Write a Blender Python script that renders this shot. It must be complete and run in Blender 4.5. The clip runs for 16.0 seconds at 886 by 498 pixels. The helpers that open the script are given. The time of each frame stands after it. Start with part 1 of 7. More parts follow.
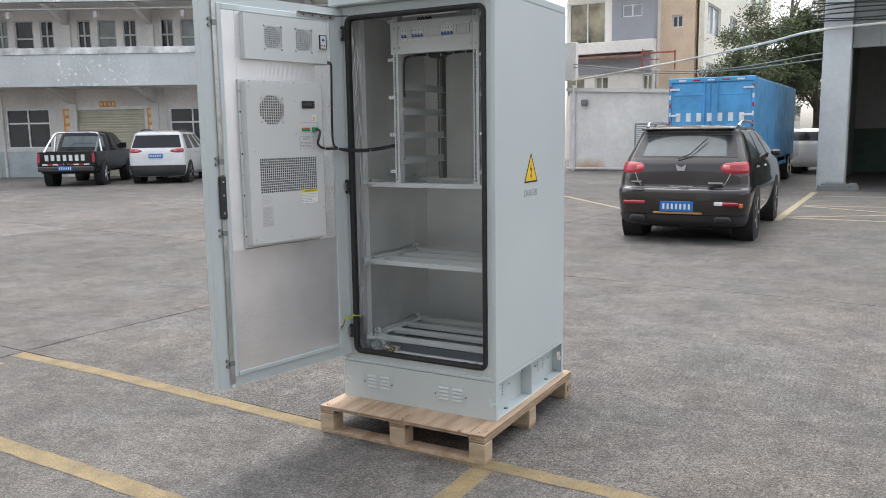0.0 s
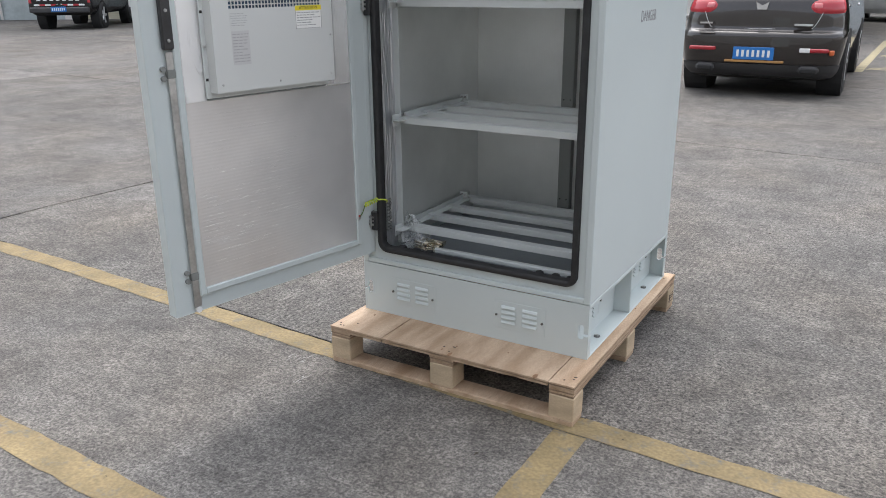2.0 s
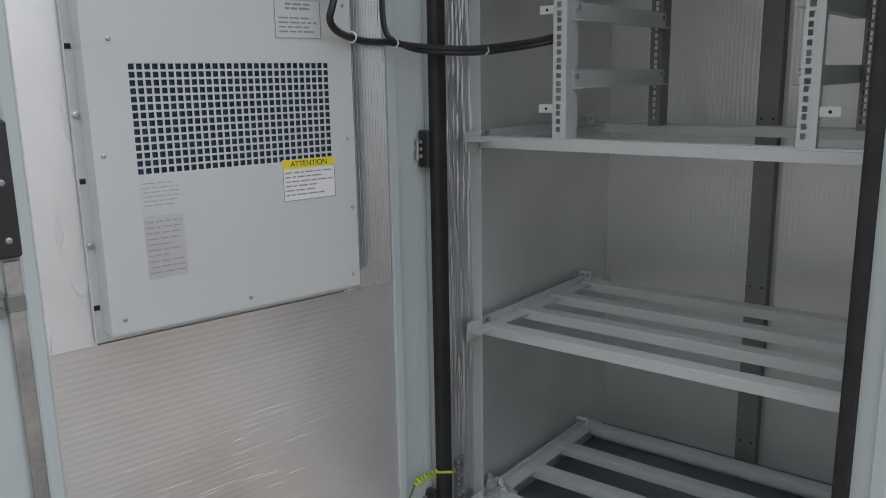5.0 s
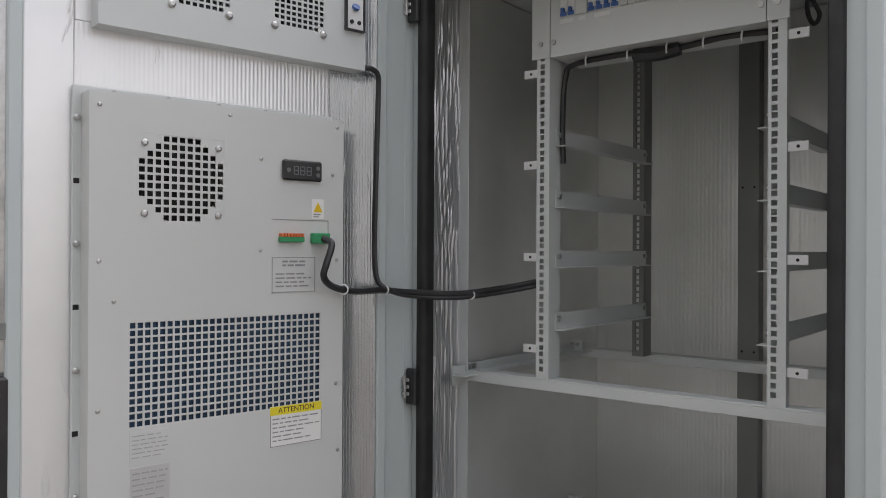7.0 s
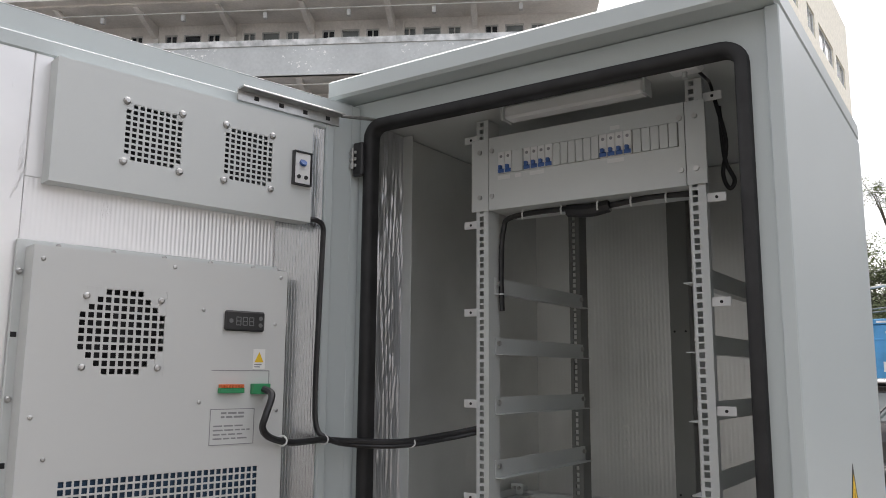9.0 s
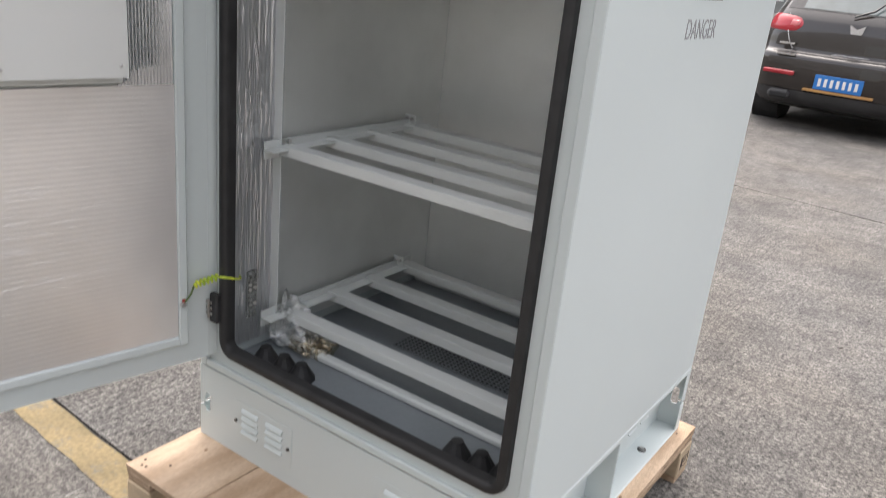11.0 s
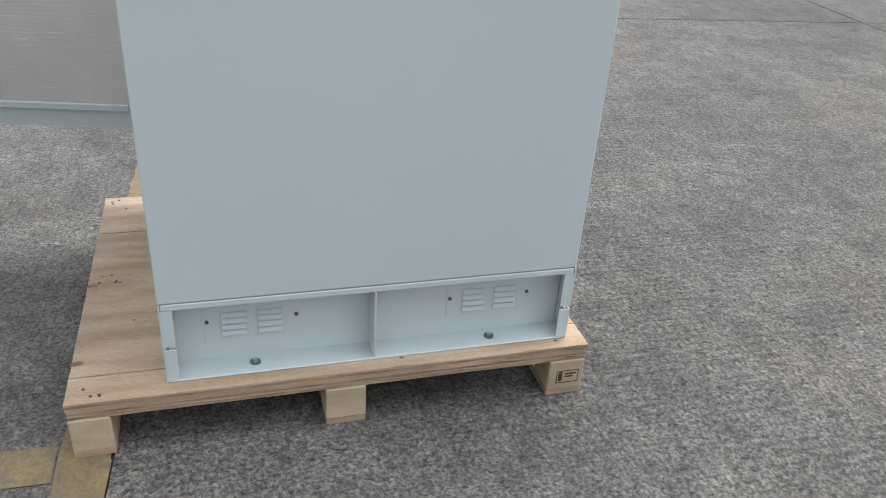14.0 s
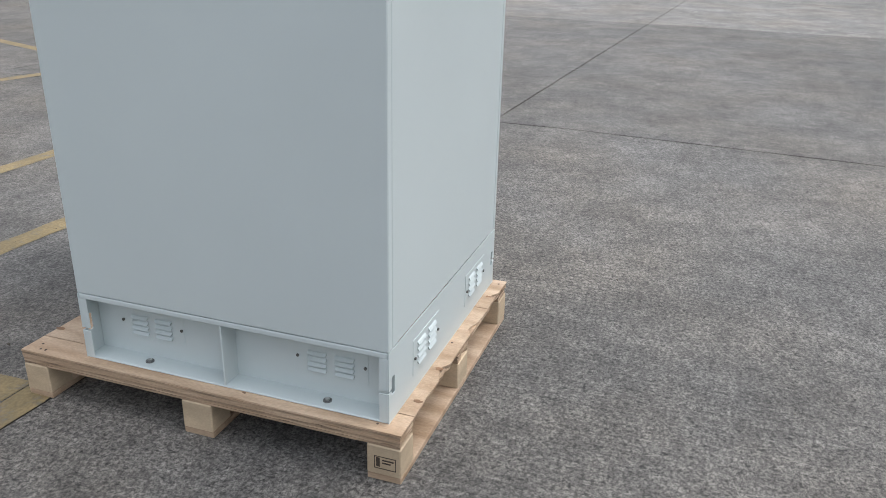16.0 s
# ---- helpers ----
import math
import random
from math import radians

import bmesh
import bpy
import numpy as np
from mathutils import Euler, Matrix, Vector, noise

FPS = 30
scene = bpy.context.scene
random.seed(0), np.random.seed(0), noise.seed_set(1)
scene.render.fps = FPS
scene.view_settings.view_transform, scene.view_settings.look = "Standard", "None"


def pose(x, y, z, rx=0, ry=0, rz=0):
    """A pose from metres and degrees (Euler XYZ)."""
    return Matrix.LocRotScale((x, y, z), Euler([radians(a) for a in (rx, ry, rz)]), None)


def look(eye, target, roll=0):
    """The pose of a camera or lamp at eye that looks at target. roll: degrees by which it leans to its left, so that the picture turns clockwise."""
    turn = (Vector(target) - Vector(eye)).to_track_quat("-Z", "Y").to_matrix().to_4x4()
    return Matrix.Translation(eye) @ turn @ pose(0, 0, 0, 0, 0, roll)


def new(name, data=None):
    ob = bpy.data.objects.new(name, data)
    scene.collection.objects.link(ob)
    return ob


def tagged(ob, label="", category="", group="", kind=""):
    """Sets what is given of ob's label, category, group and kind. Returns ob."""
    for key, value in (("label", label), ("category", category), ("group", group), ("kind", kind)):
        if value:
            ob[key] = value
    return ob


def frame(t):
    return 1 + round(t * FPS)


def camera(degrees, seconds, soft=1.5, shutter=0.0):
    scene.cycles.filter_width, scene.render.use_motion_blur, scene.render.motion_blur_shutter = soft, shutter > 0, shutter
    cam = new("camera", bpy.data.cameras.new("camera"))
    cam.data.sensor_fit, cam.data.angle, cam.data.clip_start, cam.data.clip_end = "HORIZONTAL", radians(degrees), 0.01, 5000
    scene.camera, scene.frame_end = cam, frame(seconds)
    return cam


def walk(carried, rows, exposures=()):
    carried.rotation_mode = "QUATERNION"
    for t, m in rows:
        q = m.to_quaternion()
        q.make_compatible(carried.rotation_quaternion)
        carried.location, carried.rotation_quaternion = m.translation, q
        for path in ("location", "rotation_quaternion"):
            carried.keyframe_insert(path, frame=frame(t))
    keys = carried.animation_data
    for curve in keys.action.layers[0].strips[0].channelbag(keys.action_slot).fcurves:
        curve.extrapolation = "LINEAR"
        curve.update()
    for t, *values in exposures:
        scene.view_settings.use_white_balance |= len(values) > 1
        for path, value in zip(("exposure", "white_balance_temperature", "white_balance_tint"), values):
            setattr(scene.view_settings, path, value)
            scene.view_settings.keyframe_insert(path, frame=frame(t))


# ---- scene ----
cam = camera(58.1, 16.0, soft=0.85, shutter=0.18)
PATH = [
    (0, (2.051, -3.799, 1.538), (1.081, -2.075, 1.247), -0.8),
    (0.5, (1.884, -3.661, 1.5), (0.912, -1.952, 1.129), -1.4),
    (1, (1.678, -3.426, 1.475), (0.696, -1.747, 1.008), -1.6),
    (1.5, (1.48, -3.086, 1.419), (0.511, -1.424, 0.873), -1.2),
    (2, (1.263, -2.74, 1.349), (0.294, -1.114, 0.704), -0.5),
    (2.5, (1.028, -2.397, 1.323), (0.062, -0.806, 0.589), -0.2),
    (3, (0.816, -2.055, 1.281), (-0.165, -0.494, 0.506), -0.1),
    (3.5, (0.636, -1.829, 1.273), (-0.394, -0.305, 0.489), -0.1),
    (4, (0.585, -1.68, 1.308), (-0.531, -0.18, 0.598), -0.4),
    (4.5, (0.593, -1.638, 1.359), (-0.591, -0.13, 0.791), -1.0),
    (5, (0.6, -1.661, 1.4), (-0.609, -0.124, 0.979), -1.0),
    (5.2, (0.581, -1.67, 1.405), (-0.617, -0.108, 1.046), -0.7),
    (7.3, (0.66, -1.675, 1.547), (-0.584, -0.111, 1.626), 0.3),
    (7.5, (0.655, -1.68, 1.548), (-0.573, -0.107, 1.687), 0.0),
    (8, (0.661, -1.682, 1.577), (-0.54, -0.1, 1.811), 0.2),
    (8.2, (0.67, -1.677, 1.573), (-0.522, -0.095, 1.849), -0.1),
    (8.8, (0.676, -1.700, 1.585), (-0.462, -0.084, 1.905), 0.2),
    (9.3, (0.692, -1.700, 1.582), (-0.395, -0.040, 1.850), 0.8),
    (9.8, (0.722, -1.695, 1.545), (-0.305, 0.012, 1.640), 1.7),
    (10.3, (0.763, -1.679, 1.457), (-0.218, 0.055, 1.285), 2.5),
    (10.5, (0.771, -1.635, 1.431), (-0.202, 0.082, 1.101), 3.3),
    (11, (0.944, -1.54, 1.305), (-0.102, 0.019, 0.617), 5.9),
    (11.5, (1.122, -1.555, 1.231), (0.005, -0.131, 0.38), 5.5),
    (12, (1.336, -1.4, 1.225), (0.123, -0.099, 0.312), 4.7),
    (12.5, (1.494, -1.151, 1.229), (0.142, -0.027, 0.276), 4.0),
    (13, (1.588, -0.894, 1.25), (0.11, 0.038, 0.277), 3.8),
    (13.5, (1.794, -0.618, 1.251), (0.221, 0.124, 0.264), 4.4),
    (14, (1.853, -0.303, 1.24), (0.188, 0.212, 0.26), 4.0),
    (14.5, (1.938, -0.027, 1.251), (0.205, 0.296, 0.308), 4.0),
    (15, (2.012, 0.362, 1.241), (0.226, 0.403, 0.341), 3.4),
    (15.5, (1.953, 0.715, 1.26), (0.164, 0.423, 0.415), 2.1),
    (16, (1.949, 1.089, 1.262), (0.195, 0.49, 0.511), 1.3),
]
walk(cam, [(t, look(eye, target, roll)) for t, eye, target, roll in PATH],
     [(0, 1.5, 6500, 10), (2.0, 1.55, 6450, 10), (3.5, 1.54, 6500, 10), (4.0, 1.65, 6400, 9), (4.5, 1.67, 6450, 9), (5.2, 1.28, 6500, 10), (7.3, 1.38, 6850, 13),
      (8.2, 1.10, 6850, 13), (10.5, 2.0, 6900, 13), (11.5, 1.75, 6800, 12), (12.5, 1.75, 6550, 10), (13.0, 1.5, 6470, 9), (13.5, 1.37, 6400, 8), (14.5, 1.30, 6250, 6),
      (16, 1.18, 6300, 8)])

# ---- world and sun ----
world = bpy.data.worlds.new("sky")
world.use_nodes = True
scene.world = world
wn = world.node_tree.nodes
sky = wn.new("ShaderNodeTexSky")
sky.sky_type, sky.sun_disc = "NISHITA", False
SUN_EL, SUN_AZ = 66.0, -30.0          # degrees above the ground; degrees from +y towards +x
sky.sun_elevation, sky.sun_rotation = radians(SUN_EL), radians(SUN_AZ)
sky.air_density, sky.dust_density, sky.ozone_density = 1.0, 3.0, 1.0
bg = wn["Background"]
bg.inputs["Strength"].default_value = 0.15
haze = wn.new("ShaderNodeHueSaturation")          # thin high cloud takes most of the blue out of the sky
haze.inputs["Saturation"].default_value = 0.35
world.node_tree.links.new(sky.outputs[0], haze.inputs["Color"])
world.node_tree.links.new(haze.outputs[0], bg.inputs["Color"])
sun = new("sun", bpy.data.lights.new("sun", "SUN"))
sun.data.energy, sun.data.angle, sun.data.color = 0.45, radians(110), (1.0, 0.96, 0.90)
sun.matrix_world = look((0, 0, 0), (-math.sin(radians(SUN_AZ)) * math.cos(radians(SUN_EL)),
                                    -math.cos(radians(SUN_AZ)) * math.cos(radians(SUN_EL)), -math.sin(radians(SUN_EL))))


# ---- materials ----
def surf(name, base, rough=0.5, metal=0.0, var=0.1, scale=4.0, bump=0.0, bscale=120.0, grain=0.0, tint=None, island=0.0,
         stretch=(1, 1, 1), coat=0.0, spec=0.5):
    """A painted or raw surface: broad mottling, fine grain, relief, and a little difference from piece to piece."""
    m = bpy.data.materials.new(name)
    m.use_nodes = True
    nt, b = m.node_tree, m.node_tree.nodes["Principled BSDF"]
    L, N = nt.links.new, nt.nodes.new
    b.inputs["Roughness"].default_value, b.inputs["Metallic"].default_value = rough, metal
    b.inputs["Coat Weight"].default_value = coat
    b.inputs["Specular IOR Level"].default_value = spec
    co, mp = N("ShaderNodeTexCoord"), N("ShaderNodeMapping")
    mp.inputs["Scale"].default_value = stretch
    L(co.outputs["Object"], mp.inputs["Vector"])
    n1, r1 = N("ShaderNodeTexNoise"), N("ShaderNodeMix")
    n1.inputs["Scale"].default_value, n1.inputs["Detail"].default_value = scale, 6
    L(mp.outputs[0], n1.inputs["Vector"])
    r1.data_type = "RGBA"
    dark = tint or tuple(c * (1 - 2.2 * var) for c in base)
    light = tuple(min(1, c * (1 + 1.2 * var)) for c in base)
    r1.inputs[6].default_value, r1.inputs[7].default_value = (*dark, 1), (*light, 1)
    mr = N("ShaderNodeMapRange")
    mr.inputs["From Min"].default_value, mr.inputs["From Max"].default_value = 0.3, 0.7
    L(n1.outputs["Fac"], mr.inputs["Value"])
    L(mr.outputs[0], r1.inputs[0])
    out = r1.outputs[2]
    if grain:
        n2, r2, g = N("ShaderNodeTexNoise"), N("ShaderNodeMix"), N("ShaderNodeMapRange")
        n2.inputs["Scale"].default_value, n2.inputs["Detail"].default_value = bscale, 3
        L(mp.outputs[0], n2.inputs["Vector"])
        g.inputs["From Min"].default_value, g.inputs["From Max"].default_value = 0.3, 0.7
        g.inputs["To Min"].default_value, g.inputs["To Max"].default_value = 1 - grain, 1 + grain
        L(n2.outputs["Fac"], g.inputs["Value"])
        r2.data_type, r2.blend_type = "RGBA", "MULTIPLY"
        r2.inputs[0].default_value = 1
        L(out, r2.inputs[6])
        L(g.outputs[0], r2.inputs[7])
        out = r2.outputs[2]
    if island:
        oi, r3, g = N("ShaderNodeObjectInfo"), N("ShaderNodeMix"), N("ShaderNodeMapRange")
        g.inputs["To Min"].default_value, g.inputs["To Max"].default_value = 1 - island, 1 + island
        L(oi.outputs["Random"], g.inputs["Value"])
        r3.data_type, r3.blend_type = "RGBA", "MULTIPLY"
        r3.inputs[0].default_value = 1
        L(out, r3.inputs[6])
        L(g.outputs[0], r3.inputs[7])
        out = r3.outputs[2]
    L(out, b.inputs["Base Color"])
    if bump:
        nb, bp = N("ShaderNodeTexNoise"), N("ShaderNodeBump")
        nb.inputs["Scale"].default_value, nb.inputs["Detail"].default_value = bscale, 4
        L(mp.outputs[0], nb.inputs["Vector"])
        bp.inputs["Strength"].default_value, bp.inputs["Distance"].default_value = bump, 0.01
        L(nb.outputs["Fac"], bp.inputs["Height"])
        L(bp.outputs[0], b.inputs["Normal"])
    return m


def pane(name, color, rough=0.06):
    """Window glass over a dark room: a glossy, nearly black sheet."""
    return surf(name, color, rough, var=0.15, scale=1.5, spec=0.8)


GREY = surf("grey_powder_coat", (0.545, 0.60, 0.60), 0.42, var=0.02, scale=1.3, bump=0.05, bscale=900, grain=0.02)
GREY_IN = surf("light_grey_powder_coat", (0.62, 0.65, 0.64), 0.45, var=0.02, scale=2, bump=0.05, bscale=900, grain=0.02)
AC_WHITE = surf("off_white_powder_coat", (0.62, 0.635, 0.62), 0.4, var=0.02, scale=2, bump=0.05, bscale=900, grain=0.02)
GREY_RACK = surf("shaded_grey_powder_coat", (0.645, 0.675, 0.665), 0.45, var=0.03, scale=2, bump=0.05, bscale=900, grain=0.02)
BLACK = surf("black_rubber", (0.021, 0.021, 0.022), 0.6, var=0.2, scale=20)
BLACK_PL = surf("black_plastic", (0.03, 0.03, 0.032), 0.35, var=0.15, scale=20)
STEEL = surf("zinc_steel", (0.55, 0.55, 0.54), 0.35, 0.9, var=0.12, scale=14, grain=0.08)
DULL = surf("dull_dark_zinc", (0.16, 0.16, 0.155), 0.45, 0.6, var=0.2, scale=60)
HOLE = surf("dark_cavity", (0.022, 0.022, 0.023), 0.8, var=0.2)
WHITE_PL = surf("white_plastic", (0.78, 0.79, 0.78), 0.4, var=0.03)
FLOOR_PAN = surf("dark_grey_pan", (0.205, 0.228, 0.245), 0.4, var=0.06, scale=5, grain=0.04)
WOOD = surf("pale_pine", (0.47, 0.355, 0.255), 0.7, var=0.15, scale=2.4, bump=0.25, bscale=60, grain=0.14, island=0.1, stretch=(7, 1.2, 9),
            tint=(0.31, 0.205, 0.125))
WOOD_PALE = surf("pale_block_wood", (0.52, 0.405, 0.275), 0.75, var=0.12, scale=3, bump=0.08, bscale=70, grain=0.08, island=0.08, stretch=(2, 2, 5))
WOOD_DARK = surf("ply_end_grain", (0.36, 0.255, 0.17), 0.8, var=0.2, scale=4, grain=0.2, bscale=90, stretch=(3, 3, 20))
YELLOW = surf("sign_yellow", (0.85, 0.55, 0.02), 0.5, var=0.04)
CAR_BROWN = surf("dark_brown_car_paint", (0.021, 0.0165, 0.0145), 0.22, 0.0, var=0.1, scale=3, coat=0.9, spec=0.4)
CAR_BLACK = surf("black_car_paint", (0.006, 0.006, 0.007), 0.25, 0.0, var=0.1, coat=0.3, spec=0.35)
CAR_WHITE = surf("white_car_paint", (0.75, 0.76, 0.76), 0.25, var=0.03, coat=1.0)
TYRE = surf("tyre_rubber", (0.035, 0.035, 0.035), 0.8, var=0.2, scale=12)
TRUCK_BLUE = surf("blue_truck_paint", (0.09, 0.36, 0.68), 0.45, var=0.12, scale=2.5, grain=0.06)
PLASTER = surf("grey_plaster", (0.74, 0.71, 0.675), 0.85, var=0.08, scale=0.7, grain=0.06, bscale=12)


# ---- mesh helpers ----
def box(bm, lo, hi, b=0.0):
    """An axis-aligned block from corner lo to corner hi, its edges chamfered by b."""
    c = [(l + h) / 2 for l, h in zip(lo, hi)]
    e = [abs(h - l) / 2 for l, h in zip(lo, hi)]
    b = min(b, 0.45 * min(e) * 2) if b else 0
    if not b:
        v = [bm.verts.new((c[0] + sx * e[0], c[1] + sy * e[1], c[2] + sz * e[2])) for sx in (-1, 1) for sy in (-1, 1) for sz in (-1, 1)]
        for f in ((0, 1, 3, 2), (4, 6, 7, 5), (0, 4, 5, 1), (2, 3, 7, 6), (0, 2, 6, 4), (1, 5, 7, 3)):
            bm.faces.new([v[i] for i in f])
        return
    v = {}
    for sx in (-1, 1):
        for sy in (-1, 1):
            for sz in (-1, 1):
                s = (sx, sy, sz)
                for k in range(3):
                    p = [c[i] + s[i] * (e[i] if i == k else e[i] - b) for i in range(3)]
                    v[s, k] = bm.verts.new(p)

    def face(vs, out):
        n = (vs[1].co - vs[0].co).cross(vs[2].co - vs[0].co)
        bm.faces.new(vs if n.dot(Vector(out)) > 0 else vs[::-1])

    for k in range(3):
        i, j = (k + 1) % 3, (k + 2) % 3
        for s in (-1, 1):
            def key(a, d):
                t = [0, 0, 0]
                t[k], t[i], t[j] = s, a, d
                return tuple(t)
            out = [0, 0, 0]
            out[k] = s
            face([v[key(*q), k] for q in ((-1, -1), (1, -1), (1, 1), (-1, 1))], out)
            for s2 in (-1, 1):
                def key2(a):
                    t = [0, 0, 0]
                    t[k], t[i], t[j] = s, s2, a
                    return tuple(t)
                out2 = [0, 0, 0]
                out2[k], out2[i] = s, s2
                face([v[key2(-1), k], v[key2(1), k], v[key2(1), i], v[key2(-1), i]], out2)
    for sx in (-1, 1):
        for sy in (-1, 1):
            for sz in (-1, 1):
                face([v[(sx, sy, sz), 0], v[(sx, sy, sz), 1], v[(sx, sy, sz), 2]], (sx, sy, sz))


def tube(bm, pts, r, seg=8, caps=True):
    """A round bar or cable through the points; r is a radius or one radius a point."""
    pts = [Vector(p) for p in pts]
    rs = r if isinstance(r, (list, tuple)) else [r] * len(pts)
    rings, up = [], None
    for i, p in enumerate(pts):
        d = (pts[min(i + 1, len(pts) - 1)] - pts[max(i - 1, 0)]).normalized()
        if up is None or abs(up.dot(d)) > 0.98:
            up = Vector((0, 0, 1)) if abs(d.z) < 0.9 else Vector((1, 0, 0))
        a = (up - d * up.dot(d)).normalized()
        up = a
        c = d.cross(a)
        rings.append([bm.verts.new(p + rs[i] * (a * math.cos(2 * math.pi * k / seg) + c * math.sin(2 * math.pi * k / seg))) for k in range(seg)])
    for q, w in zip(rings, rings[1:]):
        for k in range(seg):
            bm.faces.new((q[k], q[(k + 1) % seg], w[(k + 1) % seg], w[k]))
    if caps:
        bm.faces.new(rings[0][::-1])
        bm.faces.new(rings[-1])


def curve(pts, n=8):
    """Points of a smooth line (Catmull-Rom) through pts."""
    P = [Vector(p) for p in pts]
    P = [2 * P[0] - P[1]] + P + [2 * P[-1] - P[-2]]
    out = []
    for i in range(1, len(P) - 2):
        a, b, c, d = P[i - 1:i + 3]
        for k in range(n):
            t = k / n
            out.append(0.5 * ((2 * b) + (c - a) * t + (2 * a - 5 * b + 4 * c - d) * t * t + (3 * b - a - 3 * c + d) * t ** 3))
    return out + [P[-2]]


def prism(bm, poly, axis, lo, hi):
    """A flat outline (pairs) pushed along an axis from lo to hi. axis y: pairs are x, z; axis x: y, z; axis z: x, y."""
    def at(p, h):
        return {"y": (p[0], h, p[1]), "x": (h, p[0], p[1]), "z": (p[0], p[1], h)}[axis]
    a = [bm.verts.new(at(p, lo)) for p in poly]
    b = [bm.verts.new(at(p, hi)) for p in poly]
    fs = [bm.faces.new(a), bm.faces.new(b[::-1])]
    for i in range(len(poly)):
        j = (i + 1) % len(poly)
        fs.append(bm.faces.new((a[j], a[i], b[i], b[j])))
    bmesh.ops.recalc_face_normals(bm, faces=fs)


def sheet(bm, rect, windows, lo, hi, axis="y"):
    """One plate over rect (u0, u1, z0, z1), lo to hi thick along the axis, with rectangular openings."""
    us = sorted({rect[0], rect[1], *[q for w in windows for q in w[:2] if rect[0] < q < rect[1]]})
    zs = sorted({rect[2], rect[3], *[q for w in windows for q in w[2:] if rect[2] < q < rect[3]]})
    solid = {(i, k) for i in range(len(us) - 1) for k in range(len(zs) - 1)
             if not any(w[0] < (us[i] + us[i + 1]) / 2 < w[1] and w[2] < (zs[k] + zs[k + 1]) / 2 < w[3] for w in windows)}
    made = {}

    def at(i, k, j):
        if (i, k, j) not in made:
            h = (lo, hi)[j]
            made[i, k, j] = bm.verts.new({"y": (us[i], h, zs[k]), "x": (h, us[i], zs[k]), "z": (us[i], zs[k], h)}[axis])
        return made[i, k, j]

    fs = []
    for i, k in sorted(solid):
        for j in (0, 1):
            fs.append(bm.faces.new([at(*q, j) for q in ((i, k), (i + 1, k), (i + 1, k + 1), (i, k + 1))]))
        for (di, dk), (p, q) in (((-1, 0), ((i, k), (i, k + 1))), ((1, 0), ((i + 1, k), (i + 1, k + 1))),
                                 ((0, -1), ((i, k), (i + 1, k))), ((0, 1), ((i, k + 1), (i + 1, k + 1)))):
            if (i + di, k + dk) not in solid:
                fs.append(bm.faces.new((at(*p, 0), at(*q, 0), at(*q, 1), at(*p, 1))))
    bmesh.ops.recalc_face_normals(bm, faces=fs)


def lattice(bm, u0, u1, z0, z1, nu, nz, bar, lo, hi, keep=None):
    """A punched field of nu x nz square holes; keep(i, k) says which holes are open."""
    pu, pz = (u1 - u0) / nu, (z1 - z0) / nz
    for i in range(nu + 1):
        box(bm, (u0 + i * pu - bar / 2, lo, z0), (u0 + i * pu + bar / 2, hi, z1))
    for k in range(nz + 1):
        box(bm, (u0, lo + 0.0002, z0 + k * pz - bar / 2), (u1, hi - 0.0002, z0 + k * pz + bar / 2))
    if keep:
        for i in range(nu):
            for k in range(nz):
                if not keep(i, k):
                    box(bm, (u0 + i * pu, lo + 0.0001, z0 + k * pz), (u0 + (i + 1) * pu, hi - 0.0001, z0 + (k + 1) * pz))




def part(name, bm, material, parent=None, label="", smooth=False, kind=""):
    me = bpy.data.meshes.new(name)
    bm.to_mesh(me)
    bm.free()
    me.materials.append(material)
    if smooth:
        me.shade_smooth()
        me.set_sharp_from_angle(angle=radians(40))
    ob = new(name, me)
    if parent:
        ob.parent = parent
    return tagged(ob, label, kind=kind)


def thing(name, m, label, category, group=""):
    ob = new(name)
    ob.empty_display_size = 0.1
    ob.matrix_world = m
    return tagged(ob, label, category, group)


def blocks(name, material, parent, *bx, b=0.002, label=""):
    """One part made of blocks (lo, hi)."""
    bm = bmesh.new()
    for lo, hi in bx:
        box(bm, lo, hi, b)
    return part(name, bm, material, parent, label)


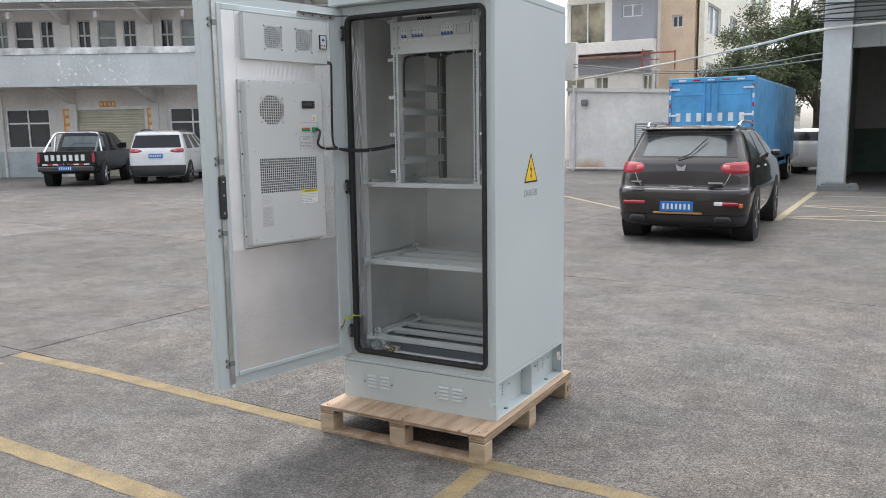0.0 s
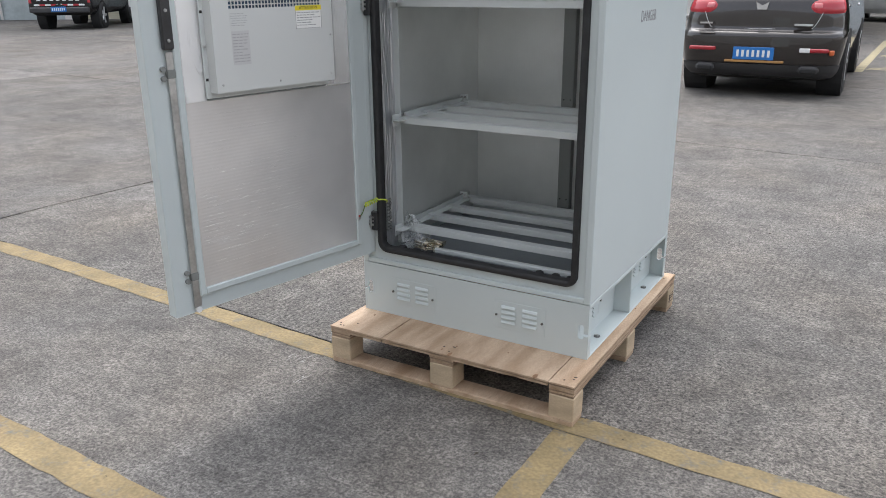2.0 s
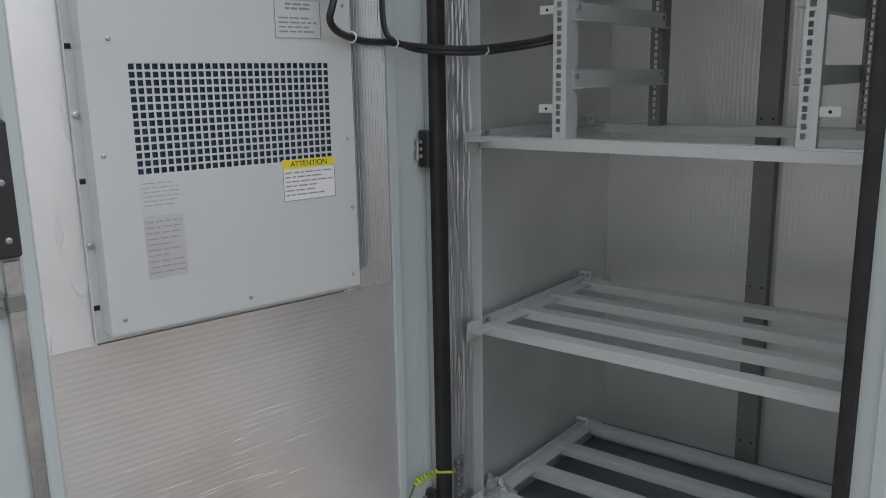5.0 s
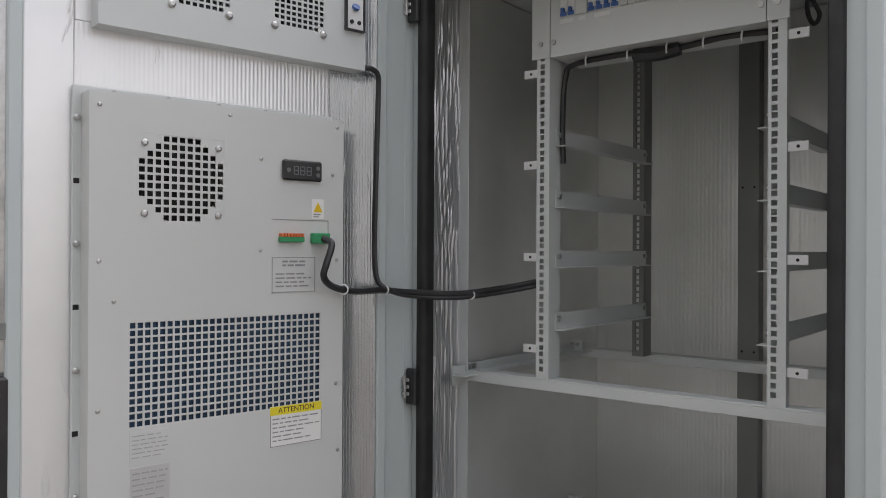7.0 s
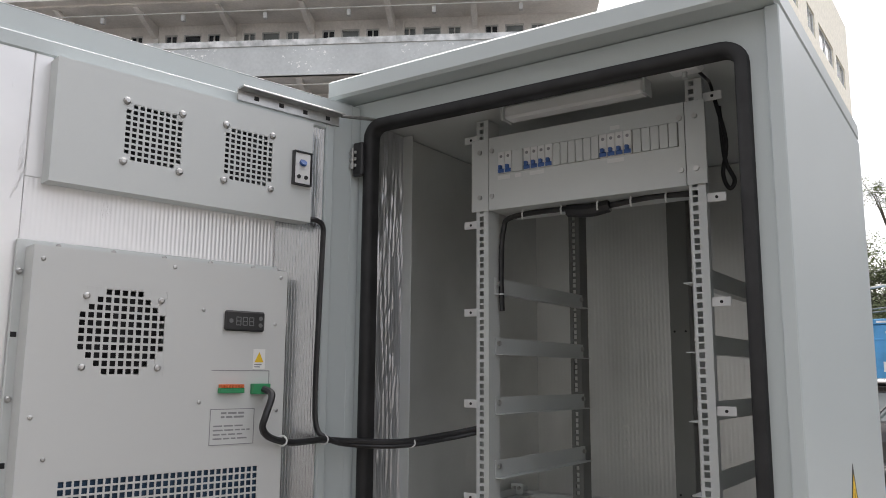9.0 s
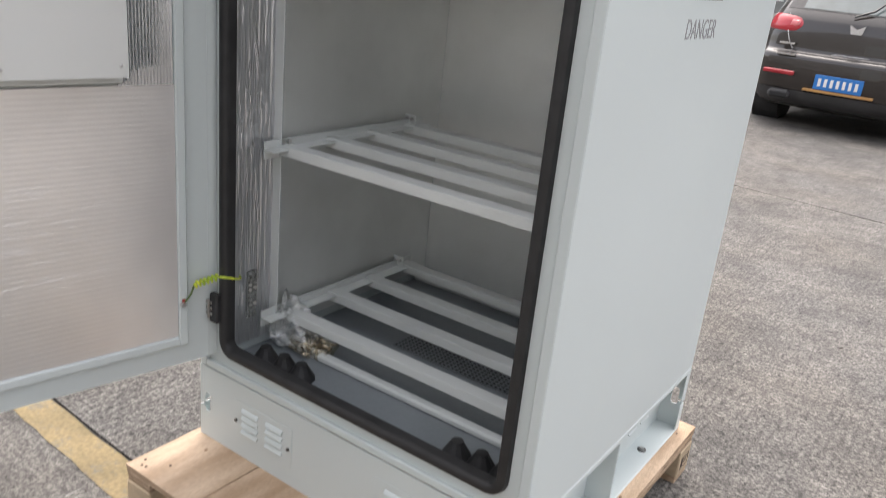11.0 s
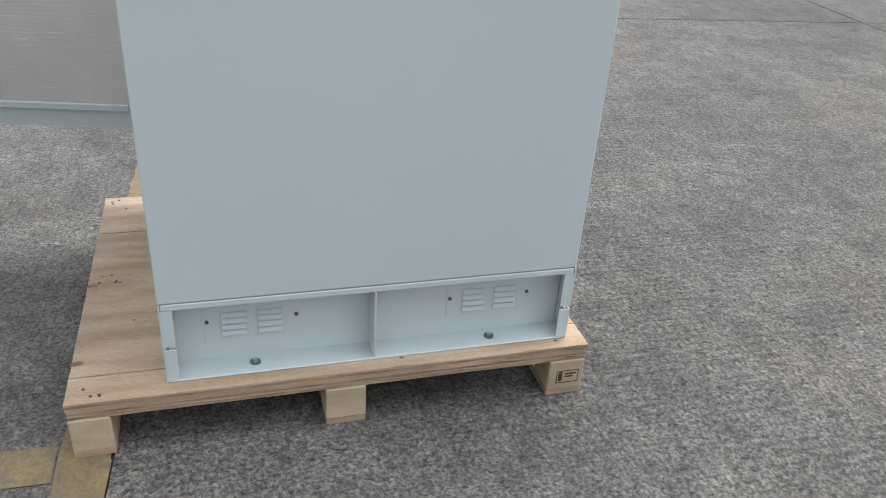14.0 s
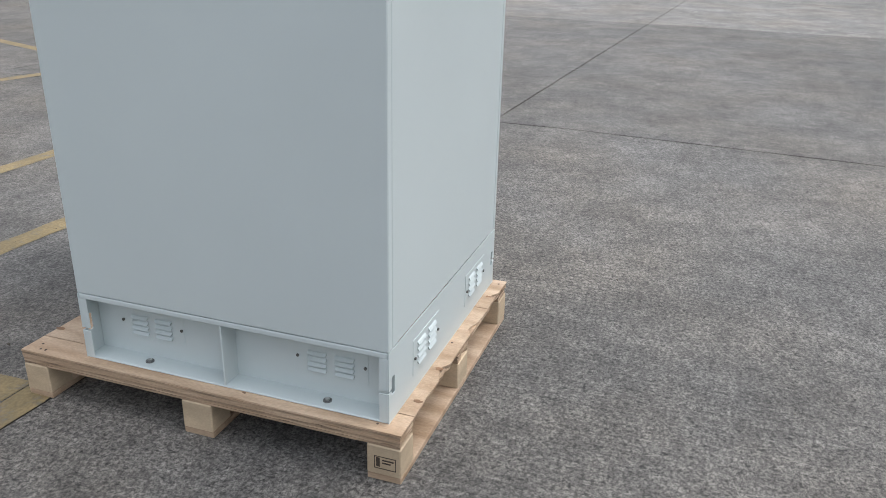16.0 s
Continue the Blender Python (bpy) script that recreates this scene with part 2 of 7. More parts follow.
def foil(name, base, rough, ribs=0.0, axis="Z", wrinkle=0.3, pitch=120.0, metal=0.75, streak=None):
    """Crinkled aluminium film: soft metal with creases."""
    m = surf(name, base, rough, metal, var=0.06, scale=3)
    nt = m.node_tree
    b = nt.nodes["Principled BSDF"]
    N, L = nt.nodes.new, nt.links.new
    co, mp, n, v, bp, bp2 = (N("ShaderNodeTexCoord"), N("ShaderNodeMapping"), N("ShaderNodeTexNoise"), N("ShaderNodeTexWave"),
                             N("ShaderNodeBump"), N("ShaderNodeBump"))
    mp.inputs["Scale"].default_value = streak or {"Z": (40, 40, 3), "X": (2.5, 2.5, 45)}[axis]
    L(co.outputs["Object"], mp.inputs["Vector"])
    L(mp.outputs[0], n.inputs["Vector"])
    n.inputs["Scale"].default_value, n.inputs["Detail"].default_value, n.inputs["Distortion"].default_value = 1.0, 5, 1.2
    rr = N("ShaderNodeValToRGB")
    rr.color_ramp.elements[0].position, rr.color_ramp.elements[1].position = 0.62, 0.72
    L(n.outputs["Fac"], rr.inputs[0])
    bp.inputs["Strength"].default_value, bp.inputs["Distance"].default_value = wrinkle, 0.004
    L(rr.outputs[0], bp.inputs["Height"])
    L(bp.outputs[0], b.inputs["Normal"])
    if ribs:
        v.wave_type, v.bands_direction = "BANDS", "Z" if axis == "X" else "X"
        v.inputs["Scale"].default_value = pitch
        L(co.outputs["Object"], v.inputs["Vector"])
        bp2.inputs["Strength"].default_value, bp2.inputs["Distance"].default_value = ribs, 0.002
        L(v.outputs["Fac"], bp2.inputs["Height"])
        L(bp.outputs[0], bp2.inputs["Normal"])
        L(bp2.outputs[0], b.inputs["Normal"])
    return m


FOIL_LOW = foil("ribbed_foil_sheet", (0.80, 0.785, 0.775), 0.30, 0.0, "X", 0.12, 40, metal=0.62, streak=(1.6, 1.6, 120))
# sky reflection put into the foil colour: whiter base, less metal
FOIL_WHITE = foil("sky_whitened_foil", (0.90, 0.90, 0.90), 0.33, 0.0, "X", 0.55, metal=0.4, streak=(22, 22, 5))
FOIL_RIB = foil("corrugated_foil", (0.64, 0.66, 0.68), 0.2, 0.0, "Z", 0.4, metal=0.95)
FOIL_CRINKLE = foil("crinkled_foil", (0.60, 0.61, 0.63), 0.28, 0.0, "Z", 0.9)
LINER = foil("dull_foil_liner", (0.765, 0.78, 0.765), 0.40, 0.13, "Z", 0.12, 28, metal=0.6)
STRAP = surf("dark_grey_strap", (0.24, 0.25, 0.24), 0.5, 0.2, var=0.05)
FIN_BLUE = surf("blue_coated_fins", (0.020, 0.060, 0.115), 0.6, 0.0, var=0.2, scale=10, stretch=(1, 1, 14))
LEMON = surf("lemon_label_ink", (0.86, 0.72, 0.04), 0.5, var=0.03)
PAPER = surf("printed_label_paper", (0.84, 0.84, 0.82), 0.6, var=0.02)
INK = surf("grey_ink", (0.28, 0.28, 0.29), 0.6, var=0.05)
PALE_INK = surf("faded_ink", (0.40, 0.40, 0.41), 0.6, var=0.05)
BLACK_INK = surf("black_ink", (0.02, 0.02, 0.02), 0.6, var=0.05)
GREEN = surf("green_terminal", (0.03, 0.30, 0.12), 0.4, var=0.05)
ORANGE = surf("orange_terminal", (0.70, 0.16, 0.05), 0.4, var=0.05)
BLUE_PL = surf("blue_switch_plastic", (0.04, 0.12, 0.36), 0.35, var=0.05)
BRASS = surf("zinc_plated_bolts", (0.80, 0.74, 0.63), 0.18, 0.95, var=0.2, scale=60)
YG = surf("yellow_green_wire", (0.62, 0.62, 0.05), 0.45, var=0.3, scale=40, tint=(0.20, 0.40, 0.04))
BAG = bpy.data.materials.new("clear_polythene")
BAG.use_nodes = True
_t = BAG.node_tree
_n, _l = _t.nodes.new, _t.links.new
_t.nodes.remove(_t.nodes["Principled BSDF"])
_clear, _gloss, _mix, _lw, _mr, _noise, _bump, _co = (_n("ShaderNodeBsdfTransparent"), _n("ShaderNodeBsdfGlossy"), _n("ShaderNodeMixShader"), _n("ShaderNodeLayerWeight"),
                                                      _n("ShaderNodeMapRange"), _n("ShaderNodeTexNoise"), _n("ShaderNodeBump"), _n("ShaderNodeTexCoord"))
_clear.inputs["Color"].default_value = (0.96, 0.97, 0.97, 1)
_gloss.inputs["Color"].default_value, _gloss.inputs["Roughness"].default_value = (0.95, 0.96, 0.97, 1), 0.16
_noise.inputs["Scale"].default_value, _noise.inputs["Detail"].default_value, _noise.inputs["Distortion"].default_value = 38, 3, 1.5
_bump.inputs["Strength"].default_value, _bump.inputs["Distance"].default_value = 0.9, 0.012
_lw.inputs["Blend"].default_value = 0.35
for _k, _v in (("From Min", 0.15), ("From Max", 0.9), ("To Min", 0.30), ("To Max", 0.80)):
    _mr.inputs[_k].default_value = _v
_l(_co.outputs["Object"], _noise.inputs["Vector"])
_l(_noise.outputs["Fac"], _bump.inputs["Height"])
_l(_bump.outputs[0], _gloss.inputs["Normal"])
_l(_bump.outputs[0], _lw.inputs["Normal"])
_l(_lw.outputs["Facing"], _mr.inputs["Value"])
_l(_mr.outputs[0], _mix.inputs[0])
_l(_clear.outputs[0], _mix.inputs[1])
_l(_gloss.outputs[0], _mix.inputs[2])
_l(_mix.outputs[0], _t.nodes["Material Output"].inputs["Surface"])

FAR = pose(1.86, -3.61, 0, 0, 0, -0.9) @ pose(-1.86, 3.61, 0)     # how the far side of the yard lies to the cabinet

# ---- ground: a sheet of concrete cast in slabs, painted with worn yellow lines ----
def concrete(name, seed, pale=1.0):
    m = bpy.data.materials.new(name)
    m.use_nodes = True
    nt, b = m.node_tree, m.node_tree.nodes["Principled BSDF"]
    N, L = nt.nodes.new, nt.links.new
    geo = N("ShaderNodeNewGeometry")

    def ns(scale, detail, rough=0.55, stretch=None, dist=0.0):
        n = N("ShaderNodeTexNoise")
        n.inputs["Scale"].default_value, n.inputs["Detail"].default_value, n.inputs["Roughness"].default_value = scale, detail, rough
        n.inputs["Distortion"].default_value = dist
        src = geo.outputs["Position"]
        if stretch:
            mp = N("ShaderNodeMapping")
            mp.inputs["Scale"].default_value, mp.inputs["Location"].default_value = stretch, (seed, 2 * seed, 0)
            L(src, mp.inputs["Vector"])
            src = mp.outputs[0]
        L(src, n.inputs["Vector"])
        return n.outputs["Fac"]

    def rng(v, a, c, lo, hi):
        r = N("ShaderNodeMapRange")
        for key, x in (("From Min", a), ("From Max", c), ("To Min", lo), ("To Max", hi)):
            r.inputs[key].default_value = x
        L(v, r.inputs["Value"])
        return r.outputs[0]

    def mul(a, c):
        r = N("ShaderNodeMath")
        r.operation = "MULTIPLY"
        L(a, r.inputs[0])
        L(c, r.inputs[1])
        return r.outputs[0]

    broad = rng(ns(0.35, 5), 0.3, 0.7, 0.78, 1.2)
    patch = mul(rng(ns(2.3, 6, 0.65), 0.32, 0.68, 0.68, 1.30), rng(ns(11, 5, 0.7), 0.35, 0.65, 0.76, 1.24))
    fine = rng(ns(105, 3, 0.8), 0.40, 0.60, *((0.45, 1.53) if seed else (0.52, 1.46)))
    grit = rng(ns(46, 4, 0.7), 0.38, 0.62, *((0.64, 1.36) if seed else (0.72, 1.28)))
    pits = mul(rng(ns(1.0, 3, 0.6, (70, 48, 1), 0.4), 0.34, 0.41, 0.35 if seed else 0.6, 1.0), rng(ns(9, 5, 0.7, None, 0.8), 0.27, 0.33, 0.55, 1.0))
    streak = rng(ns(1.0, 4, 0.6, (30, 1.4, 1)), 0.35, 0.65, 0.96, 1.04)
    # broom grooves along y, strong in some stretches and worn away in others
    wv, mk = N("ShaderNodeTexWave"), N("ShaderNodeMix")
    wv.wave_type, wv.bands_direction = "BANDS", "X"
    for key, x in (("Scale", 10.5), ("Distortion", 2.4), ("Detail", 3.0), ("Detail Scale", 2.5)):
        wv.inputs[key].default_value = x
    L(geo.outputs["Position"], wv.inputs["Vector"])
    groove = rng(wv.outputs["Fac"], 0.0, 0.30, 0.66 if seed else 0.78, 1.0)
    mk.data_type = "FLOAT"
    mk.inputs[2].default_value = 1.0
    L(rng(ns(0.9, 5, 0.7, (1, 1, 1)), 0.46 if seed else 0.52, 0.64 if seed else 0.68, 0, 1), mk.inputs[0])
    L(groove, mk.inputs[3])
    oi = N("ShaderNodeObjectInfo")
    slab = rng(oi.outputs["Random"], 0, 1, 0.90, 1.10)
    v = mul(mul(mul(mul(mul(mul(broad, patch), fine), grit), pits), streak), mul(slab, mk.outputs[0]))
    col = N("ShaderNodeMix")
    col.data_type = "RGBA"
    col.inputs[6].default_value, col.inputs[7].default_value = (0.120 * pale, 0.114 * pale, 0.107 * pale, 1), (0.134 * pale, 0.120 * pale, 0.104 * pale, 1)
    L(rng(ns(0.9, 4), 0.4, 0.7, 0, 1), col.inputs[0])
    mx = N("ShaderNodeMix")
    mx.data_type, mx.blend_type = "RGBA", "MULTIPLY"
    mx.inputs[0].default_value = 1
    L(col.outputs[2], mx.inputs[6])
    L(v, mx.inputs[7])
    L(mx.outputs[2], b.inputs["Base Color"])
    b.inputs["Roughness"].default_value = 0.82
    h = N("ShaderNodeMath")
    h.operation = "ADD"
    L(mul(ns(95, 4, 0.7), rng(ns(2.3, 6, 0.65), 0.3, 0.7, 0.5, 1.0)), h.inputs[0])
    L(rng(ns(1.0, 2, 0.5, (70, 3, 1)), 0.3, 0.7, 0, 0.22 if seed else 0.08), h.inputs[1])
    bp = N("ShaderNodeBump")
    bp.inputs["Strength"].default_value, bp.inputs["Distance"].default_value = 0.8, 0.008
    L(h.outputs[0], bp.inputs["Height"])
    L(bp.outputs[0], b.inputs["Normal"])
    return m


CONCRETE = concrete("yard_concrete", 0.0)
# for the slabs beyond x = -9: grazing sky sheen painted in as a paler base
CONCRETE_SKY = concrete("sky_sheen_concrete", 0.0, 1.35)
CONCRETE_B = concrete("broomed_concrete", 3.7, 0.90)
JOINT = surf("dirt_in_joints", (0.08, 0.075, 0.068), 0.95, var=0.2, scale=8)


def road_paint(name, base, worn):
    """Traffic paint worn through to the concrete in patches."""
    m = surf(name, base, 0.75, var=0.12, scale=7, grain=0.2, bump=0.3, bscale=90)
    nt = m.node_tree
    b = nt.nodes["Principled BSDF"]
    N, L = nt.nodes.new, nt.links.new
    geo, n, r, mx = N("ShaderNodeNewGeometry"), N("ShaderNodeTexNoise"), N("ShaderNodeMapRange"), N("ShaderNodeMix")
    n.inputs["Scale"].default_value, n.inputs["Detail"].default_value, n.inputs["Roughness"].default_value = 16, 8, 0.75
    L(geo.outputs["Position"], n.inputs["Vector"])
    r.inputs["From Min"].default_value, r.inputs["From Max"].default_value = worn, worn + 0.14
    L(n.outputs["Fac"], r.inputs["Value"])
    mx.data_type = "RGBA"
    src = b.inputs["Base Color"].links[0].from_socket
    L(r.outputs[0], mx.inputs[0])
    L(src, mx.inputs[6])
    mx.inputs[7].default_value = (0.13, 0.125, 0.115, 1)
    L(mx.outputs[2], b.inputs["Base Color"])
    return m


PAINT = road_paint("worn_yellow_paint", (0.235, 0.178, 0.088), 0.535)
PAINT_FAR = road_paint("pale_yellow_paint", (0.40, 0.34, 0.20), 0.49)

bm = bmesh.new()
box(bm, (-600, -600, -0.4), (600, 600, -0.012))
ground = tagged(part("ground", bm, CONCRETE), "weathered grey concrete yard cast in large slabs", "ground", kind="structure")
rnd = random.Random(3)


def slab_piece(x0, x1, y0, y1, mat=None):
    """One cast slab with slightly chipped, uneven edges."""
    g = 0.004
    ring = []
    for (ax, ay), (bx, by) in (((x0 + g, y0 + g), (x1 - g, y0 + g)), ((x1 - g, y0 + g), (x1 - g, y1 - g)),
                               ((x1 - g, y1 - g), (x0 + g, y1 - g)), ((x0 + g, y1 - g), (x0 + g, y0 + g))):
        n = max(3, int(math.hypot(bx - ax, by - ay) / 0.18))
        nx, ny = (ay - by), (bx - ax)
        q = math.hypot(nx, ny)
        for k in range(n):
            t = k / n
            j = rnd.uniform(0, 0.007) if 0 < k else 0.0
            ring.append((ax + (bx - ax) * t + nx / q * j, ay + (by - ay) * t + ny / q * j))
    # the joints of the next bays run a little askew
    ring = [(x + 0.085 * max(0.0, y), y - x * min(0.085, max(0.04, 0.050 + (y + 0.555) * (0.0072 if y > -0.555 else 0.0023)))) for x, y in ring]
    bm = bmesh.new()
    top = [bm.verts.new((x, y, 0)) for x, y in ring]
    low = [bm.verts.new((x, y, -0.013)) for x, y in ring]
    bm.faces.new(top)
    for i in range(len(ring)):
        j = (i + 1) % len(ring)
        bm.faces.new((low[i], low[j], top[j], top[i]))
    bmesh.ops.recalc_face_normals(bm, faces=bm.faces[:])
    part("slab", bm, mat or CONCRETE, ground)


xs = [-45.2, -38.2, -31.2, -24.2, -17.2, -10.37, -3.37, 3.73, 10.9, 17.9, 24.9]
for i, (x0, x1) in enumerate(zip(xs, xs[1:])):
    ys = [-0.555 + 4.53 * k + (0.05 if k else 0) for k in range(-5, 10)]
    for y0, y1 in zip(ys, ys[1:]):
        slab_piece(x0, x1, y0, y1, CONCRETE_B if (x0 == -3.37 and -1 < y0 < 1) else CONCRETE_SKY if x1 < -9 else None)
bm = bmesh.new()
box(bm, (-45.2, -21.5, -0.0118), (24.9, 37.2, -0.009))
part("joint_filler", bm, JOINT, ground)


def marking(pts, width, material, label="worn yellow painted line on the concrete", m=None):
    """A painted strip through the points with ragged edges."""
    bm = bmesh.new()
    P = [Vector((*p, 0.0)) for p in pts]
    L_, R_ = [], []
    for a, c in zip(P, P[1:]):
        d = (c - a)
        n = max(2, int(d.length / 0.06))
        s = Vector((-d.y, d.x, 0)).normalized()
        for k in range(n + 1):
            q = a + d * k / n
            L_.append(bm.verts.new(q + s * (width / 2 + rnd.uniform(-0.004, 0.004)) + Vector((0, 0, 0.0022))))
            R_.append(bm.verts.new(q - s * (width / 2 + rnd.uniform(-0.004, 0.004)) + Vector((0, 0, 0.0022))))
    for i in range(len(L_) - 1):
        bm.faces.new((R_[i], R_[i + 1], L_[i + 1], L_[i]))
    ob = part("painted_line", bm, material)
    ob.matrix_world = m or Matrix()
    return tagged(ob, label, "line", kind="structure")


marking([(-3.35, -0.450), (-2.3, -0.480), (-1.5, -0.530), (-0.62, -0.582), (0.5, -0.628), (1.0, -0.644), (1.6, -0.672), (6.0, -0.90)], 0.102, PAINT)
marking([(-3.30, -1.48), (-1.79, -1.537), (-0.97, -1.565), (-0.32, -1.595), (0.42, -1.62)], 0.112, PAINT)
marking([(-3.25, -0.64), (-3.32, -1.42)], 0.11, PAINT)
marking([(0.494, -0.685), (0.480, -1.56)], 0.108, PAINT)
marking([(-0.4, -2.49), (-3.2, -2.47)], 0.11, PAINT)
marking([(-2.7, -4.66), (-3.9, -4.36)], 0.12, PAINT)
marking([(-4.9, -6.5), (-4.4, -5.1)], 0.12, PAINT)
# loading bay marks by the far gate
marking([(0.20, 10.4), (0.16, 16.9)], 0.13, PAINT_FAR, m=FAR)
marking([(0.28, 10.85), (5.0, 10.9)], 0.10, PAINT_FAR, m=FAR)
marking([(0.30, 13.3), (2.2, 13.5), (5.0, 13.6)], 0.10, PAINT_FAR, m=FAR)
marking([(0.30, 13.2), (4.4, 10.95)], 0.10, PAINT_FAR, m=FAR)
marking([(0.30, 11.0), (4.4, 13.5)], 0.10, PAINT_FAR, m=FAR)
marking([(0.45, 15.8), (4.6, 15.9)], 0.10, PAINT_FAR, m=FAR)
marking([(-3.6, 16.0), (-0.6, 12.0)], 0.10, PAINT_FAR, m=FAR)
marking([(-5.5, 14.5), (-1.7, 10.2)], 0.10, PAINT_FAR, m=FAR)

# twigs, chips and dry leaves scattered on the slabs
bm = bmesh.new()
for k in range(420):
    r = 0.9 + 9 * rnd.random() ** 1.6
    a = rnd.uniform(0, 2 * math.pi)
    x, y = r * math.cos(a), r * math.sin(a)
    if abs(x) < 0.6 and -0.75 < y < 0.6:
        continue
    s, t = rnd.uniform(0.002, 0.006) if k % 14 else rnd.uniform(0.008, 0.016), rnd.uniform(0, math.pi)
    c, d = Vector((math.cos(t), math.sin(t), 0)) * s, Vector((-math.sin(t), math.cos(t), 0)) * s * rnd.uniform(0.2, 0.5)
    o = Vector((x, y, 0.0012))
    v = [bm.verts.new(o + q + Vector((0, 0, h))) for q, h in ((c, 0), (d, 0.004), (-c, 0.001), (-d, 0.003))]
    bm.faces.new(v)
tagged(part("debris", bm, surf("dark_debris", (0.07, 0.055, 0.04), 0.9, var=0.3, scale=30)), "dry leaves and chips scattered on the concrete", "debris", kind="stuff")

# pale scuffs where something heavy was dragged
bm = bmesh.new()
for k in range(16):
    o = Vector((rnd.gauss(-0.60, 0.022), rnd.gauss(-0.715, 0.025), 0.0016)) if k % 3 else Vector((rnd.gauss(-0.465, 0.012), rnd.uniform(-0.87, -0.80), 0.0016))
    an = 1.62 + rnd.gauss(0, 0.12)
    d = Vector((math.cos(an), math.sin(an), 0)) * rnd.uniform(0.015, 0.05)
    w = Vector((-d.y, d.x, 0)).normalized() * rnd.uniform(0.001, 0.003)
    m_ = o + d * 0.5 + w * rnd.uniform(-1, 1)
    bm.faces.new([bm.verts.new(q) for q in (o - w, m_ - w, o + d, m_ + w, o + w)])
tagged(part("scuff_marks", bm, surf("pale_scuff", (0.30, 0.295, 0.28), 0.9, var=0.2, scale=40)), "pale scratches scraped across the concrete", "scratches", kind="stuff")

# ---- pallet ----
PT = 0.143                            # top of the pallet
pallet = thing("pallet", pose(0, 0, 0), "pale new plywood and pine pallet standing on the concrete", "pallet")
rnd = random.Random(8)


def plies(name, lo, hi, n):
    """A plywood board: stacked sheets whose chipped edges stand out unevenly."""
    t, board = (hi[2] - lo[2]) / n, None
    for k in range(n - 1, -1, -1):
        bm = bmesh.new()
        a, b = [rnd.uniform(0, 0.0035) for _ in range(4)], lo[2] + k * t
        if k == n - 1:
            a = [0.0] * 4
        ring = []
        for (ax, ay), (bx, by) in (((lo[0] + a[0], lo[1] + a[1]), (hi[0] - a[2], lo[1] + a[1])), ((hi[0] - a[2], lo[1] + a[1]), (hi[0] - a[2], hi[1] - a[3])),
                                   ((hi[0] - a[2], hi[1] - a[3]), (lo[0] + a[0], hi[1] - a[3])), ((lo[0] + a[0], hi[1] - a[3]), (lo[0] + a[0], lo[1] + a[1]))):
            m = max(2, int(math.hypot(bx - ax, by - ay) / 0.03))
            nx, ny = (ay - by) / math.hypot(bx - ax, by - ay), (bx - ax) / math.hypot(bx - ax, by - ay)
            for i in range(m):
                chip = 0.018 if by == ay and ay > 0.3 and bx < ax else 0.004          # the back edge is badly splintered
                j = rnd.uniform(0, 0.0012) + (rnd.uniform(0, chip) if rnd.random() < (0.4 if chip > 0.01 else 0.08) else 0)
                j = j if i else 0
                ring.append((ax + (bx - ax) * i / m + nx * j, ay + (by - ay) * i / m + ny * j))
        prism(bm, ring, "z", b + (0.001 if k else 0), b + t)
        wood = WOOD_DARK if (n - 1 - k) % 2 else WOOD
        if board:
            part("veneer", bm, wood, board)
        else:
            board = part(name, bm, wood, pallet)
    return board


px0, px1, py0, py1 = -0.468, 0.485, -0.648, 0.495
for x0, x1 in ((px0, -0.2435), (-0.2405, 0.3965), (0.3985, px1)):
    plies("deck_board", (x0, py0, PT - 0.018), (x1, py1, PT), 3)
for x0, x1 in ((px0 + 0.001, px0 + 0.086), (-0.044, 0.050), (px1 - 0.086, px1 - 0.001)):
    plies("stringer", (x0, py0 + 0.002, PT - 0.042), (x1, py1 - 0.002, PT - 0.0185), 4)
for y0, y1 in ((py0 + 0.001, -0.565), (-0.125, -0.035), (0.405, py1 - 0.001)):
    blocks("bottom_board", WOOD, pallet, ((px0 + 0.002, y0, 0.0), (px1 - 0.002, y1, 0.018)))
    for x0, x1 in ((px0, px0 + 0.085), (-0.042, 0.048), (px1 - 0.085, px1)):
        blocks("block", WOOD_PALE, pallet, ((x0, y0, 0.018), (x1, y1, PT - 0.0425)), b=0.003)

STAMP = surf("black_brand_stamp", (0.05, 0.035, 0.025), 0.8, var=0.2)
bm = bmesh.new()
sheet(bm, (0.425, 0.482, 0.036, 0.072), [(0.427, 0.480, 0.038, 0.070)], px1, px1 + 0.0006, "x")
for z, y0, y1 in ((0.060, 0.446, 0.476), (0.052, 0.446, 0.468)):
    box(bm, (px1, y0, z), (px1 + 0.0006, y1, z + 0.004))
box(bm, (px1, 0.430, 0.042), (px1 + 0.0006, 0.440, 0.068))
part("stamp", bm, STAMP, pallet, "burnt-in stamp with plain bars")
rnd = random.Random(4)
NAIL = surf("rusty_nail", (0.12, 0.08, 0.06), 0.6, 0.5, var=0.2)
for cx in (px0 + 0.05, 0.0, px1 - 0.05):
    for cy in (py0 + 0.045, 0.45):
        for k in range(4):
            x, y = cx + rnd.uniform(-0.035, 0.035), cy + rnd.uniform(-0.03, 0.03)
            bm = bmesh.new()
            tube(bm, [(x, y, PT - 0.002), (x, y, PT + 0.0008)], 0.0035, 8)
            part("nail", bm, NAIL, pallet)
KNOT = surf("wood_knot", (0.27, 0.15, 0.08), 0.7, var=0.25, scale=30)
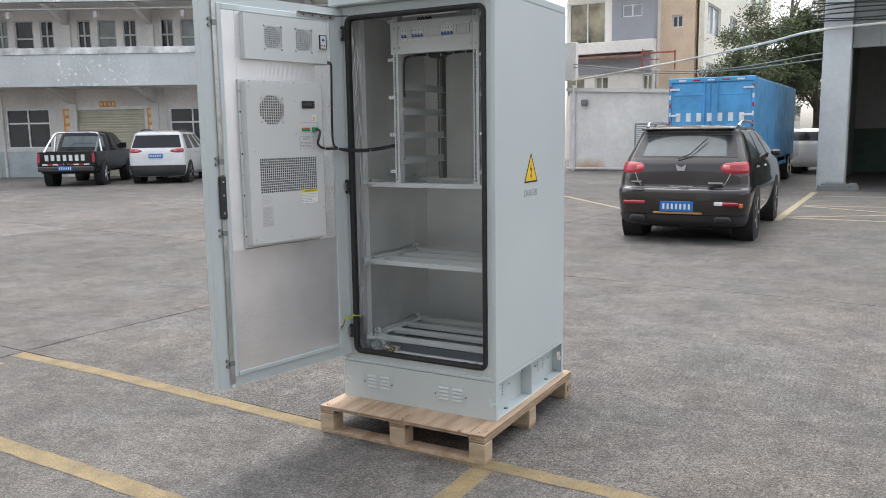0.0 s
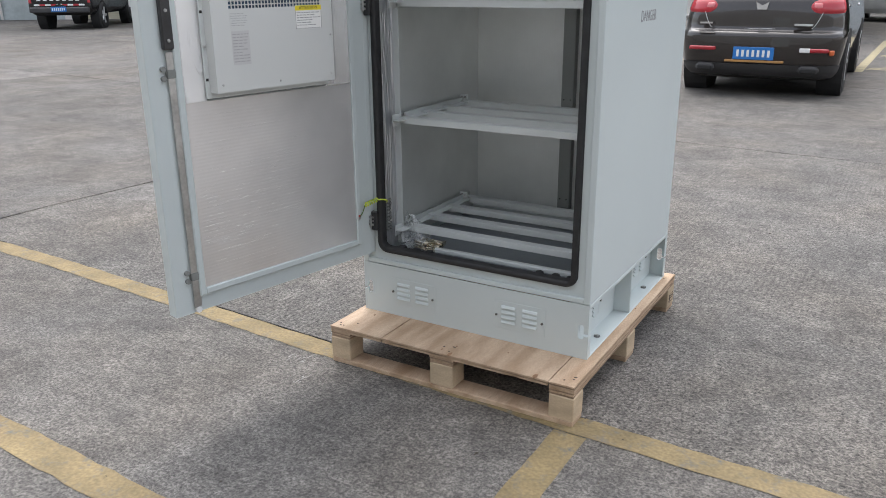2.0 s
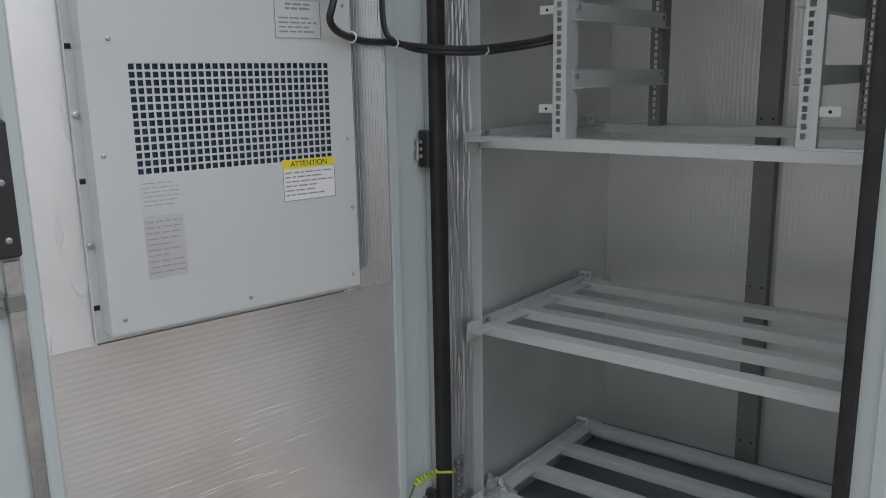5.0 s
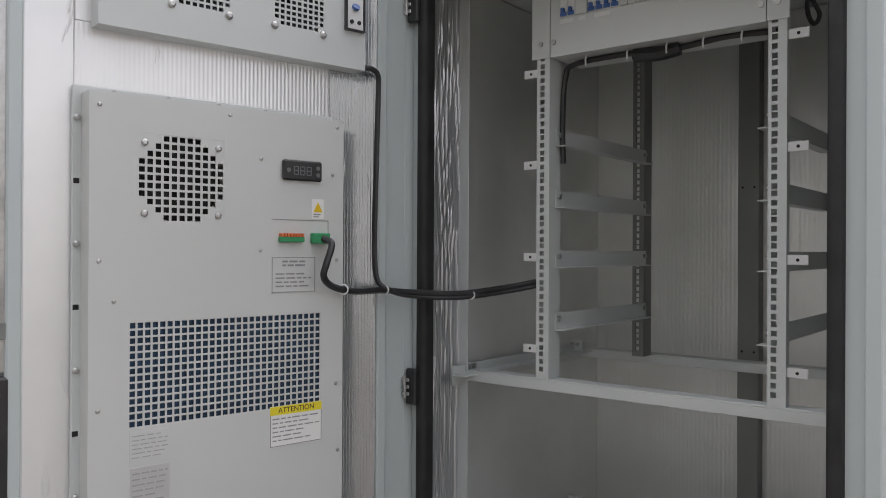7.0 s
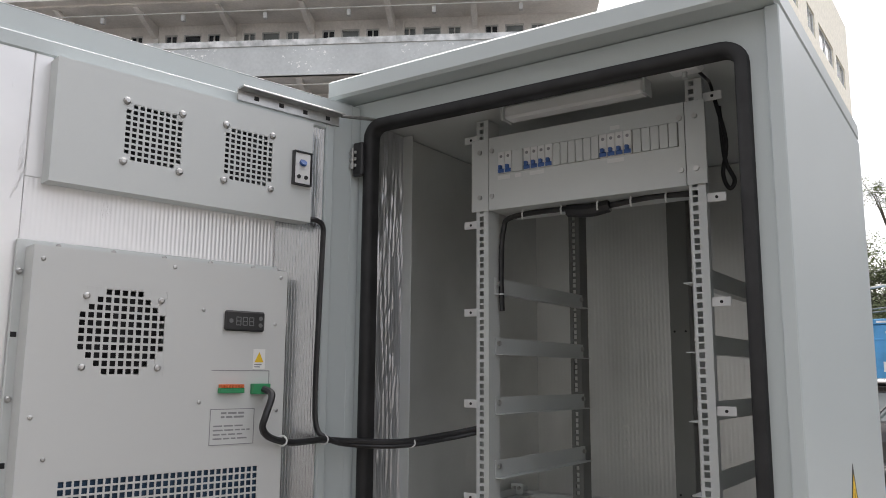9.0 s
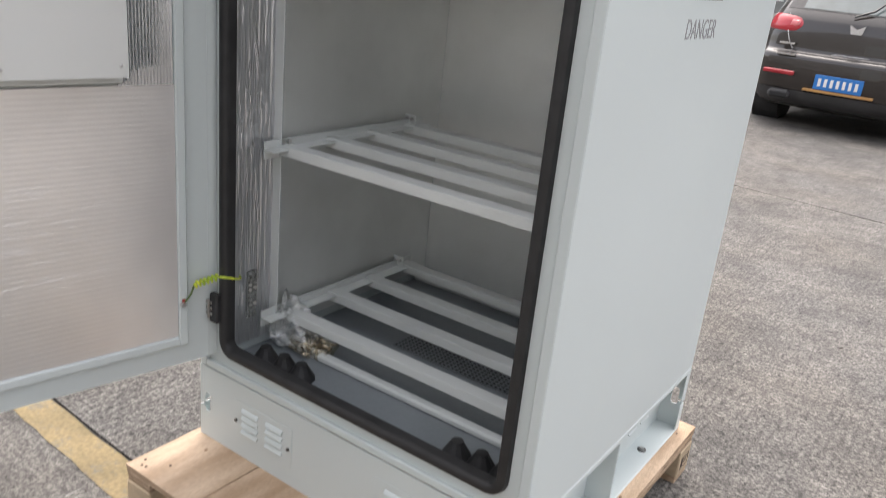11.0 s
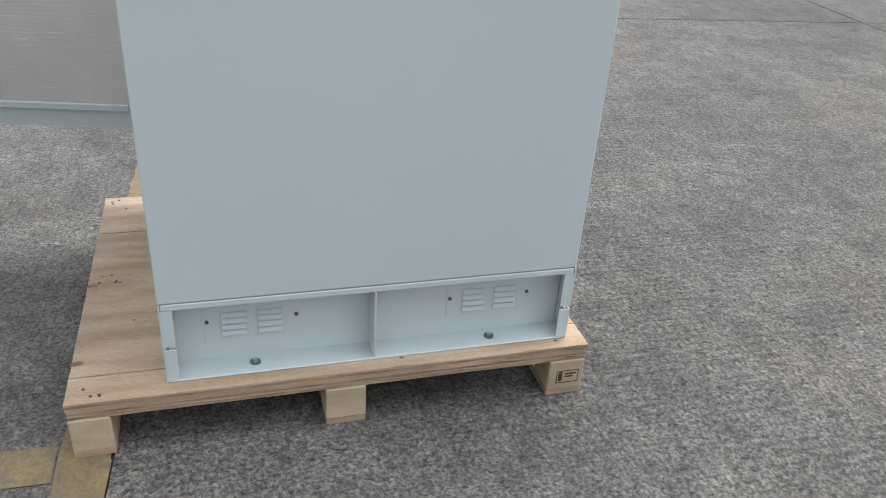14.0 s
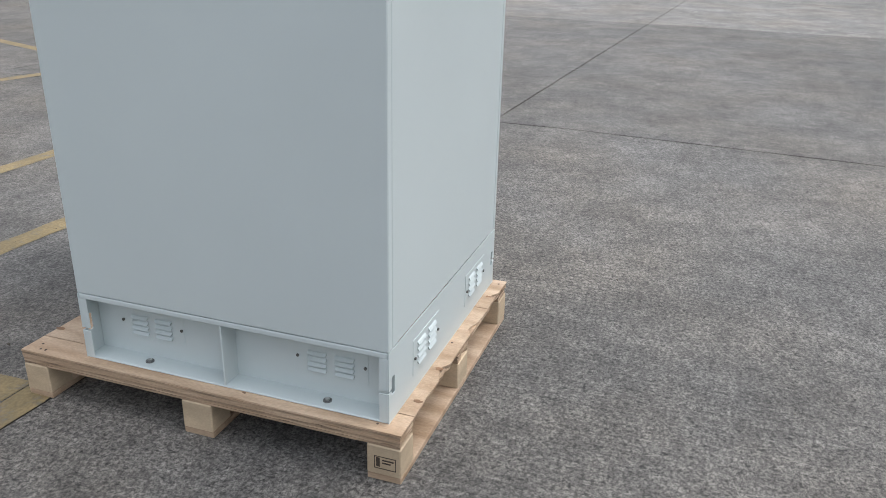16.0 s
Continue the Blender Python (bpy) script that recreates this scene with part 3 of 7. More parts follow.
for x, y, r in ((-0.38, -0.491, 0.008), (0.024, -0.574, 0.007), (-0.010, -0.617, 0.007), (0.032, -0.636, 0.016), (0.348, -0.638, 0.017), (0.20, -0.53, 0.005), (-0.33, 0.47, 0.012), (0.44, 0.30, 0.007),
                (0.455, 0.05, 0.006), (0.16, 0.475, 0.016), (0.33, 0.478, 0.014)):
    bm = bmesh.new()
    ps = [(x + r * math.cos(t) * rnd.uniform(0.6, 1.1), y + 1.7 * r * math.sin(t) * rnd.uniform(0.6, 1.1)) for t in [k * math.pi / 6 for k in range(12)]]
    ps = [(x + 0.55 * (q - x), y + 0.55 * (w - y)) for q, w in ps]
    prism(bm, ps, "z", PT - 0.001, PT + 0.0005)
    part("knot", bm, KNOT, pallet)

# ---- equipment cabinet ----
CB, CT = 0.338, 2.158                 # bottom and top of the body, above the plinth and below the roof
cab = thing("equipment_cabinet", pose(0, 0, PT), "tall light grey steel outdoor cabinet, door open, on a pallet", "cabinet")


def cpart(name, bm, material, label="", smooth=False):
    """A part of the cabinet, built in world coordinates."""
    ob = part(name, bm, material, None, label, smooth)
    ob.parent = cab
    ob.matrix_parent_inverse = cab.matrix_world.inverted()
    return ob


def cblocks(name, material, *bx, b=0.002, label=""):
    bm = bmesh.new()
    for lo, hi in bx:
        box(bm, lo, hi, b)
    return cpart(name, bm, material, label)


# plinth: louvred front and back panels, open frames on the two sides
def louvre(bm, x0, x1, z, y, out):
    """One pressed louvre hood on a plate whose face lies at y."""
    prof = [(y, z + 0.0055), (y + out * 0.0026, z + 0.0033), (y + out * 0.0060, z - 0.003), (y + out * 0.0055, z - 0.0042), (y, z - 0.001)]
    prism(bm, prof, "x", x0, x1)


def vent_plate(y, out, cx):
    """A screwed-on vent plate with two columns of louvres."""
    bm = bmesh.new()
    box(bm, (cx - 0.096, min(y, y + out * 0.0015), 0.190), (cx + 0.096, max(y, y + out * 0.0015), 0.292), 0.001)
    for x0 in (cx - 0.067, cx + 0.013):
        for z in (0.271, 0.2525, 0.234, 0.2155):
            louvre(bm, x0, x0 + 0.054, z, y + out * 0.0015, out)
    ob = cpart("vent_plate", bm, GREY)
    for sx in (-0.086, 0.086):
        bm = bmesh.new()
        tube(bm, [(cx + sx, y + out * 0.002, 0.238), (cx + sx, y + out * 0.006, 0.238)], 0.0042, 8)
        part("screw", bm, DULL, ob)
    return ob


def keyhole_panel(y, out):
    """A plinth panel whose two ends have a tall slot with a cut out to the edge."""
    sl = []
    for s in (-1, 1):
        for a, b, z0, z1 in ((0.4335, 0.450, 0.2255, 0.2335), (0.4135, 0.4335, 0.219, 0.259), (0.4145, 0.4325, 0.2165, 0.219), (0.4145, 0.4325, 0.259, 0.2615),
                             (0.4170, 0.4300, 0.2140, 0.2165), (0.4170, 0.4300, 0.2615, 0.2640)):
            sl.append((min(s * a, s * b), max(s * a, s * b), z0, z1))
    bm = bmesh.new()
    sheet(bm, (-0.45, 0.45, PT, CB - 0.002), sl, y, y - out * 0.003)
    cpart("plinth_panel", bm, GREY)


for y, out in ((-0.45, -1), (0.45, 1)):
    keyhole_panel(y, out)
    for cx in (-0.232, 0.2):
        vent_plate(y, out, cx)
for s in (-1, 1):
    X = lambda a, b_: (min(s * a, s * b_), max(s * a, s * b_))
    (a0, a1), (c0, c1) = X(0.385, 0.388), X(0.385, 0.45)
    cblocks("plinth_side_plate", GREY, ((a0, -0.446, PT), (a1, 0.446, CB - 0.002)))
    cblocks("plinth_side_frame", GREY, ((c0, -0.446, CB - 0.017), (c1, 0.446, CB - 0.002)), ((c0, -0.446, PT), (c1, 0.446, PT + 0.005)))
    for cy in (-0.268, 0.268):
        bm = bmesh.new()
        lo, hi = sorted((s * 0.388, s * 0.3893))
        box(bm, (lo, cy - 0.101, 0.196), (hi, cy + 0.101, 0.290), 0.0008)
        for y0 in (cy - 0.064, cy + 0.012):
            for z in (0.262, 0.2465, 0.231, 0.2155):
                prism(bm, [(s * 0.3892, z + 0.0050), (s * 0.3930, z + 0.0032), (s * 0.3985, z - 0.0030), (s * 0.3978, z - 0.0042), (s * 0.3892, z - 0.001)], "y", y0, y0 + 0.052)
        vp = cpart("vent_plate", bm, GREY)
        for dy in (-0.094, 0.094):
            bm = bmesh.new()
            tube(bm, [(s * 0.389, cy + dy, 0.246), (s * 0.393, cy + dy, 0.246)], 0.0042, 8)
            part("screw", bm, DULL, vp)
        bm = bmesh.new()
        tube(bm, [(s * 0.417, cy, PT + 0.005), (s * 0.417, cy, PT + 0.008)], 0.0115, 16)
        washer = cpart("anchor_bolt", bm, DULL, "zinc anchor bolt on a dark washer")
        bm = bmesh.new()
        tube(bm, [(s * 0.417, cy, PT + 0.008), (s * 0.417, cy, PT + 0.012)], 0.0065, 6)
        part("bolt_head", bm, STEEL, washer)
    f0, f1 = X(0.4465, 0.4497)
    for y0, y1 in ((-0.4468, -0.424), (0.424, 0.4468)):
        cblocks("plinth_corner", GREY, ((f0, y0, PT + 0.005), (f1, y1, 0.2250)), ((f0, y0, 0.2340), (f1, y1, CB - 0.017)), b=0.0005)
    cblocks("plinth_rib", GREY, ((c0, -0.013, PT + 0.005), (c1, -0.008, CB - 0.017)))

# body: side, back, roof and floor panels, and the frame round the opening
bm = bmesh.new()
OC, OX, OZ0, OZ1 = 0.009, 0.372, 0.404, 2.098    # middle, half width, bottom and top of the opening
sheet(bm, (-0.4279, 0.4279, CB + 0.0185, CT), [(OC - OX, OC + OX, OZ0, OZ1)], -0.4405, -0.425)
cpart("front_frame", bm, GREY)
cblocks("frame_lip", GREY, ((-0.4278, -0.4497, CB), (0.4278, -0.4250, CB + 0.018)), b=0.002)
for s in (-1, 1):
    lo, hi = sorted((s * 0.45, s * 0.428))
    cblocks("side_panel", GREY, ((lo, -0.45, CB), (hi, 0.45, CT)), b=0.002)
cblocks("back_panel", GREY, ((-0.4278, 0.43, CB + 0.001), (0.4278, 0.4498, CT)), b=0.003)
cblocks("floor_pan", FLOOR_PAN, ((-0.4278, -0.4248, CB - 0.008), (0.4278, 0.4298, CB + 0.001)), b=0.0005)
cblocks("roof", GREY, ((-0.45, -0.495, CT + 0.002), (0.45, 0.45, CT + 0.045)), b=0.006)
cblocks("roof_liner", GREY_IN, ((-0.427, -0.424, CT - 0.02), (0.427, 0.429, CT - 0.001)))


def outline(hx, z0, z1, r, n=6):
    """A rounded rectangle in x, z, anticlockwise."""
    pts = []
    for cx, cz, a in ((hx - r, z0 + r, -90), (hx - r, z1 - r, 0), (-hx + r, z1 - r, 90), (-hx + r, z0 + r, 180)):
        for k in range(n + 1):
            t = radians(a + 90 * k / n)
            pts.append((cx + r * math.cos(t), cz + r * math.sin(t)))
    return pts


# rubber seal round the opening
bm = bmesh.new()
rings = []
for grow, y in ((-0.0016, -0.4240), (-0.0008, -0.4400), (0.0, -0.448), (0.004, -0.4525), (0.013, -0.454), (0.020, -0.451), (0.023, -0.4400)):
    rings.append([bm.verts.new((OC + x, y, z)) for x, z in outline(OX - 0.002 + grow, OZ0 + 0.003 - grow, OZ1 - 0.003 + grow, 0.020 + grow)])
for q, w in zip(rings, rings[1:]):
    for k in range(len(q)):
        j = (k + 1) % len(q)
        bm.faces.new((q[k], w[k], w[j], q[j]))
cpart("rubber_seal", bm, BLACK, "black rubber door seal", smooth=True)


# ---- door of the cabinet, opened past square; built flat: x along it from the hinge, y out of its inner face ----
DZ0, DZ1, D0, DW = 0.378, 2.150, 0.002, 0.804
RIM, FL, SKIN = 0.098, 0.086, 0.046       # lining, flange face and outer skin, measured out from the hinge line
bm = bmesh.new()
box(bm, (D0, SKIN, DZ0), (DW, SKIN + 0.002, DZ1), 0.0006)
door = cpart("door", bm, GREY, "open grey cabinet door carrying a cooling unit")
door.matrix_basis = pose(-0.487, -0.443, 0, 0, 0, -101.6)
for lo, hi in (((D0, SKIN + 0.002, DZ0), (D0 + 0.002, FL, DZ1)), ((DW - 0.002, SKIN + 0.002, DZ0), (DW, FL, DZ1)),
               ((D0 + 0.002, SKIN + 0.002, DZ0), (DW - 0.002, FL, DZ0 + 0.002)), ((D0 + 0.002, SKIN + 0.002, DZ1 - 0.002), (DW - 0.002, FL, DZ1))):
    blocks("door_edge", GREY, door, (lo, hi), b=0.0006)
bm = bmesh.new()
sheet(bm, (-0.018, DW - 0.0022, DZ0 + 0.0022, DZ1 - 0.0022), [(0.075, 0.708, 0.447, 2.090)], FL - 0.003, FL - 0.0005)
part("flange", bm, GREY, door)
bm = bmesh.new()
sheet(bm, (0.058, 0.724, 0.431, 2.105), [(0.082, 0.702, 0.456, 2.080)], FL - 0.0005, RIM - 0.006)
part("inner_frame", bm, GREY, door)
blocks("core_panel", GREY, door, ((0.083, SKIN + 0.004, 0.457), (0.701, RIM - 0.012, 2.079)))


def dblocks(name, material, *bx, b=0.0015, label=""):
    return blocks(name, material, door, *bx, b=b, label=label)


# raised channel round the lining
for lo, hi in (((0.058, RIM - 0.006, 0.431), (0.079, RIM + 0.003, 2.105)), ((0.703, RIM - 0.006, 0.431), (0.724, RIM + 0.003, 2.105)),
               ((0.079, RIM - 0.006, 0.431), (0.703, RIM + 0.003, 0.452)), ((0.079, RIM - 0.006, 2.078), (0.703, RIM + 0.003, 2.105))):
    dblocks("channel", GREY, (lo, hi), b=0.003)


def wavy(name, material, u0, u1, z0, z1, y, amp, pitch, along, label=""):
    """A thin ribbed sheet; the ribs run up (along z) or across (along x)."""
    bm = bmesh.new()
    n = int(((u1 - u0) if along == "z" else (z1 - z0)) / pitch) * 4
    rows = []
    for k in range(n + 1):
        h = y + amp * (0.5 - 0.5 * math.cos(2 * math.pi * k / 4))
        if along == "z":
            x = u0 + (u1 - u0) * k / n
            rows.append([(x, h, z0), (x, h, z1)])
        else:
            z = z0 + (z1 - z0) * k / n
            rows.append([(u0, h, z), (u1, h, z)])
    vs = [[bm.verts.new(p) for p in r] for r in rows]
    back = [[bm.verts.new((p[0], y - 0.006, p[2])) for p in r] for r in (rows[0], rows[-1])]
    for a, c in zip(vs, vs[1:]):
        bm.faces.new((a[0], a[1], c[1], c[0]) if along == "z" else (a[0], c[0], c[1], a[1]))
    bm.faces.new((back[0][0], back[0][1], vs[0][1], vs[0][0]))
    bm.faces.new((vs[-1][0], vs[-1][1], back[1][1], back[1][0]))
    bmesh.ops.recalc_face_normals(bm, faces=bm.faces[:])
    return part(name, bm, material, door, label, smooth=True)


wavy("foil_lining", FOIL_LOW, 0.079, 0.703, 0.452, 1.013, RIM - 0.004, 0.00022, 0.0105, "x", "ribbed silver foil insulation sheet")
bm = bmesh.new()
rnd = random.Random(21)
for k in range(110):
    x = 0.70 - 0.40 * rnd.random() ** 1.4
    z = 0.50 + 0.30 * (0.70 - x) + 0.0105 * int(rnd.uniform(0, 34) ** 0.93) + rnd.uniform(0, 0.003)
    n_, tilt, h_ = rnd.uniform(0.03, 0.13), rnd.gauss(-0.02, 0.012), rnd.uniform(0.0003, 0.00065)
    d = Vector((-math.cos(tilt), 0, -math.sin(tilt))) * n_
    o, up, w_ = Vector((x, RIM - 0.0040, z)), Vector((0, h_, 0)), Vector((0, 0, rnd.uniform(0.0006, 0.0010)))
    if x - n_ < 0.085:
        continue
    a, c, e, f, g = (bm.verts.new(q) for q in (o, o + d, o + d * 0.5 + w_, o + d * 0.5 - w_, o + d * 0.45 + up))
    for tri_ in ((a, e, g), (e, c, g), (c, f, g), (f, a, g)):
        bm.faces.new(tri_)
bmesh.ops.recalc_face_normals(bm, faces=bm.faces[:])
part("foil_crease", bm, FOIL_LOW, door, "fine raised creases in the foil", kind="stuff")
wavy("foil_strip", FOIL_RIB, 0.079, 0.190, 1.013, 2.078, RIM - 0.003, 0.0028, 0.0062, "z", "corrugated silver foil strip")
dblocks("foil_strip", FOIL_WHITE, ((0.634, RIM - 0.01, 1.013), (0.703, RIM + 0.002, 2.078)), label="wrinkled silver foil strip whitened for reflected sky")
dblocks("foil_strip", FOIL_WHITE, ((0.606, RIM - 0.01, 1.880), (0.6335, RIM + 0.002, 2.078)))
wavy("foil_strip", FOIL_WHITE, 0.190, 0.6335, 1.772, 1.880, RIM + 0.001, 0.0006, 0.0075, "z", "ribbed silver foil band whitened for reflected sky")

# cooling unit: flange, housing, face plate with punched fields
AF, A0, A1, AZ0, AZ1 = 0.149, 0.190, 0.626, 1.038, 1.770
# black slab under the flange draws the shadow gap round the unit
dblocks("unit_shadow_gap", BLACK, ((A0 - 0.002, RIM - 0.004, AZ0 - 0.020), (A1 + 0.010, RIM + 0.0055, AZ1 + 0.010)))
dblocks("unit_flange", GREY_IN, ((A0 - 0.004, RIM + 0.0055, AZ0 - 0.018), (A1 + 0.013, RIM + 0.012, AZ1 + 0.012)))
sheet_windows = [(0.236, 0.568, 1.268, 1.428), (0.418, 0.556, 1.580, 1.714)]
bm = bmesh.new()
sheet(bm, (A0, A1, AZ0, AZ1), sheet_windows, AF - 0.0025, AF)
part("cooling_unit_cover", bm, AC_WHITE, door, "off-white sheet metal cooling unit cover")
for lo, hi in (((A0, RIM + 0.012, AZ0), (A0 + 0.002, AF - 0.0025, AZ1)), ((A1 - 0.002, RIM + 0.012, AZ0), (A1, AF - 0.0025, AZ1)),
               ((A0 + 0.002, RIM + 0.012, AZ0), (A1 - 0.002, AF - 0.0025, AZ0 + 0.002)), ((A0 + 0.002, RIM + 0.012, AZ1 - 0.002), (A1 - 0.002, AF - 0.0025, AZ1))):
    dblocks("cover_side", AC_WHITE, (lo, hi), b=0)
bm = bmesh.new()
lattice(bm, 0.236, 0.568, 1.268, 1.428, 29, 14, 0.0031, AF - 0.0015, AF - 0.0003)
part("air_grille", bm, AC_WHITE, door, "punched square-hole air grille")
bm = bmesh.new()
box(bm, (0.225, AF - 0.012, 1.26), (0.58, AF - 0.0055, 1.436))
for k in range(60):
    x = 0.228 + k * 0.0059
    box(bm, (x, AF - 0.0055, 1.262), (x + 0.0026, AF - 0.0045, 1.434))
part("cooling_coil", bm, FIN_BLUE, door, "dark blue finned cooling coil", kind="stuff")
bm = bmesh.new()
lattice(bm, 0.418, 0.556, 1.580, 1.714, 11, 11, 0.0037, AF - 0.0015, AF - 0.0003,
        lambda i, k: (i - 5) ** 2 + (k - 5) ** 2 <= 30)
part("fan_grille", bm, AC_WHITE, door, "round punched fan grille")


def fan(x, z, y, r):
    """A dark axial fan behind a grille."""
    bm = bmesh.new()
    tube(bm, [(x, y - 0.012, z), (x, y - 0.008, z)], r * 1.08, 28)
    tube(bm, [(x, y - 0.008, z), (x, y - 0.001, z)], r * 0.35, 18)
    mid = bm.verts.new((x, y - 0.0005, z))
    for k in range(7):
        a, c = 2 * math.pi * k / 7, 2 * math.pi * (k + 0.7) / 7
        v = [bm.verts.new((x + q * math.cos(t), y - h, z + q * math.sin(t))) for q, t, h in
             ((r * 0.35, a, 0.001), (r, a, 0.001), (r, c, 0.007), (r * 0.35, c, 0.007))]
        bm.faces.new(v)
        bm.faces.new((mid, v[0], v[3]))
    part("fan", bm, HOLE, door, "black axial fan")


fan(0.487, 1.647, AF - 0.004, 0.062)


def screw(x, y, z, r=0.0042, h=0.003, material=STEEL, parent=None):
    bm = bmesh.new()
    tube(bm, [(x, y, z), (x, y + h * 0.6, z), (x, y + h, z)], [r, r * 0.95, r * 0.5], 10)
    return part("screw", bm, material, parent or door, smooth=False)


for x, z in ((0.428, 1.700), (0.428, 1.592), (0.546, 1.700), (0.546, 1.592)):
    screw(x, AF, z, 0.0055)
for x, z in ((0.612, 1.75), (0.408, 1.757), (0.204, 1.757), (0.204, 1.52), (0.204, 1.30), (0.204, 1.06), (0.405, 1.055), (0.606, 1.06),
             (0.612, 1.30), (0.612, 1.52), (0.20, 1.18), (0.353, 1.69), (0.213, 1.672), (0.353, 1.537), (0.213, 1.54), (0.59, 1.46)):
    screw(x, AF, z, 0.0035, 0.002)
for k in range(8):
    z = 1.075 + k * 0.094
    if k % 2:
        screw(A1 + 0.0065, RIM + 0.012, z, 0.0052, 0.005)
    else:
        dblocks("slot", HOLE, ((A1 + 0.0025, RIM + 0.0118, z - 0.004), (A1 + 0.011, RIM + 0.0126, z + 0.004)))
for k in range(5):
    screw(0.24 + k * 0.085, RIM + 0.012, AZ1 + 0.006, 0.004, 0.004)


def glyphs(name, material, x0, x1, z0, z1, y, rows, height=0.45, seed=1, parent=None):
    """Unreadable print: short plain bars in rows."""
    rnd = random.Random(seed)
    bm = bmesh.new()
    for r in range(rows):
        z = z1 - (z1 - z0) * (r + 0.5) / rows
        h = (z1 - z0) / rows * height / 2
        x = x1
        end = x0 + (x1 - x0) * rnd.choice((0, 0, 0.2, 0.35))
        while x > end + 0.004:
            w = min(rnd.uniform(0.006, 0.02), x - end)
            box(bm, (x - w, y, z - h), (x, y + 0.0004, z + h))
            x -= w + 0.003
    return part(name, bm, material, parent or door, kind="")


def text_mesh(txt, size, name, material, parent, m, width=None):
    """Lettering in the built-in font as a thin mesh, centred."""
    c = bpy.data.curves.new(name, "FONT")
    c.body, c.size, c.align_x, c.align_y, c.extrude = txt, size, "CENTER", "CENTER", 0.0003
    tmp = bpy.data.objects.new(name, c)
    scene.collection.objects.link(tmp)
    dg = bpy.context.evaluated_depsgraph_get()
    me = bpy.data.meshes.new_from_object(tmp.evaluated_get(dg))
    bpy.data.objects.remove(tmp)
    if width:
        xs = [v.co.x for v in me.vertices]
        k = width / (max(xs) - min(xs))
        for v in me.vertices:
            v.co.x *= k
    me.transform(m)
    me.materials.clear()
    me.materials.append(material)
    ob = new(name, me)
    ob.parent = parent
    return ob


FACE = Matrix(((-1, 0, 0, 0), (0, 0, 1, 0), (0, 1, 0, 0), (0, 0, 0, 1)))     # letters upright on the inner face of the door


def on_face(x, z, y):
    return Matrix.Translation((x, y, z)) @ FACE


# display, terminals, stickers
dblocks("display", BLACK_PL, ((0.238, AF, 1.657), (0.315, AF + 0.008, 1.692)), b=0.003, label="black digital thermostat display")
bm = bmesh.new()
SEG = surf("unlit_digits", (0.16, 0.17, 0.17), 0.4, var=0.05)
for k in range(3):
    x = 0.2905 - k * 0.0125
    for lo, hi in (((-0.004, 0.006), (0.004, 0.0075)), ((-0.004, -0.0007), (0.004, 0.0008)), ((-0.004, -0.0075), (0.004, -0.006)),
                   ((-0.0048, -0.007), (-0.0034, 0.007)), ((0.0034, -0.007), (0.0048, 0.007))):
        box(bm, (x + lo[0], AF + 0.008, 1.674 + lo[1]), (x + hi[0], AF + 0.0085, 1.674 + hi[1]))
for x, z in ((0.305, 1.674), (0.2475, 1.680), (0.2475, 1.668)):
    tube(bm, [(x, AF + 0.007, z), (x, AF + 0.009, z)], 0.0038, 10)
part("digits", bm, SEG, door, "unlit seven-segment digits and buttons")
dblocks("warning_sticker", PAPER, ((0.231, AF, 1.592), (0.255, AF + 0.0006, 1.627)), b=0)
bm = bmesh.new()
prism(bm, [(0.234, 1.604), (0.252, 1.604), (0.243, 1.622)], "y", AF + 0.0006, AF + 0.001)
part("warning_triangle", bm, YELLOW, door)
glyphs("print", INK, 0.234, 0.252, 1.594, 1.602, AF + 0.0006, 2, seed=3)
dblocks("guide_line", INK, ((0.221, AF, 1.5885), (0.333, AF + 0.0004, 1.590)), ((0.221, AF, 1.551), (0.2222, AF + 0.0004, 1.5885)), b=0)
dblocks("terminal_block", GREEN, ((0.274, AF, 1.551), (0.320, AF + 0.010, 1.560)), b=0.001, label="green and orange screw terminal")
bm = bmesh.new()
for k in range(8):
    box(bm, (0.2755 + k * 0.0056, AF, 1.560), (0.2797 + k * 0.0056, AF + 0.011, 1.566), 0.0006)
part("terminal_tops", bm, ORANGE, door)
dblocks("connector", GREEN, ((0.224, AF, 1.549), (0.258, AF + 0.012, 1.567)), b=0.001, label="green cable connector")
dblocks("diagram_sticker", AC_WHITE, ((0.247, AF, 1.464), (0.333, AF + 0.0006, 1.526)), b=0, label="pale wiring diagram sticker")
bm = bmesh.new()
for lo, hi in (((0.248, 1.465), (0.332, 1.4662)), ((0.248, 1.5238), (0.332, 1.525)), ((0.248, 1.465), (0.2492, 1.525)), ((0.3308, 1.465), (0.332, 1.525))):
    box(bm, (lo[0], AF + 0.0006, lo[1]), (hi[0], AF + 0.001, hi[1]))
part("sticker_border", bm, INK, door)
glyphs("print", INK, 0.268, 0.312, 1.508, 1.521, AF + 0.0006, 2, 0.5, 4)
glyphs("print", INK, 0.256, 0.325, 1.472, 1.500, AF + 0.0006, 4, 0.35, 5)
dblocks("attention_sticker", PAPER, ((0.233, AF, 1.203), (0.334, AF + 0.0006, 1.272)), b=0, label="white and yellow caution sticker")
dblocks("sticker_header", LEMON, ((0.2335, AF + 0.0006, 1.257), (0.3335, AF + 0.0011, 1.2715)), b=0)
text_mesh("ATTENTION", 0.0125, "lettering", BLACK_INK, door, on_face(0.2835, 1.2642, AF + 0.0012))
bm = bmesh.new()
sheet(bm, (0.2335, 0.3335, 1.2035, 1.2572), [(0.2347, 0.3323, 1.2047, 1.2572)], AF + 0.0006, AF + 0.001)
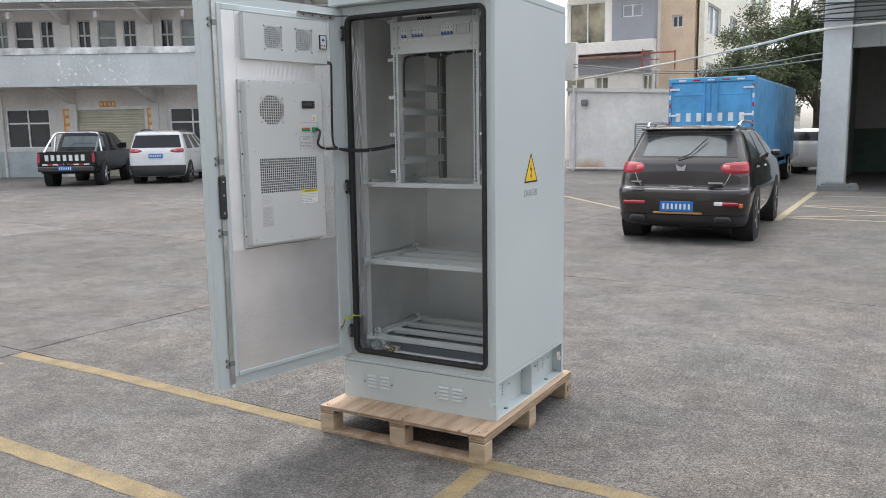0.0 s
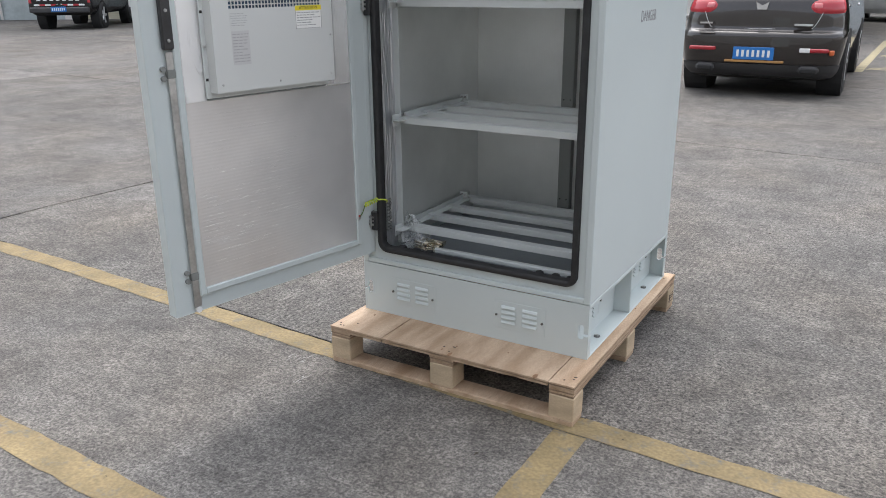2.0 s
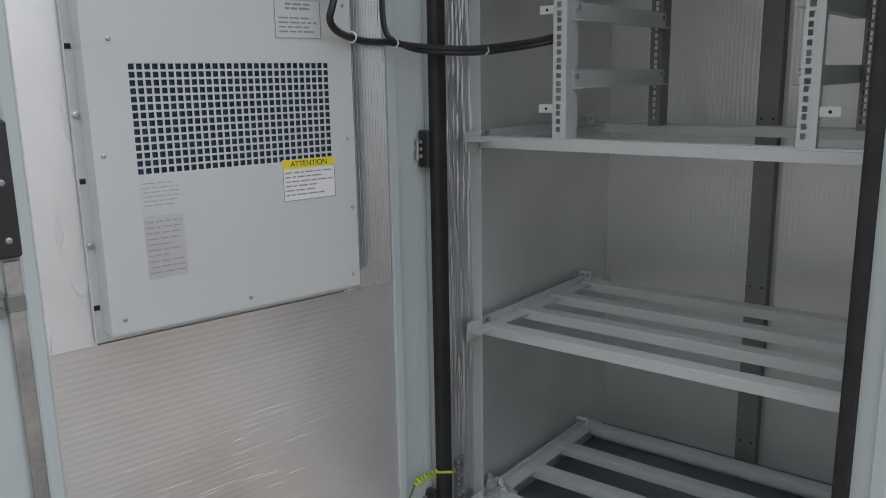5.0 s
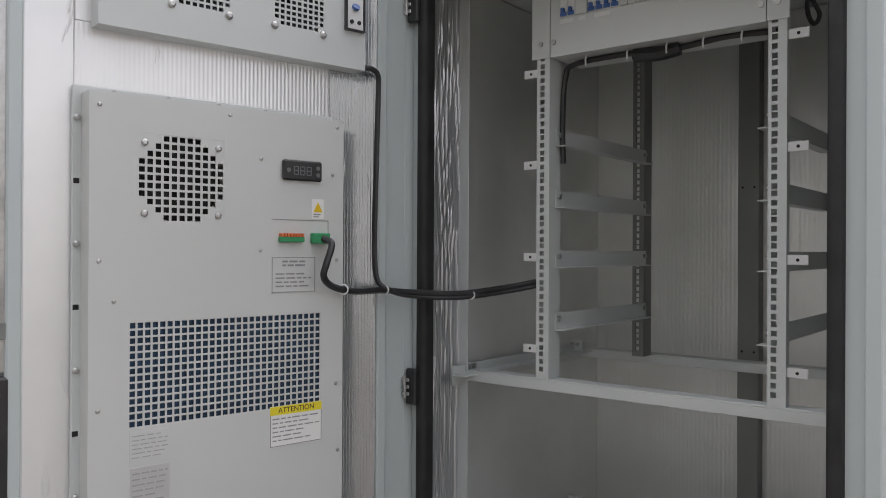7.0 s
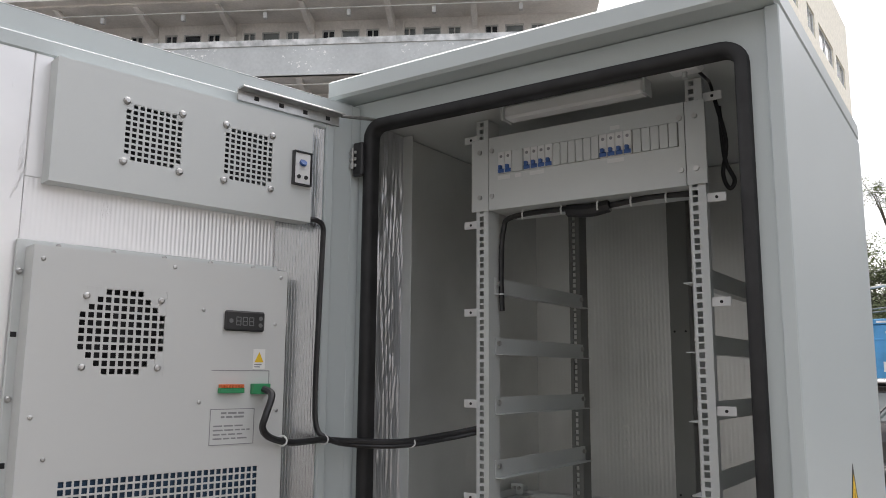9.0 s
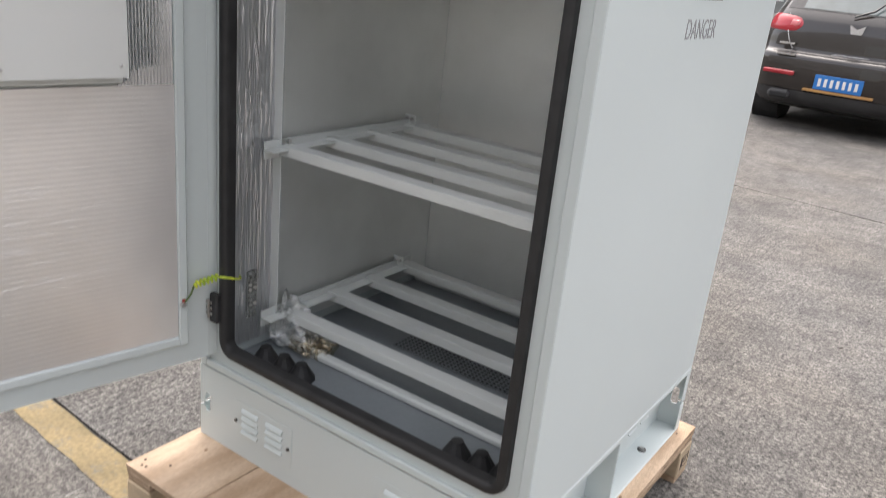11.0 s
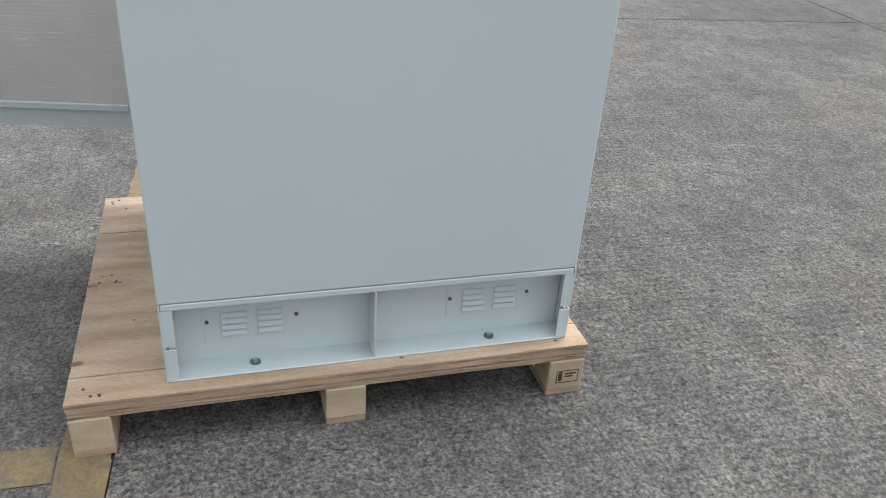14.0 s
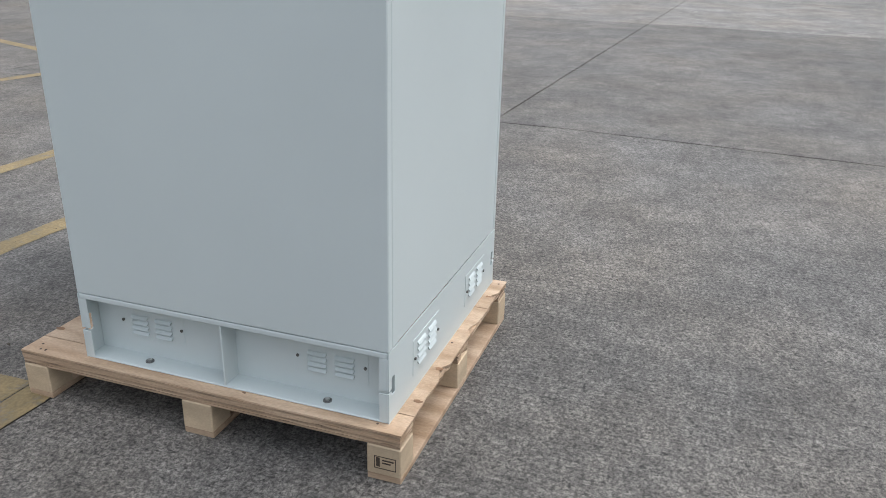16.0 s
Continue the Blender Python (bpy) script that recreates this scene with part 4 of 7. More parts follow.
part("sticker_border", bm, INK, door)
glyphs("print", INK, 0.238, 0.329, 1.210, 1.254, AF + 0.0006, 6, 0.26, 6)
dblocks("rating_sticker", AC_WHITE, ((0.505, AF, 1.217), (0.566, AF + 0.0005, 1.262)), b=0)
glyphs("print", PALE_INK, 0.508, 0.563, 1.22, 1.259, AF + 0.0005, 6, 0.22, 7)
dblocks("rating_sticker", surf("silver_label", (0.58, 0.58, 0.58), 0.4, 0.3, var=0.03), ((0.505, AF, 1.113), (0.565, AF + 0.0005, 1.208)), b=0)
glyphs("print", PALE_INK, 0.508, 0.562, 1.118, 1.203, AF + 0.0005, 10, 0.28, 8)

# fan box above
BF, B0, B1, BZ0, BZ1 = 0.134, 0.134, 0.610, 1.872, 2.070
bm = bmesh.new()
sheet(bm, (B0, B1, BZ0, BZ1), [(0.401, 0.502, 1.925, 2.022), (0.222, 0.322, 1.925, 2.022)], BF - 0.0025, BF)
part("fan_box", bm, GREY_IN, door, "light grey sheet metal fan box")
for lo, hi in (((B0, RIM, BZ0), (B0 + 0.002, BF - 0.0025, BZ1)), ((B1 - 0.002, RIM, BZ0), (B1, BF - 0.0025, BZ1)),
               ((B0 + 0.002, RIM, BZ0), (B1 - 0.002, BF - 0.0025, BZ0 + 0.002)), ((B0 + 0.002, RIM, BZ1 - 0.002), (B1 - 0.002, BF - 0.0025, BZ1))):
    dblocks("box_side", GREY_IN, (lo, hi), b=0)
for x0 in (0.401, 0.222):
    bm = bmesh.new()
    lattice(bm, x0, x0 + 0.100, 1.925, 2.022, 9, 10, 0.0034, BF - 0.0015, BF - 0.0003, lambda i, k: (i in (0, 8)) + (k in (0, 9)) < 2)
    part("fan_grille", bm, GREY_IN, door, "square punched fan grille")
    fan(x0 + 0.05, 1.9735, BF - 0.004, 0.046)
    for sx in (0.003, 0.099):
        for sz in (1.9225, 2.0245):
            screw(x0 + sx, BF, sz, 0.0065, 0.005)
dblocks("thermostat", WHITE_PL, ((0.141, BF, 1.942), (0.178, BF + 0.006, 2.004)), b=0.002, label="small thermostat in a black frame")
bm = bmesh.new()
sheet(bm, (0.139, 0.180, 1.940, 2.006), [(0.1412, 0.1778, 1.9425, 2.0035)], BF, BF + 0.0085)
part("thermostat_frame", bm, BLACK_PL, door)
bm = bmesh.new()
tube(bm, [(0.16, BF + 0.006, 1.982), (0.16, BF + 0.010, 1.985)], 0.0075, 16)
part("thermostat_dial", bm, BLUE_PL, door)
bm = bmesh.new()
for dx in (-0.008, 0.008):
    tube(bm, [(0.16 + dx, BF + 0.006, 1.956), (0.16 + dx, BF + 0.008, 1.956)], 0.004, 10)
part("thermostat_terminals", bm, BLACK_PL, door)

# door stay with its slotted rail, lock rod, handle, hinges
dblocks("stay_rail", STEEL, ((0.05, RIM + 0.004, 2.088), (0.285, RIM + 0.007, 2.112)), ((0.05, RIM + 0.007, 2.108), (0.285, RIM + 0.028, 2.112)), b=0.001,
        label="slotted steel door stay rail")
for k in range(4):
    dblocks("stay_slot", HOLE, ((0.075 + k * 0.055, RIM + 0.0068, 2.095), (0.085 + k * 0.055, RIM + 0.0078, 2.103)), b=0)
dblocks("lock_rod", STEEL, ((0.720, FL + 0.004, 0.396), (0.745, FL + 0.009, 1.16)), ((0.720, FL + 0.004, 1.36), (0.745, FL + 0.009, 2.135)), b=0.001, label="flat zinc lock rod")
for z in (0.497, 1.10, 1.42, 2.02):
    dblocks("rod_guide", STRAP, ((0.7165, FL - 0.0005, z - 0.012), (0.720, FL + 0.013, z + 0.012)), ((0.745, FL - 0.0005, z - 0.012), (0.7485, FL + 0.013, z + 0.012)),
            ((0.7165, FL + 0.009, z - 0.012), (0.7485, FL + 0.013, z + 0.012)), b=0.001)
    for dz in (-0.012, 0.014):
        bm = bmesh.new()
        tube(bm, [(0.756, FL - 0.001, z + dz), (0.756, FL + 0.009, z + dz)], 0.008, 10)
        part("guide_nut", bm, STRAP, door)
for z in (0.388, 2.142):
    bm = bmesh.new()
    tube(bm, [(0.7325, FL + 0.001, z), (0.7325, FL + 0.012, z)], 0.0095, 14)
    part("roller", bm, WHITE_PL, door, "white nylon roller")
dblocks("lock_case", BLACK_PL, ((0.717, FL - 0.0005, 1.165), (0.752, FL + 0.016, 1.355)), b=0.004, label="black recessed lock case")
for z in (1.19, 1.27, 1.33):
    screw(0.735, FL + 0.016, z, 0.005)
for z in (2.03, 1.265, 0.506):
    bm = bmesh.new()
    box(bm, (-0.3985, -0.4655, z - 0.036), (-0.3725, -0.4505, z + 0.036), 0.003)
    h = cpart("hinge", bm, BLACK_PL, "black hinge with zinc knuckles")
    for k in (-1, 0, 1):
        bm = bmesh.new()
        box(bm, (-0.4080, -0.4690, z + k * 0.014 - 0.0035), (-0.3860, -0.4658, z + k * 0.014 + 0.0035), 0.001)
        part("knuckle", bm, STEEL, h)
    bm = bmesh.new()
    tube(bm, [(-0.3945, -0.4705, z - 0.022), (-0.3945, -0.4705, z + 0.022)], 0.003, 10)
    part("hinge_pin", bm, STEEL, h)
dblocks("outer_handle", BLACK_PL, ((0.717, SKIN - 0.012, 1.16), (0.752, SKIN, 1.36)), b=0.004, label="black and chrome outer door handle")
bm = bmesh.new()
tube(bm, curve([(0.735, SKIN - 0.012, 1.345), (0.735, SKIN - 0.04, 1.33), (0.735, SKIN - 0.045, 1.27), (0.735, SKIN - 0.040, 1.20)]), 0.009, 10)
part("handle_lever", bm, STEEL, door, smooth=True)

# ---- inside of the cabinet ----
IN = 0.4275
for s in (-1, 1):
    lo, hi = sorted((s * (IN - 0.001), s * (IN - 0.006)))
    cblocks("side_lining", LINER, ((lo, -0.235, 0.365), (hi, 0.3995, 2.135)), b=0)
    bm = bmesh.new()
    ny, nz = 70, 110
    vs = []
    for i in range(ny + 1):
        row = []
        for k in range(nz + 1):
            y, z = -0.423 + 0.188 * i / ny, 0.365 + 1.77 * k / nz
            q = noise.noise(Vector((y * 70 + 1.5 * noise.noise(Vector((y * 9, z * 2.2, s))), z * 2.6, 3.0 * s)))
            w = noise.noise(Vector((y * 150, z * 5, 7.0)))
            row.append(bm.verts.new((s * (IN - 0.007 - 0.0035 * max(0.0, 1 - 7 * abs(q)) - 0.0012 * max(0.0, 1 - 4 * abs(w))), y, z)))
        vs.append(row)
    for i in range(ny):
        for k in range(nz):
            f = (vs[i][k], vs[i + 1][k], vs[i + 1][k + 1], vs[i][k + 1])
            bm.faces.new(f if s < 0 else f[::-1])
    foil_ob = cpart("foil_strip", bm, FOIL_CRINKLE, "crinkled silver foil strip")
    for y0, y1 in ((-0.262, -0.232),):
        lo, hi = sorted((s * 0.393, s * 0.421))
        l2, h2 = sorted((s * 0.418, s * 0.421))
        cblocks("corner_post", GREY_RACK if y0 < 0 else LINER, ((lo, y0, 0.362), (hi, y0 + 0.003, 2.135)), ((l2, y0 + 0.003, 0.362), (h2, y1, 2.135)), b=0.0008)
cblocks("back_lining", LINER, ((-0.4213, 0.400, 0.372), (0.4213, 0.4295, 2.135)), b=0)
cblocks("rear_sill", GREY_RACK, ((-0.4213, 0.352, 0.3395), (0.4213, 0.3985, 0.368)), b=0.002, label="low folded edge along the back of the floor")
cblocks("back_strap", STRAP, ((-0.013, 0.366, 0.376), (0.040, 0.3995, 2.135)), b=0.002, label="dark grey vertical back brace")
for z in (0.443, 0.866, 1.288, 1.70):
    for x in (-0.001, 0.028):
        bm = bmesh.new()
        tube(bm, [(x, 0.3653, z), (x, 0.3665, z)], 0.003, 8)
        part("brace_hole", bm, HOLE, cab).matrix_parent_inverse = cab.matrix_world.inverted()


def shelf(top, ys, label):
    """A welded shelf frame: side angles with turned-up ends, and channel beams across."""
    sh = None
    for s in (-1, 1):
        bm = bmesh.new()
        a, c, d = s * 0.402, s * 0.399, s * 0.366
        prism(bm, [(a, top - 0.03), (c, top - 0.03), (c, top - 0.009), (d, top - 0.009), (d, top - 0.006), (c, top - 0.006), (c, top + 0.012), (a, top + 0.012)], "y", -0.307, 0.29)
        if sh:
            part("side_angle", bm, GREY_RACK, sh)
        else:
            sh = cpart("shelf_frame", bm, GREY_RACK, label)
    for y in ys:
        bm = bmesh.new()
        box(bm, (-0.3985, y, top - 0.004), (0.3985, y + 0.038, top), 0.001)
        box(bm, (-0.3985, y, top - 0.024), (0.3985, y + 0.003, top - 0.004), 0.0008)
        box(bm, (-0.3985, y + 0.035, top - 0.024), (0.3985, y + 0.038, top - 0.004), 0.0008)
        part("beam", bm, GREY_RACK, sh)
    for s in (-1, 1):
        bm = bmesh.new()
        lo, hi = sorted((s * 0.415, s * 0.378))
        box(bm, (lo, 0.226, top - 0.004), (hi, 0.229, top + 0.024), 0.001)
        part("rear_bracket", bm, GREY_RACK, sh)
        for x in (0.388, 0.403):
            bm = bmesh.new()
            tube(bm, [(s * x, 0.226, top + 0.013), (s * x, 0.219, top + 0.013)], 0.005, 6)
            part("bolt", bm, STEEL, sh)
        for y in (-0.256, -0.236):
            bm = bmesh.new()
            tube(bm, [(s * 0.399, y, top + 0.006), (s * 0.390, y, top + 0.006)], 0.006, 6)
            part("bolt", bm, STEEL, sh)
    return sh


shelf(1.2755, (-0.262, 0.262), "grey steel frame carrying the rack rails")
shelf(0.857, (-0.262, -0.108, 0.045, 0.205), "grey steel shelf frame with open beams")
shelf(0.432, (-0.244, -0.075, 0.076, 0.235), "grey steel floor frame with open beams")
cblocks("floor_step", GREY_RACK, ((-0.40, -0.250, 0.3395), (0.40, -0.224, 0.357)), label="low folded edge across the floor pan", b=0.004)
bm = bmesh.new()
for i in range(28):
    x = -0.186 + i * 0.01285
    box(bm, (x, -0.046, 0.3402), (x + 0.0036, 0.032, 0.3424))
for k in range(7):
    y = -0.046 + k * 0.0124
    box(bm, (-0.186, y, 0.3403), (0.1646, y + 0.0036, 0.3422))
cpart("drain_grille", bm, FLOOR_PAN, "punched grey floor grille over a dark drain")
cblocks("drain_opening", HOLE, ((-0.184, -0.045, 0.3385), (0.1646, 0.030, 0.3400)), b=0)

for x in (-0.347, -0.284, -0.227, 0.221, 0.282, 0.336):
    bm = bmesh.new()
    y = -0.337
    tube(bm, [(x, y, 0.339), (x, y, 0.343), (x, y, 0.347), (x, y, 0.373), (x, y, 0.3785), (x, y, 0.379)], [0.034, 0.034, 0.0315, 0.0155, 0.0135, 0.004], 12)
    cpart("cable_gland", bm, BLACK, "black conical rubber cable gland")

# rack rails with square holes
for s, x0, x1 in ((-1, -0.218, -0.188), (1, 0.243, 0.274)):
    xc = x0 + 0.013 if s < 0 else x1 - 0.020
    for y, name in ((-0.262, "rack_rail"), (0.195, "rear_rack_rail")):
        bm = bmesh.new()
        wins, z = [], 1.290
        while z < 2.13:
            for o in (0.0, 0.0159, 0.0318):
                wins.append((xc - 0.005, xc + 0.005, z + o, z + o + 0.0098))
            z += 0.04445
        sheet(bm, (x0, x1, 1.2755, 2.135), wins, y, y + 0.0025)
        xi = x1 - 0.0025 if s < 0 else x0
        box(bm, (xi, y + 0.0025, 1.2755), (xi + 0.0025, y + 0.045, 2.135))
        xo = x0 if s < 0 else x1 - 0.0025
        box(bm, (xo, y + 0.0025, 1.2755), (xo + 0.0025, y + 0.018, 2.135))
        r = cpart(name, bm, GREY_RACK if y < 0 else STRAP, "vertical rack rail with square holes")
        if y < 0:
            for z in (2.097, 1.906, 1.716, 1.525, 1.335):
                a, c = (x0 - 0.034, x0) if s < 0 else (x1, x1 + 0.034)
                bm = bmesh.new()
                box(bm, (a, y + 0.004, z - 0.0085), (c, y + 0.0065, z + 0.0085), 0.001)
                t = part("rail_tab", bm, WHITE_PL, r)
                bm = bmesh.new()
                tube(bm, [((a + c) / 2, y + 0.0035, z), ((a + c) / 2, y + 0.0045, z)], 0.003, 8)
                part("tab_hole", bm, HOLE, r)
    for z in (1.772, 1.645, 1.521, 1.392):
        bm = bmesh.new()
        xi = -0.1875 if s < 0 else 0.2400
        box(bm, (xi, -0.238, z - 0.018), (xi + 0.002, 0.202, z + 0.018))
        d = 0.022 * -s
        lo, hi = sorted((xi, xi + d))
        box(bm, (lo, -0.238, z - 0.018), (hi, 0.202, z - 0.016))
        sb = cpart("slide_bracket", bm, GREY_RACK, "angled slide bracket between rails")
        for y in (-0.228, 0.19):
            bm = bmesh.new()
            tube(bm, [(xi - s * 0.001, y, z + 0.006), (xi - s * 0.008, y, z + 0.006)], 0.0055, 6)
            part("bolt", bm, STEEL, sb)

# breaker panel
PF = -0.266
bm = bmesh.new()
sheet(bm, (-0.184, 0.240, 1.932, 2.092), [(-0.160, 0.229, 2.008, 2.056)], PF, PF + 0.002)
panel = cpart("breaker_panel", bm, GREY_RACK, "grey breaker panel with blue-lever switches")
for lo, hi in (((-0.184, PF + 0.002, 1.932), (-0.182, -0.14, 2.092)), ((0.238, PF + 0.002, 1.932), (0.240, -0.14, 2.092)),
               ((-0.182, PF + 0.002, 1.932), (0.238, -0.14, 1.934)), ((-0.182, PF + 0.002, 2.09), (0.238, -0.14, 2.092))):
    blocks("panel_side", GREY_RACK, panel, (lo, hi), b=0)
for x0, x1 in ((-0.228, -0.1855), (0.2415, 0.279)):
    bm = bmesh.new()
    box(bm, (x0, PF - 0.0005, 1.932), (x1, PF + 0.0015, 2.092), 0.0008)
    part("panel_ear", bm, GREY_RACK, panel)
for x in (-0.206, -0.176, 0.232, 0.260):
    for z in (1.962, 2.062):
        bm = bmesh.new()
        tube(bm, [(x, PF, z), (x, PF - 0.004, z)], 0.0052, 10)
        part("screw", bm, STEEL, panel)


def breaker(x0, x1, lever=True):
    bm = bmesh.new()
    box(bm, (x0 + 0.0004, PF - 0.004, 2.0085), (x1 - 0.0004, PF + 0.02, 2.0555), 0.001)
    b_ = part("breaker", bm, WHITE_PL if lever else GREY_RACK, panel, "white breaker with blue lever" if lever else "")
    if lever:
        bm = bmesh.new()
        c = (x0 + x1) / 2
        box(bm, (x0 + 0.0015, PF - 0.006, 2.0095), (x1 - 0.0015, PF - 0.004, 2.0175))
        box(bm, (c - 0.0035, PF - 0.012, 2.0165), (c + 0.0035, PF - 0.004, 2.025), 0.001)
        part("lever", bm, BLUE_PL, panel)
        bm = bmesh.new()
        tube(bm, [(c, PF - 0.0035, 2.045), (c, PF - 0.0045, 2.045)], 0.0035, 8)
        part("terminal_hole", bm, INK, panel)


P = 0.0168
for k in range(2):
    breaker(-0.160 + k * P, -0.160 + (k + 1) * P)
breaker(-0.126, -0.100, False)
for k in range(4):
    breaker(-0.098 + k * P, -0.098 + (k + 1) * P)
for k in range(6):
    bm = bmesh.new()
    box(bm, (-0.0305 + k * P, PF - 0.0015, 2.009), (-0.0305 + (k + 1) * P - 0.0014, PF + 0.01, 2.055), 0.0006)
    part("blank_cover", bm, GREY_RACK, panel)
for k in range(4):
    breaker(0.0715 + k * P, 0.0715 + (k + 1) * P)
for k in range(5):
    bm = bmesh.new()
    box(bm, (0.1400 + k * 0.0176, PF - 0.0015, 2.009), (0.1400 + (k + 1) * 0.0176 - 0.0014, PF + 0.01, 2.055), 0.0006)
    part("blank_cover", bm, GREY_RACK, panel)
for x, w, z in ((-0.147, 0.030, 2.000), (-0.112, 0.016, 2.000), (-0.068, 0.034, 2.000), (0.104, 0.034, 2.000), (0.104, 0.02, 2.066)):
    bm = bmesh.new()
    box(bm, (x - w / 2, PF - 0.0006, z - 0.004), (x + w / 2, PF, z + 0.004))
    part("circuit_label", bm, WHITE_PL, panel)

# wiring behind the panel
def cable(name, pts, r, material=BLACK_PL, label="", n=8):
    bm = bmesh.new()
    tube(bm, curve(pts, n), r, 8)
    return cpart(name, bm, material, label, smooth=True)


cable("cable_loom", [(-0.178, -0.222, 1.72), (-0.180, -0.222, 1.80), (-0.174, -0.222, 1.895), (-0.145, -0.225, 1.922), (0.0, -0.225, 1.925), (0.06, -0.22, 1.922),
                     (0.16, -0.225, 1.928), (0.25, -0.22, 1.925)], 0.0058, label="black cable loom under the breaker panel")
cable("cable_loom", [(-0.02, -0.22, 1.922), (0.03, -0.225, 1.916), (0.07, -0.22, 1.922)], 0.014)
for x in (-0.12, -0.03, 0.05, 0.12, 0.19):
    bm = bmesh.new()
    tube(bm, [(x, -0.235, 1.912), (x, -0.237, 1.924), (x + 0.001, -0.234, 1.934)], 0.002, 6)
    cpart("cable_tie", bm, WHITE_PL)
for k in range(4):
    x = -0.125 + k * 0.022
    cable("wire_loop", [(x, -0.16, 2.09), (x + 0.004, -0.17, 2.112), (x + 0.016, -0.175, 2.116), (x + 0.024, -0.17, 2.09)], 0.004)
cable("wire_loop", [(0.286, -0.22, 2.10), (0.30, -0.21, 2.02), (0.292, -0.21, 1.96), (0.302, -0.21, 1.93), (0.312, -0.21, 1.945), (0.296, -0.21, 1.99), (0.29, -0.21, 2.09)], 0.004)

# lamp under the roof, door switch, and stay arm
lamp_bm = bmesh.new()
box(lamp_bm, (-0.118, -0.318, 2.108), (0.182, -0.282, 2.137), 0.005)
lamp = cpart("strip_lamp", lamp_bm, WHITE_PL, "unlit white strip lamp under the roof")
for x0, x1 in ((-0.122, -0.118), (0.182, 0.186)):
    bm = bmesh.new()
    box(bm, (x0, -0.319, 2.106), (x1, -0.281, 2.138), 0.001)
    part("end_cap", bm, GREY_RACK, lamp)
bm = bmesh.new()
box(bm, (0.246, -0.375, 2.112), (0.304, -0.340, 2.138), 0.006)
sw = cpart("door_switch", bm, WHITE_PL, "white door switch under the roof")
bm = bmesh.new()
tube(bm, [(0.274, -0.36, 2.113), (0.274, -0.362, 2.100)], 0.005, 10)
part("plunger", bm, GREY_RACK, sw)
cable("switch_wire", [(0.285, -0.34, 2.125), (0.292, -0.30, 2.118), (0.286, -0.25, 2.125), (0.286, -0.22, 2.10)], 0.003)
stay0 = door.matrix_basis @ Vector((0.058, RIM + 0.024, 2.106))
bm = bmesh.new()
tube(bm, [stay0, (-0.335, -0.37, 2.125)], 0.004, 8)
tube(bm, [(-0.335, -0.37, 2.118), (-0.335, -0.37, 2.138)], 0.007, 10)
cpart("stay_arm", bm, STEEL, "thin steel door stay arm")

# cables from the door to the rack
def dl(x, y, z):
    return door.matrix_basis @ Vector((x, y, z))


cable("control_cable", [dl(0.238, 0.160, 1.558), dl(0.232, 0.178, 1.548), dl(0.247, 0.186, 1.515), dl(0.250, 0.182, 1.492), dl(0.226, 0.172, 1.474), dl(0.17, 0.155, 1.463), dl(0.09, 0.13, 1.462),
                        (-0.365, -0.49, 1.456), (-0.31, -0.40, 1.452), (-0.262, -0.30, 1.463), (-0.222, -0.25, 1.474)], 0.0062, label="black control cable hanging from door to rack")
cable("fan_cable", [dl(0.127, 0.116, 1.882), dl(0.108, 0.118, 1.882), dl(0.092, 0.116, 1.872), dl(0.088, 0.112, 1.84), dl(0.092, 0.112, 1.70), dl(0.095, 0.112, 1.56), dl(0.092, 0.115, 1.486), dl(0.075, 0.13, 1.463),
                    (-0.366, -0.486, 1.449), (-0.31, -0.398, 1.444), (-0.262, -0.298, 1.455), (-0.222, -0.248, 1.466)], 0.0052, label="black fan cable running down the door")
for p in (dl(0.20, 0.166, 1.468), dl(0.083, 0.127, 1.462), (-0.30, -0.38, 1.449)):
    bm = bmesh.new()
    c = Vector(p)
    tube(bm, [c + Vector((0.0088 * math.cos(t), 0.0035 * math.cos(t), 0.0088 * math.sin(t))) for t in [k * math.pi / 5 for k in range(11)]], 0.0016, 6)
    cpart("cable_tie", bm, WHITE_PL, "white cable tie")

RED_SLEEVE = surf("red_sleeve", (0.32, 0.05, 0.04), 0.5, var=0.1)
# earth wire: a yellow and green spring between door and frame
a, c0, c1, b_ = Vector((-0.402, -0.533, 0.532)), Vector((-0.389, -0.512, 0.577)), Vector((-0.367, -0.466, 0.590)), Vector((-0.4135, -0.364, 0.550))
bm = bmesh.new()
tube(bm, curve([a, a.lerp(c0, 0.5) + Vector((0.002, 0.002, -0.002)), c0], 4), 0.0022, 6)
cpart("earth_lead", bm, surf("dark_green_wire", (0.10, 0.16, 0.05), 0.45, var=0.2), "dark green end of the earth wire", smooth=True)
ax = (c1 - c0).normalized()
u = ax.orthogonal().normalized()
w = ax.cross(u)
pts = [c0]
for k in range(57):
    t = 2 * math.pi * 6 * k / 56
    pts.append(c0.lerp(c1, k / 56) + 0.0068 * (u * math.cos(t) + w * math.sin(t)))
pts += curve([c1, (-0.352, -0.452, 0.589), (-0.351, -0.428, 0.580), (-0.378, -0.392, 0.562), b_], 4)
bm = bmesh.new()
tube(bm, pts, 0.0026, 6)
cpart("earth_wire", bm, YG, "coiled yellow and green earth wire", smooth=True)
bm = bmesh.new()
tube(bm, [a - Vector((0.006, 0, 0)), a + Vector((0.006, -0.001, 0))], 0.006, 8)
cpart("earth_lug", bm, STEEL)
bm = bmesh.new()
tube(bm, [a, a + Vector((0.001, 0.002, 0.012))], 0.0036, 8)
cpart("lug_sleeve", bm, RED_SLEEVE, "red sleeve on the earth lug")

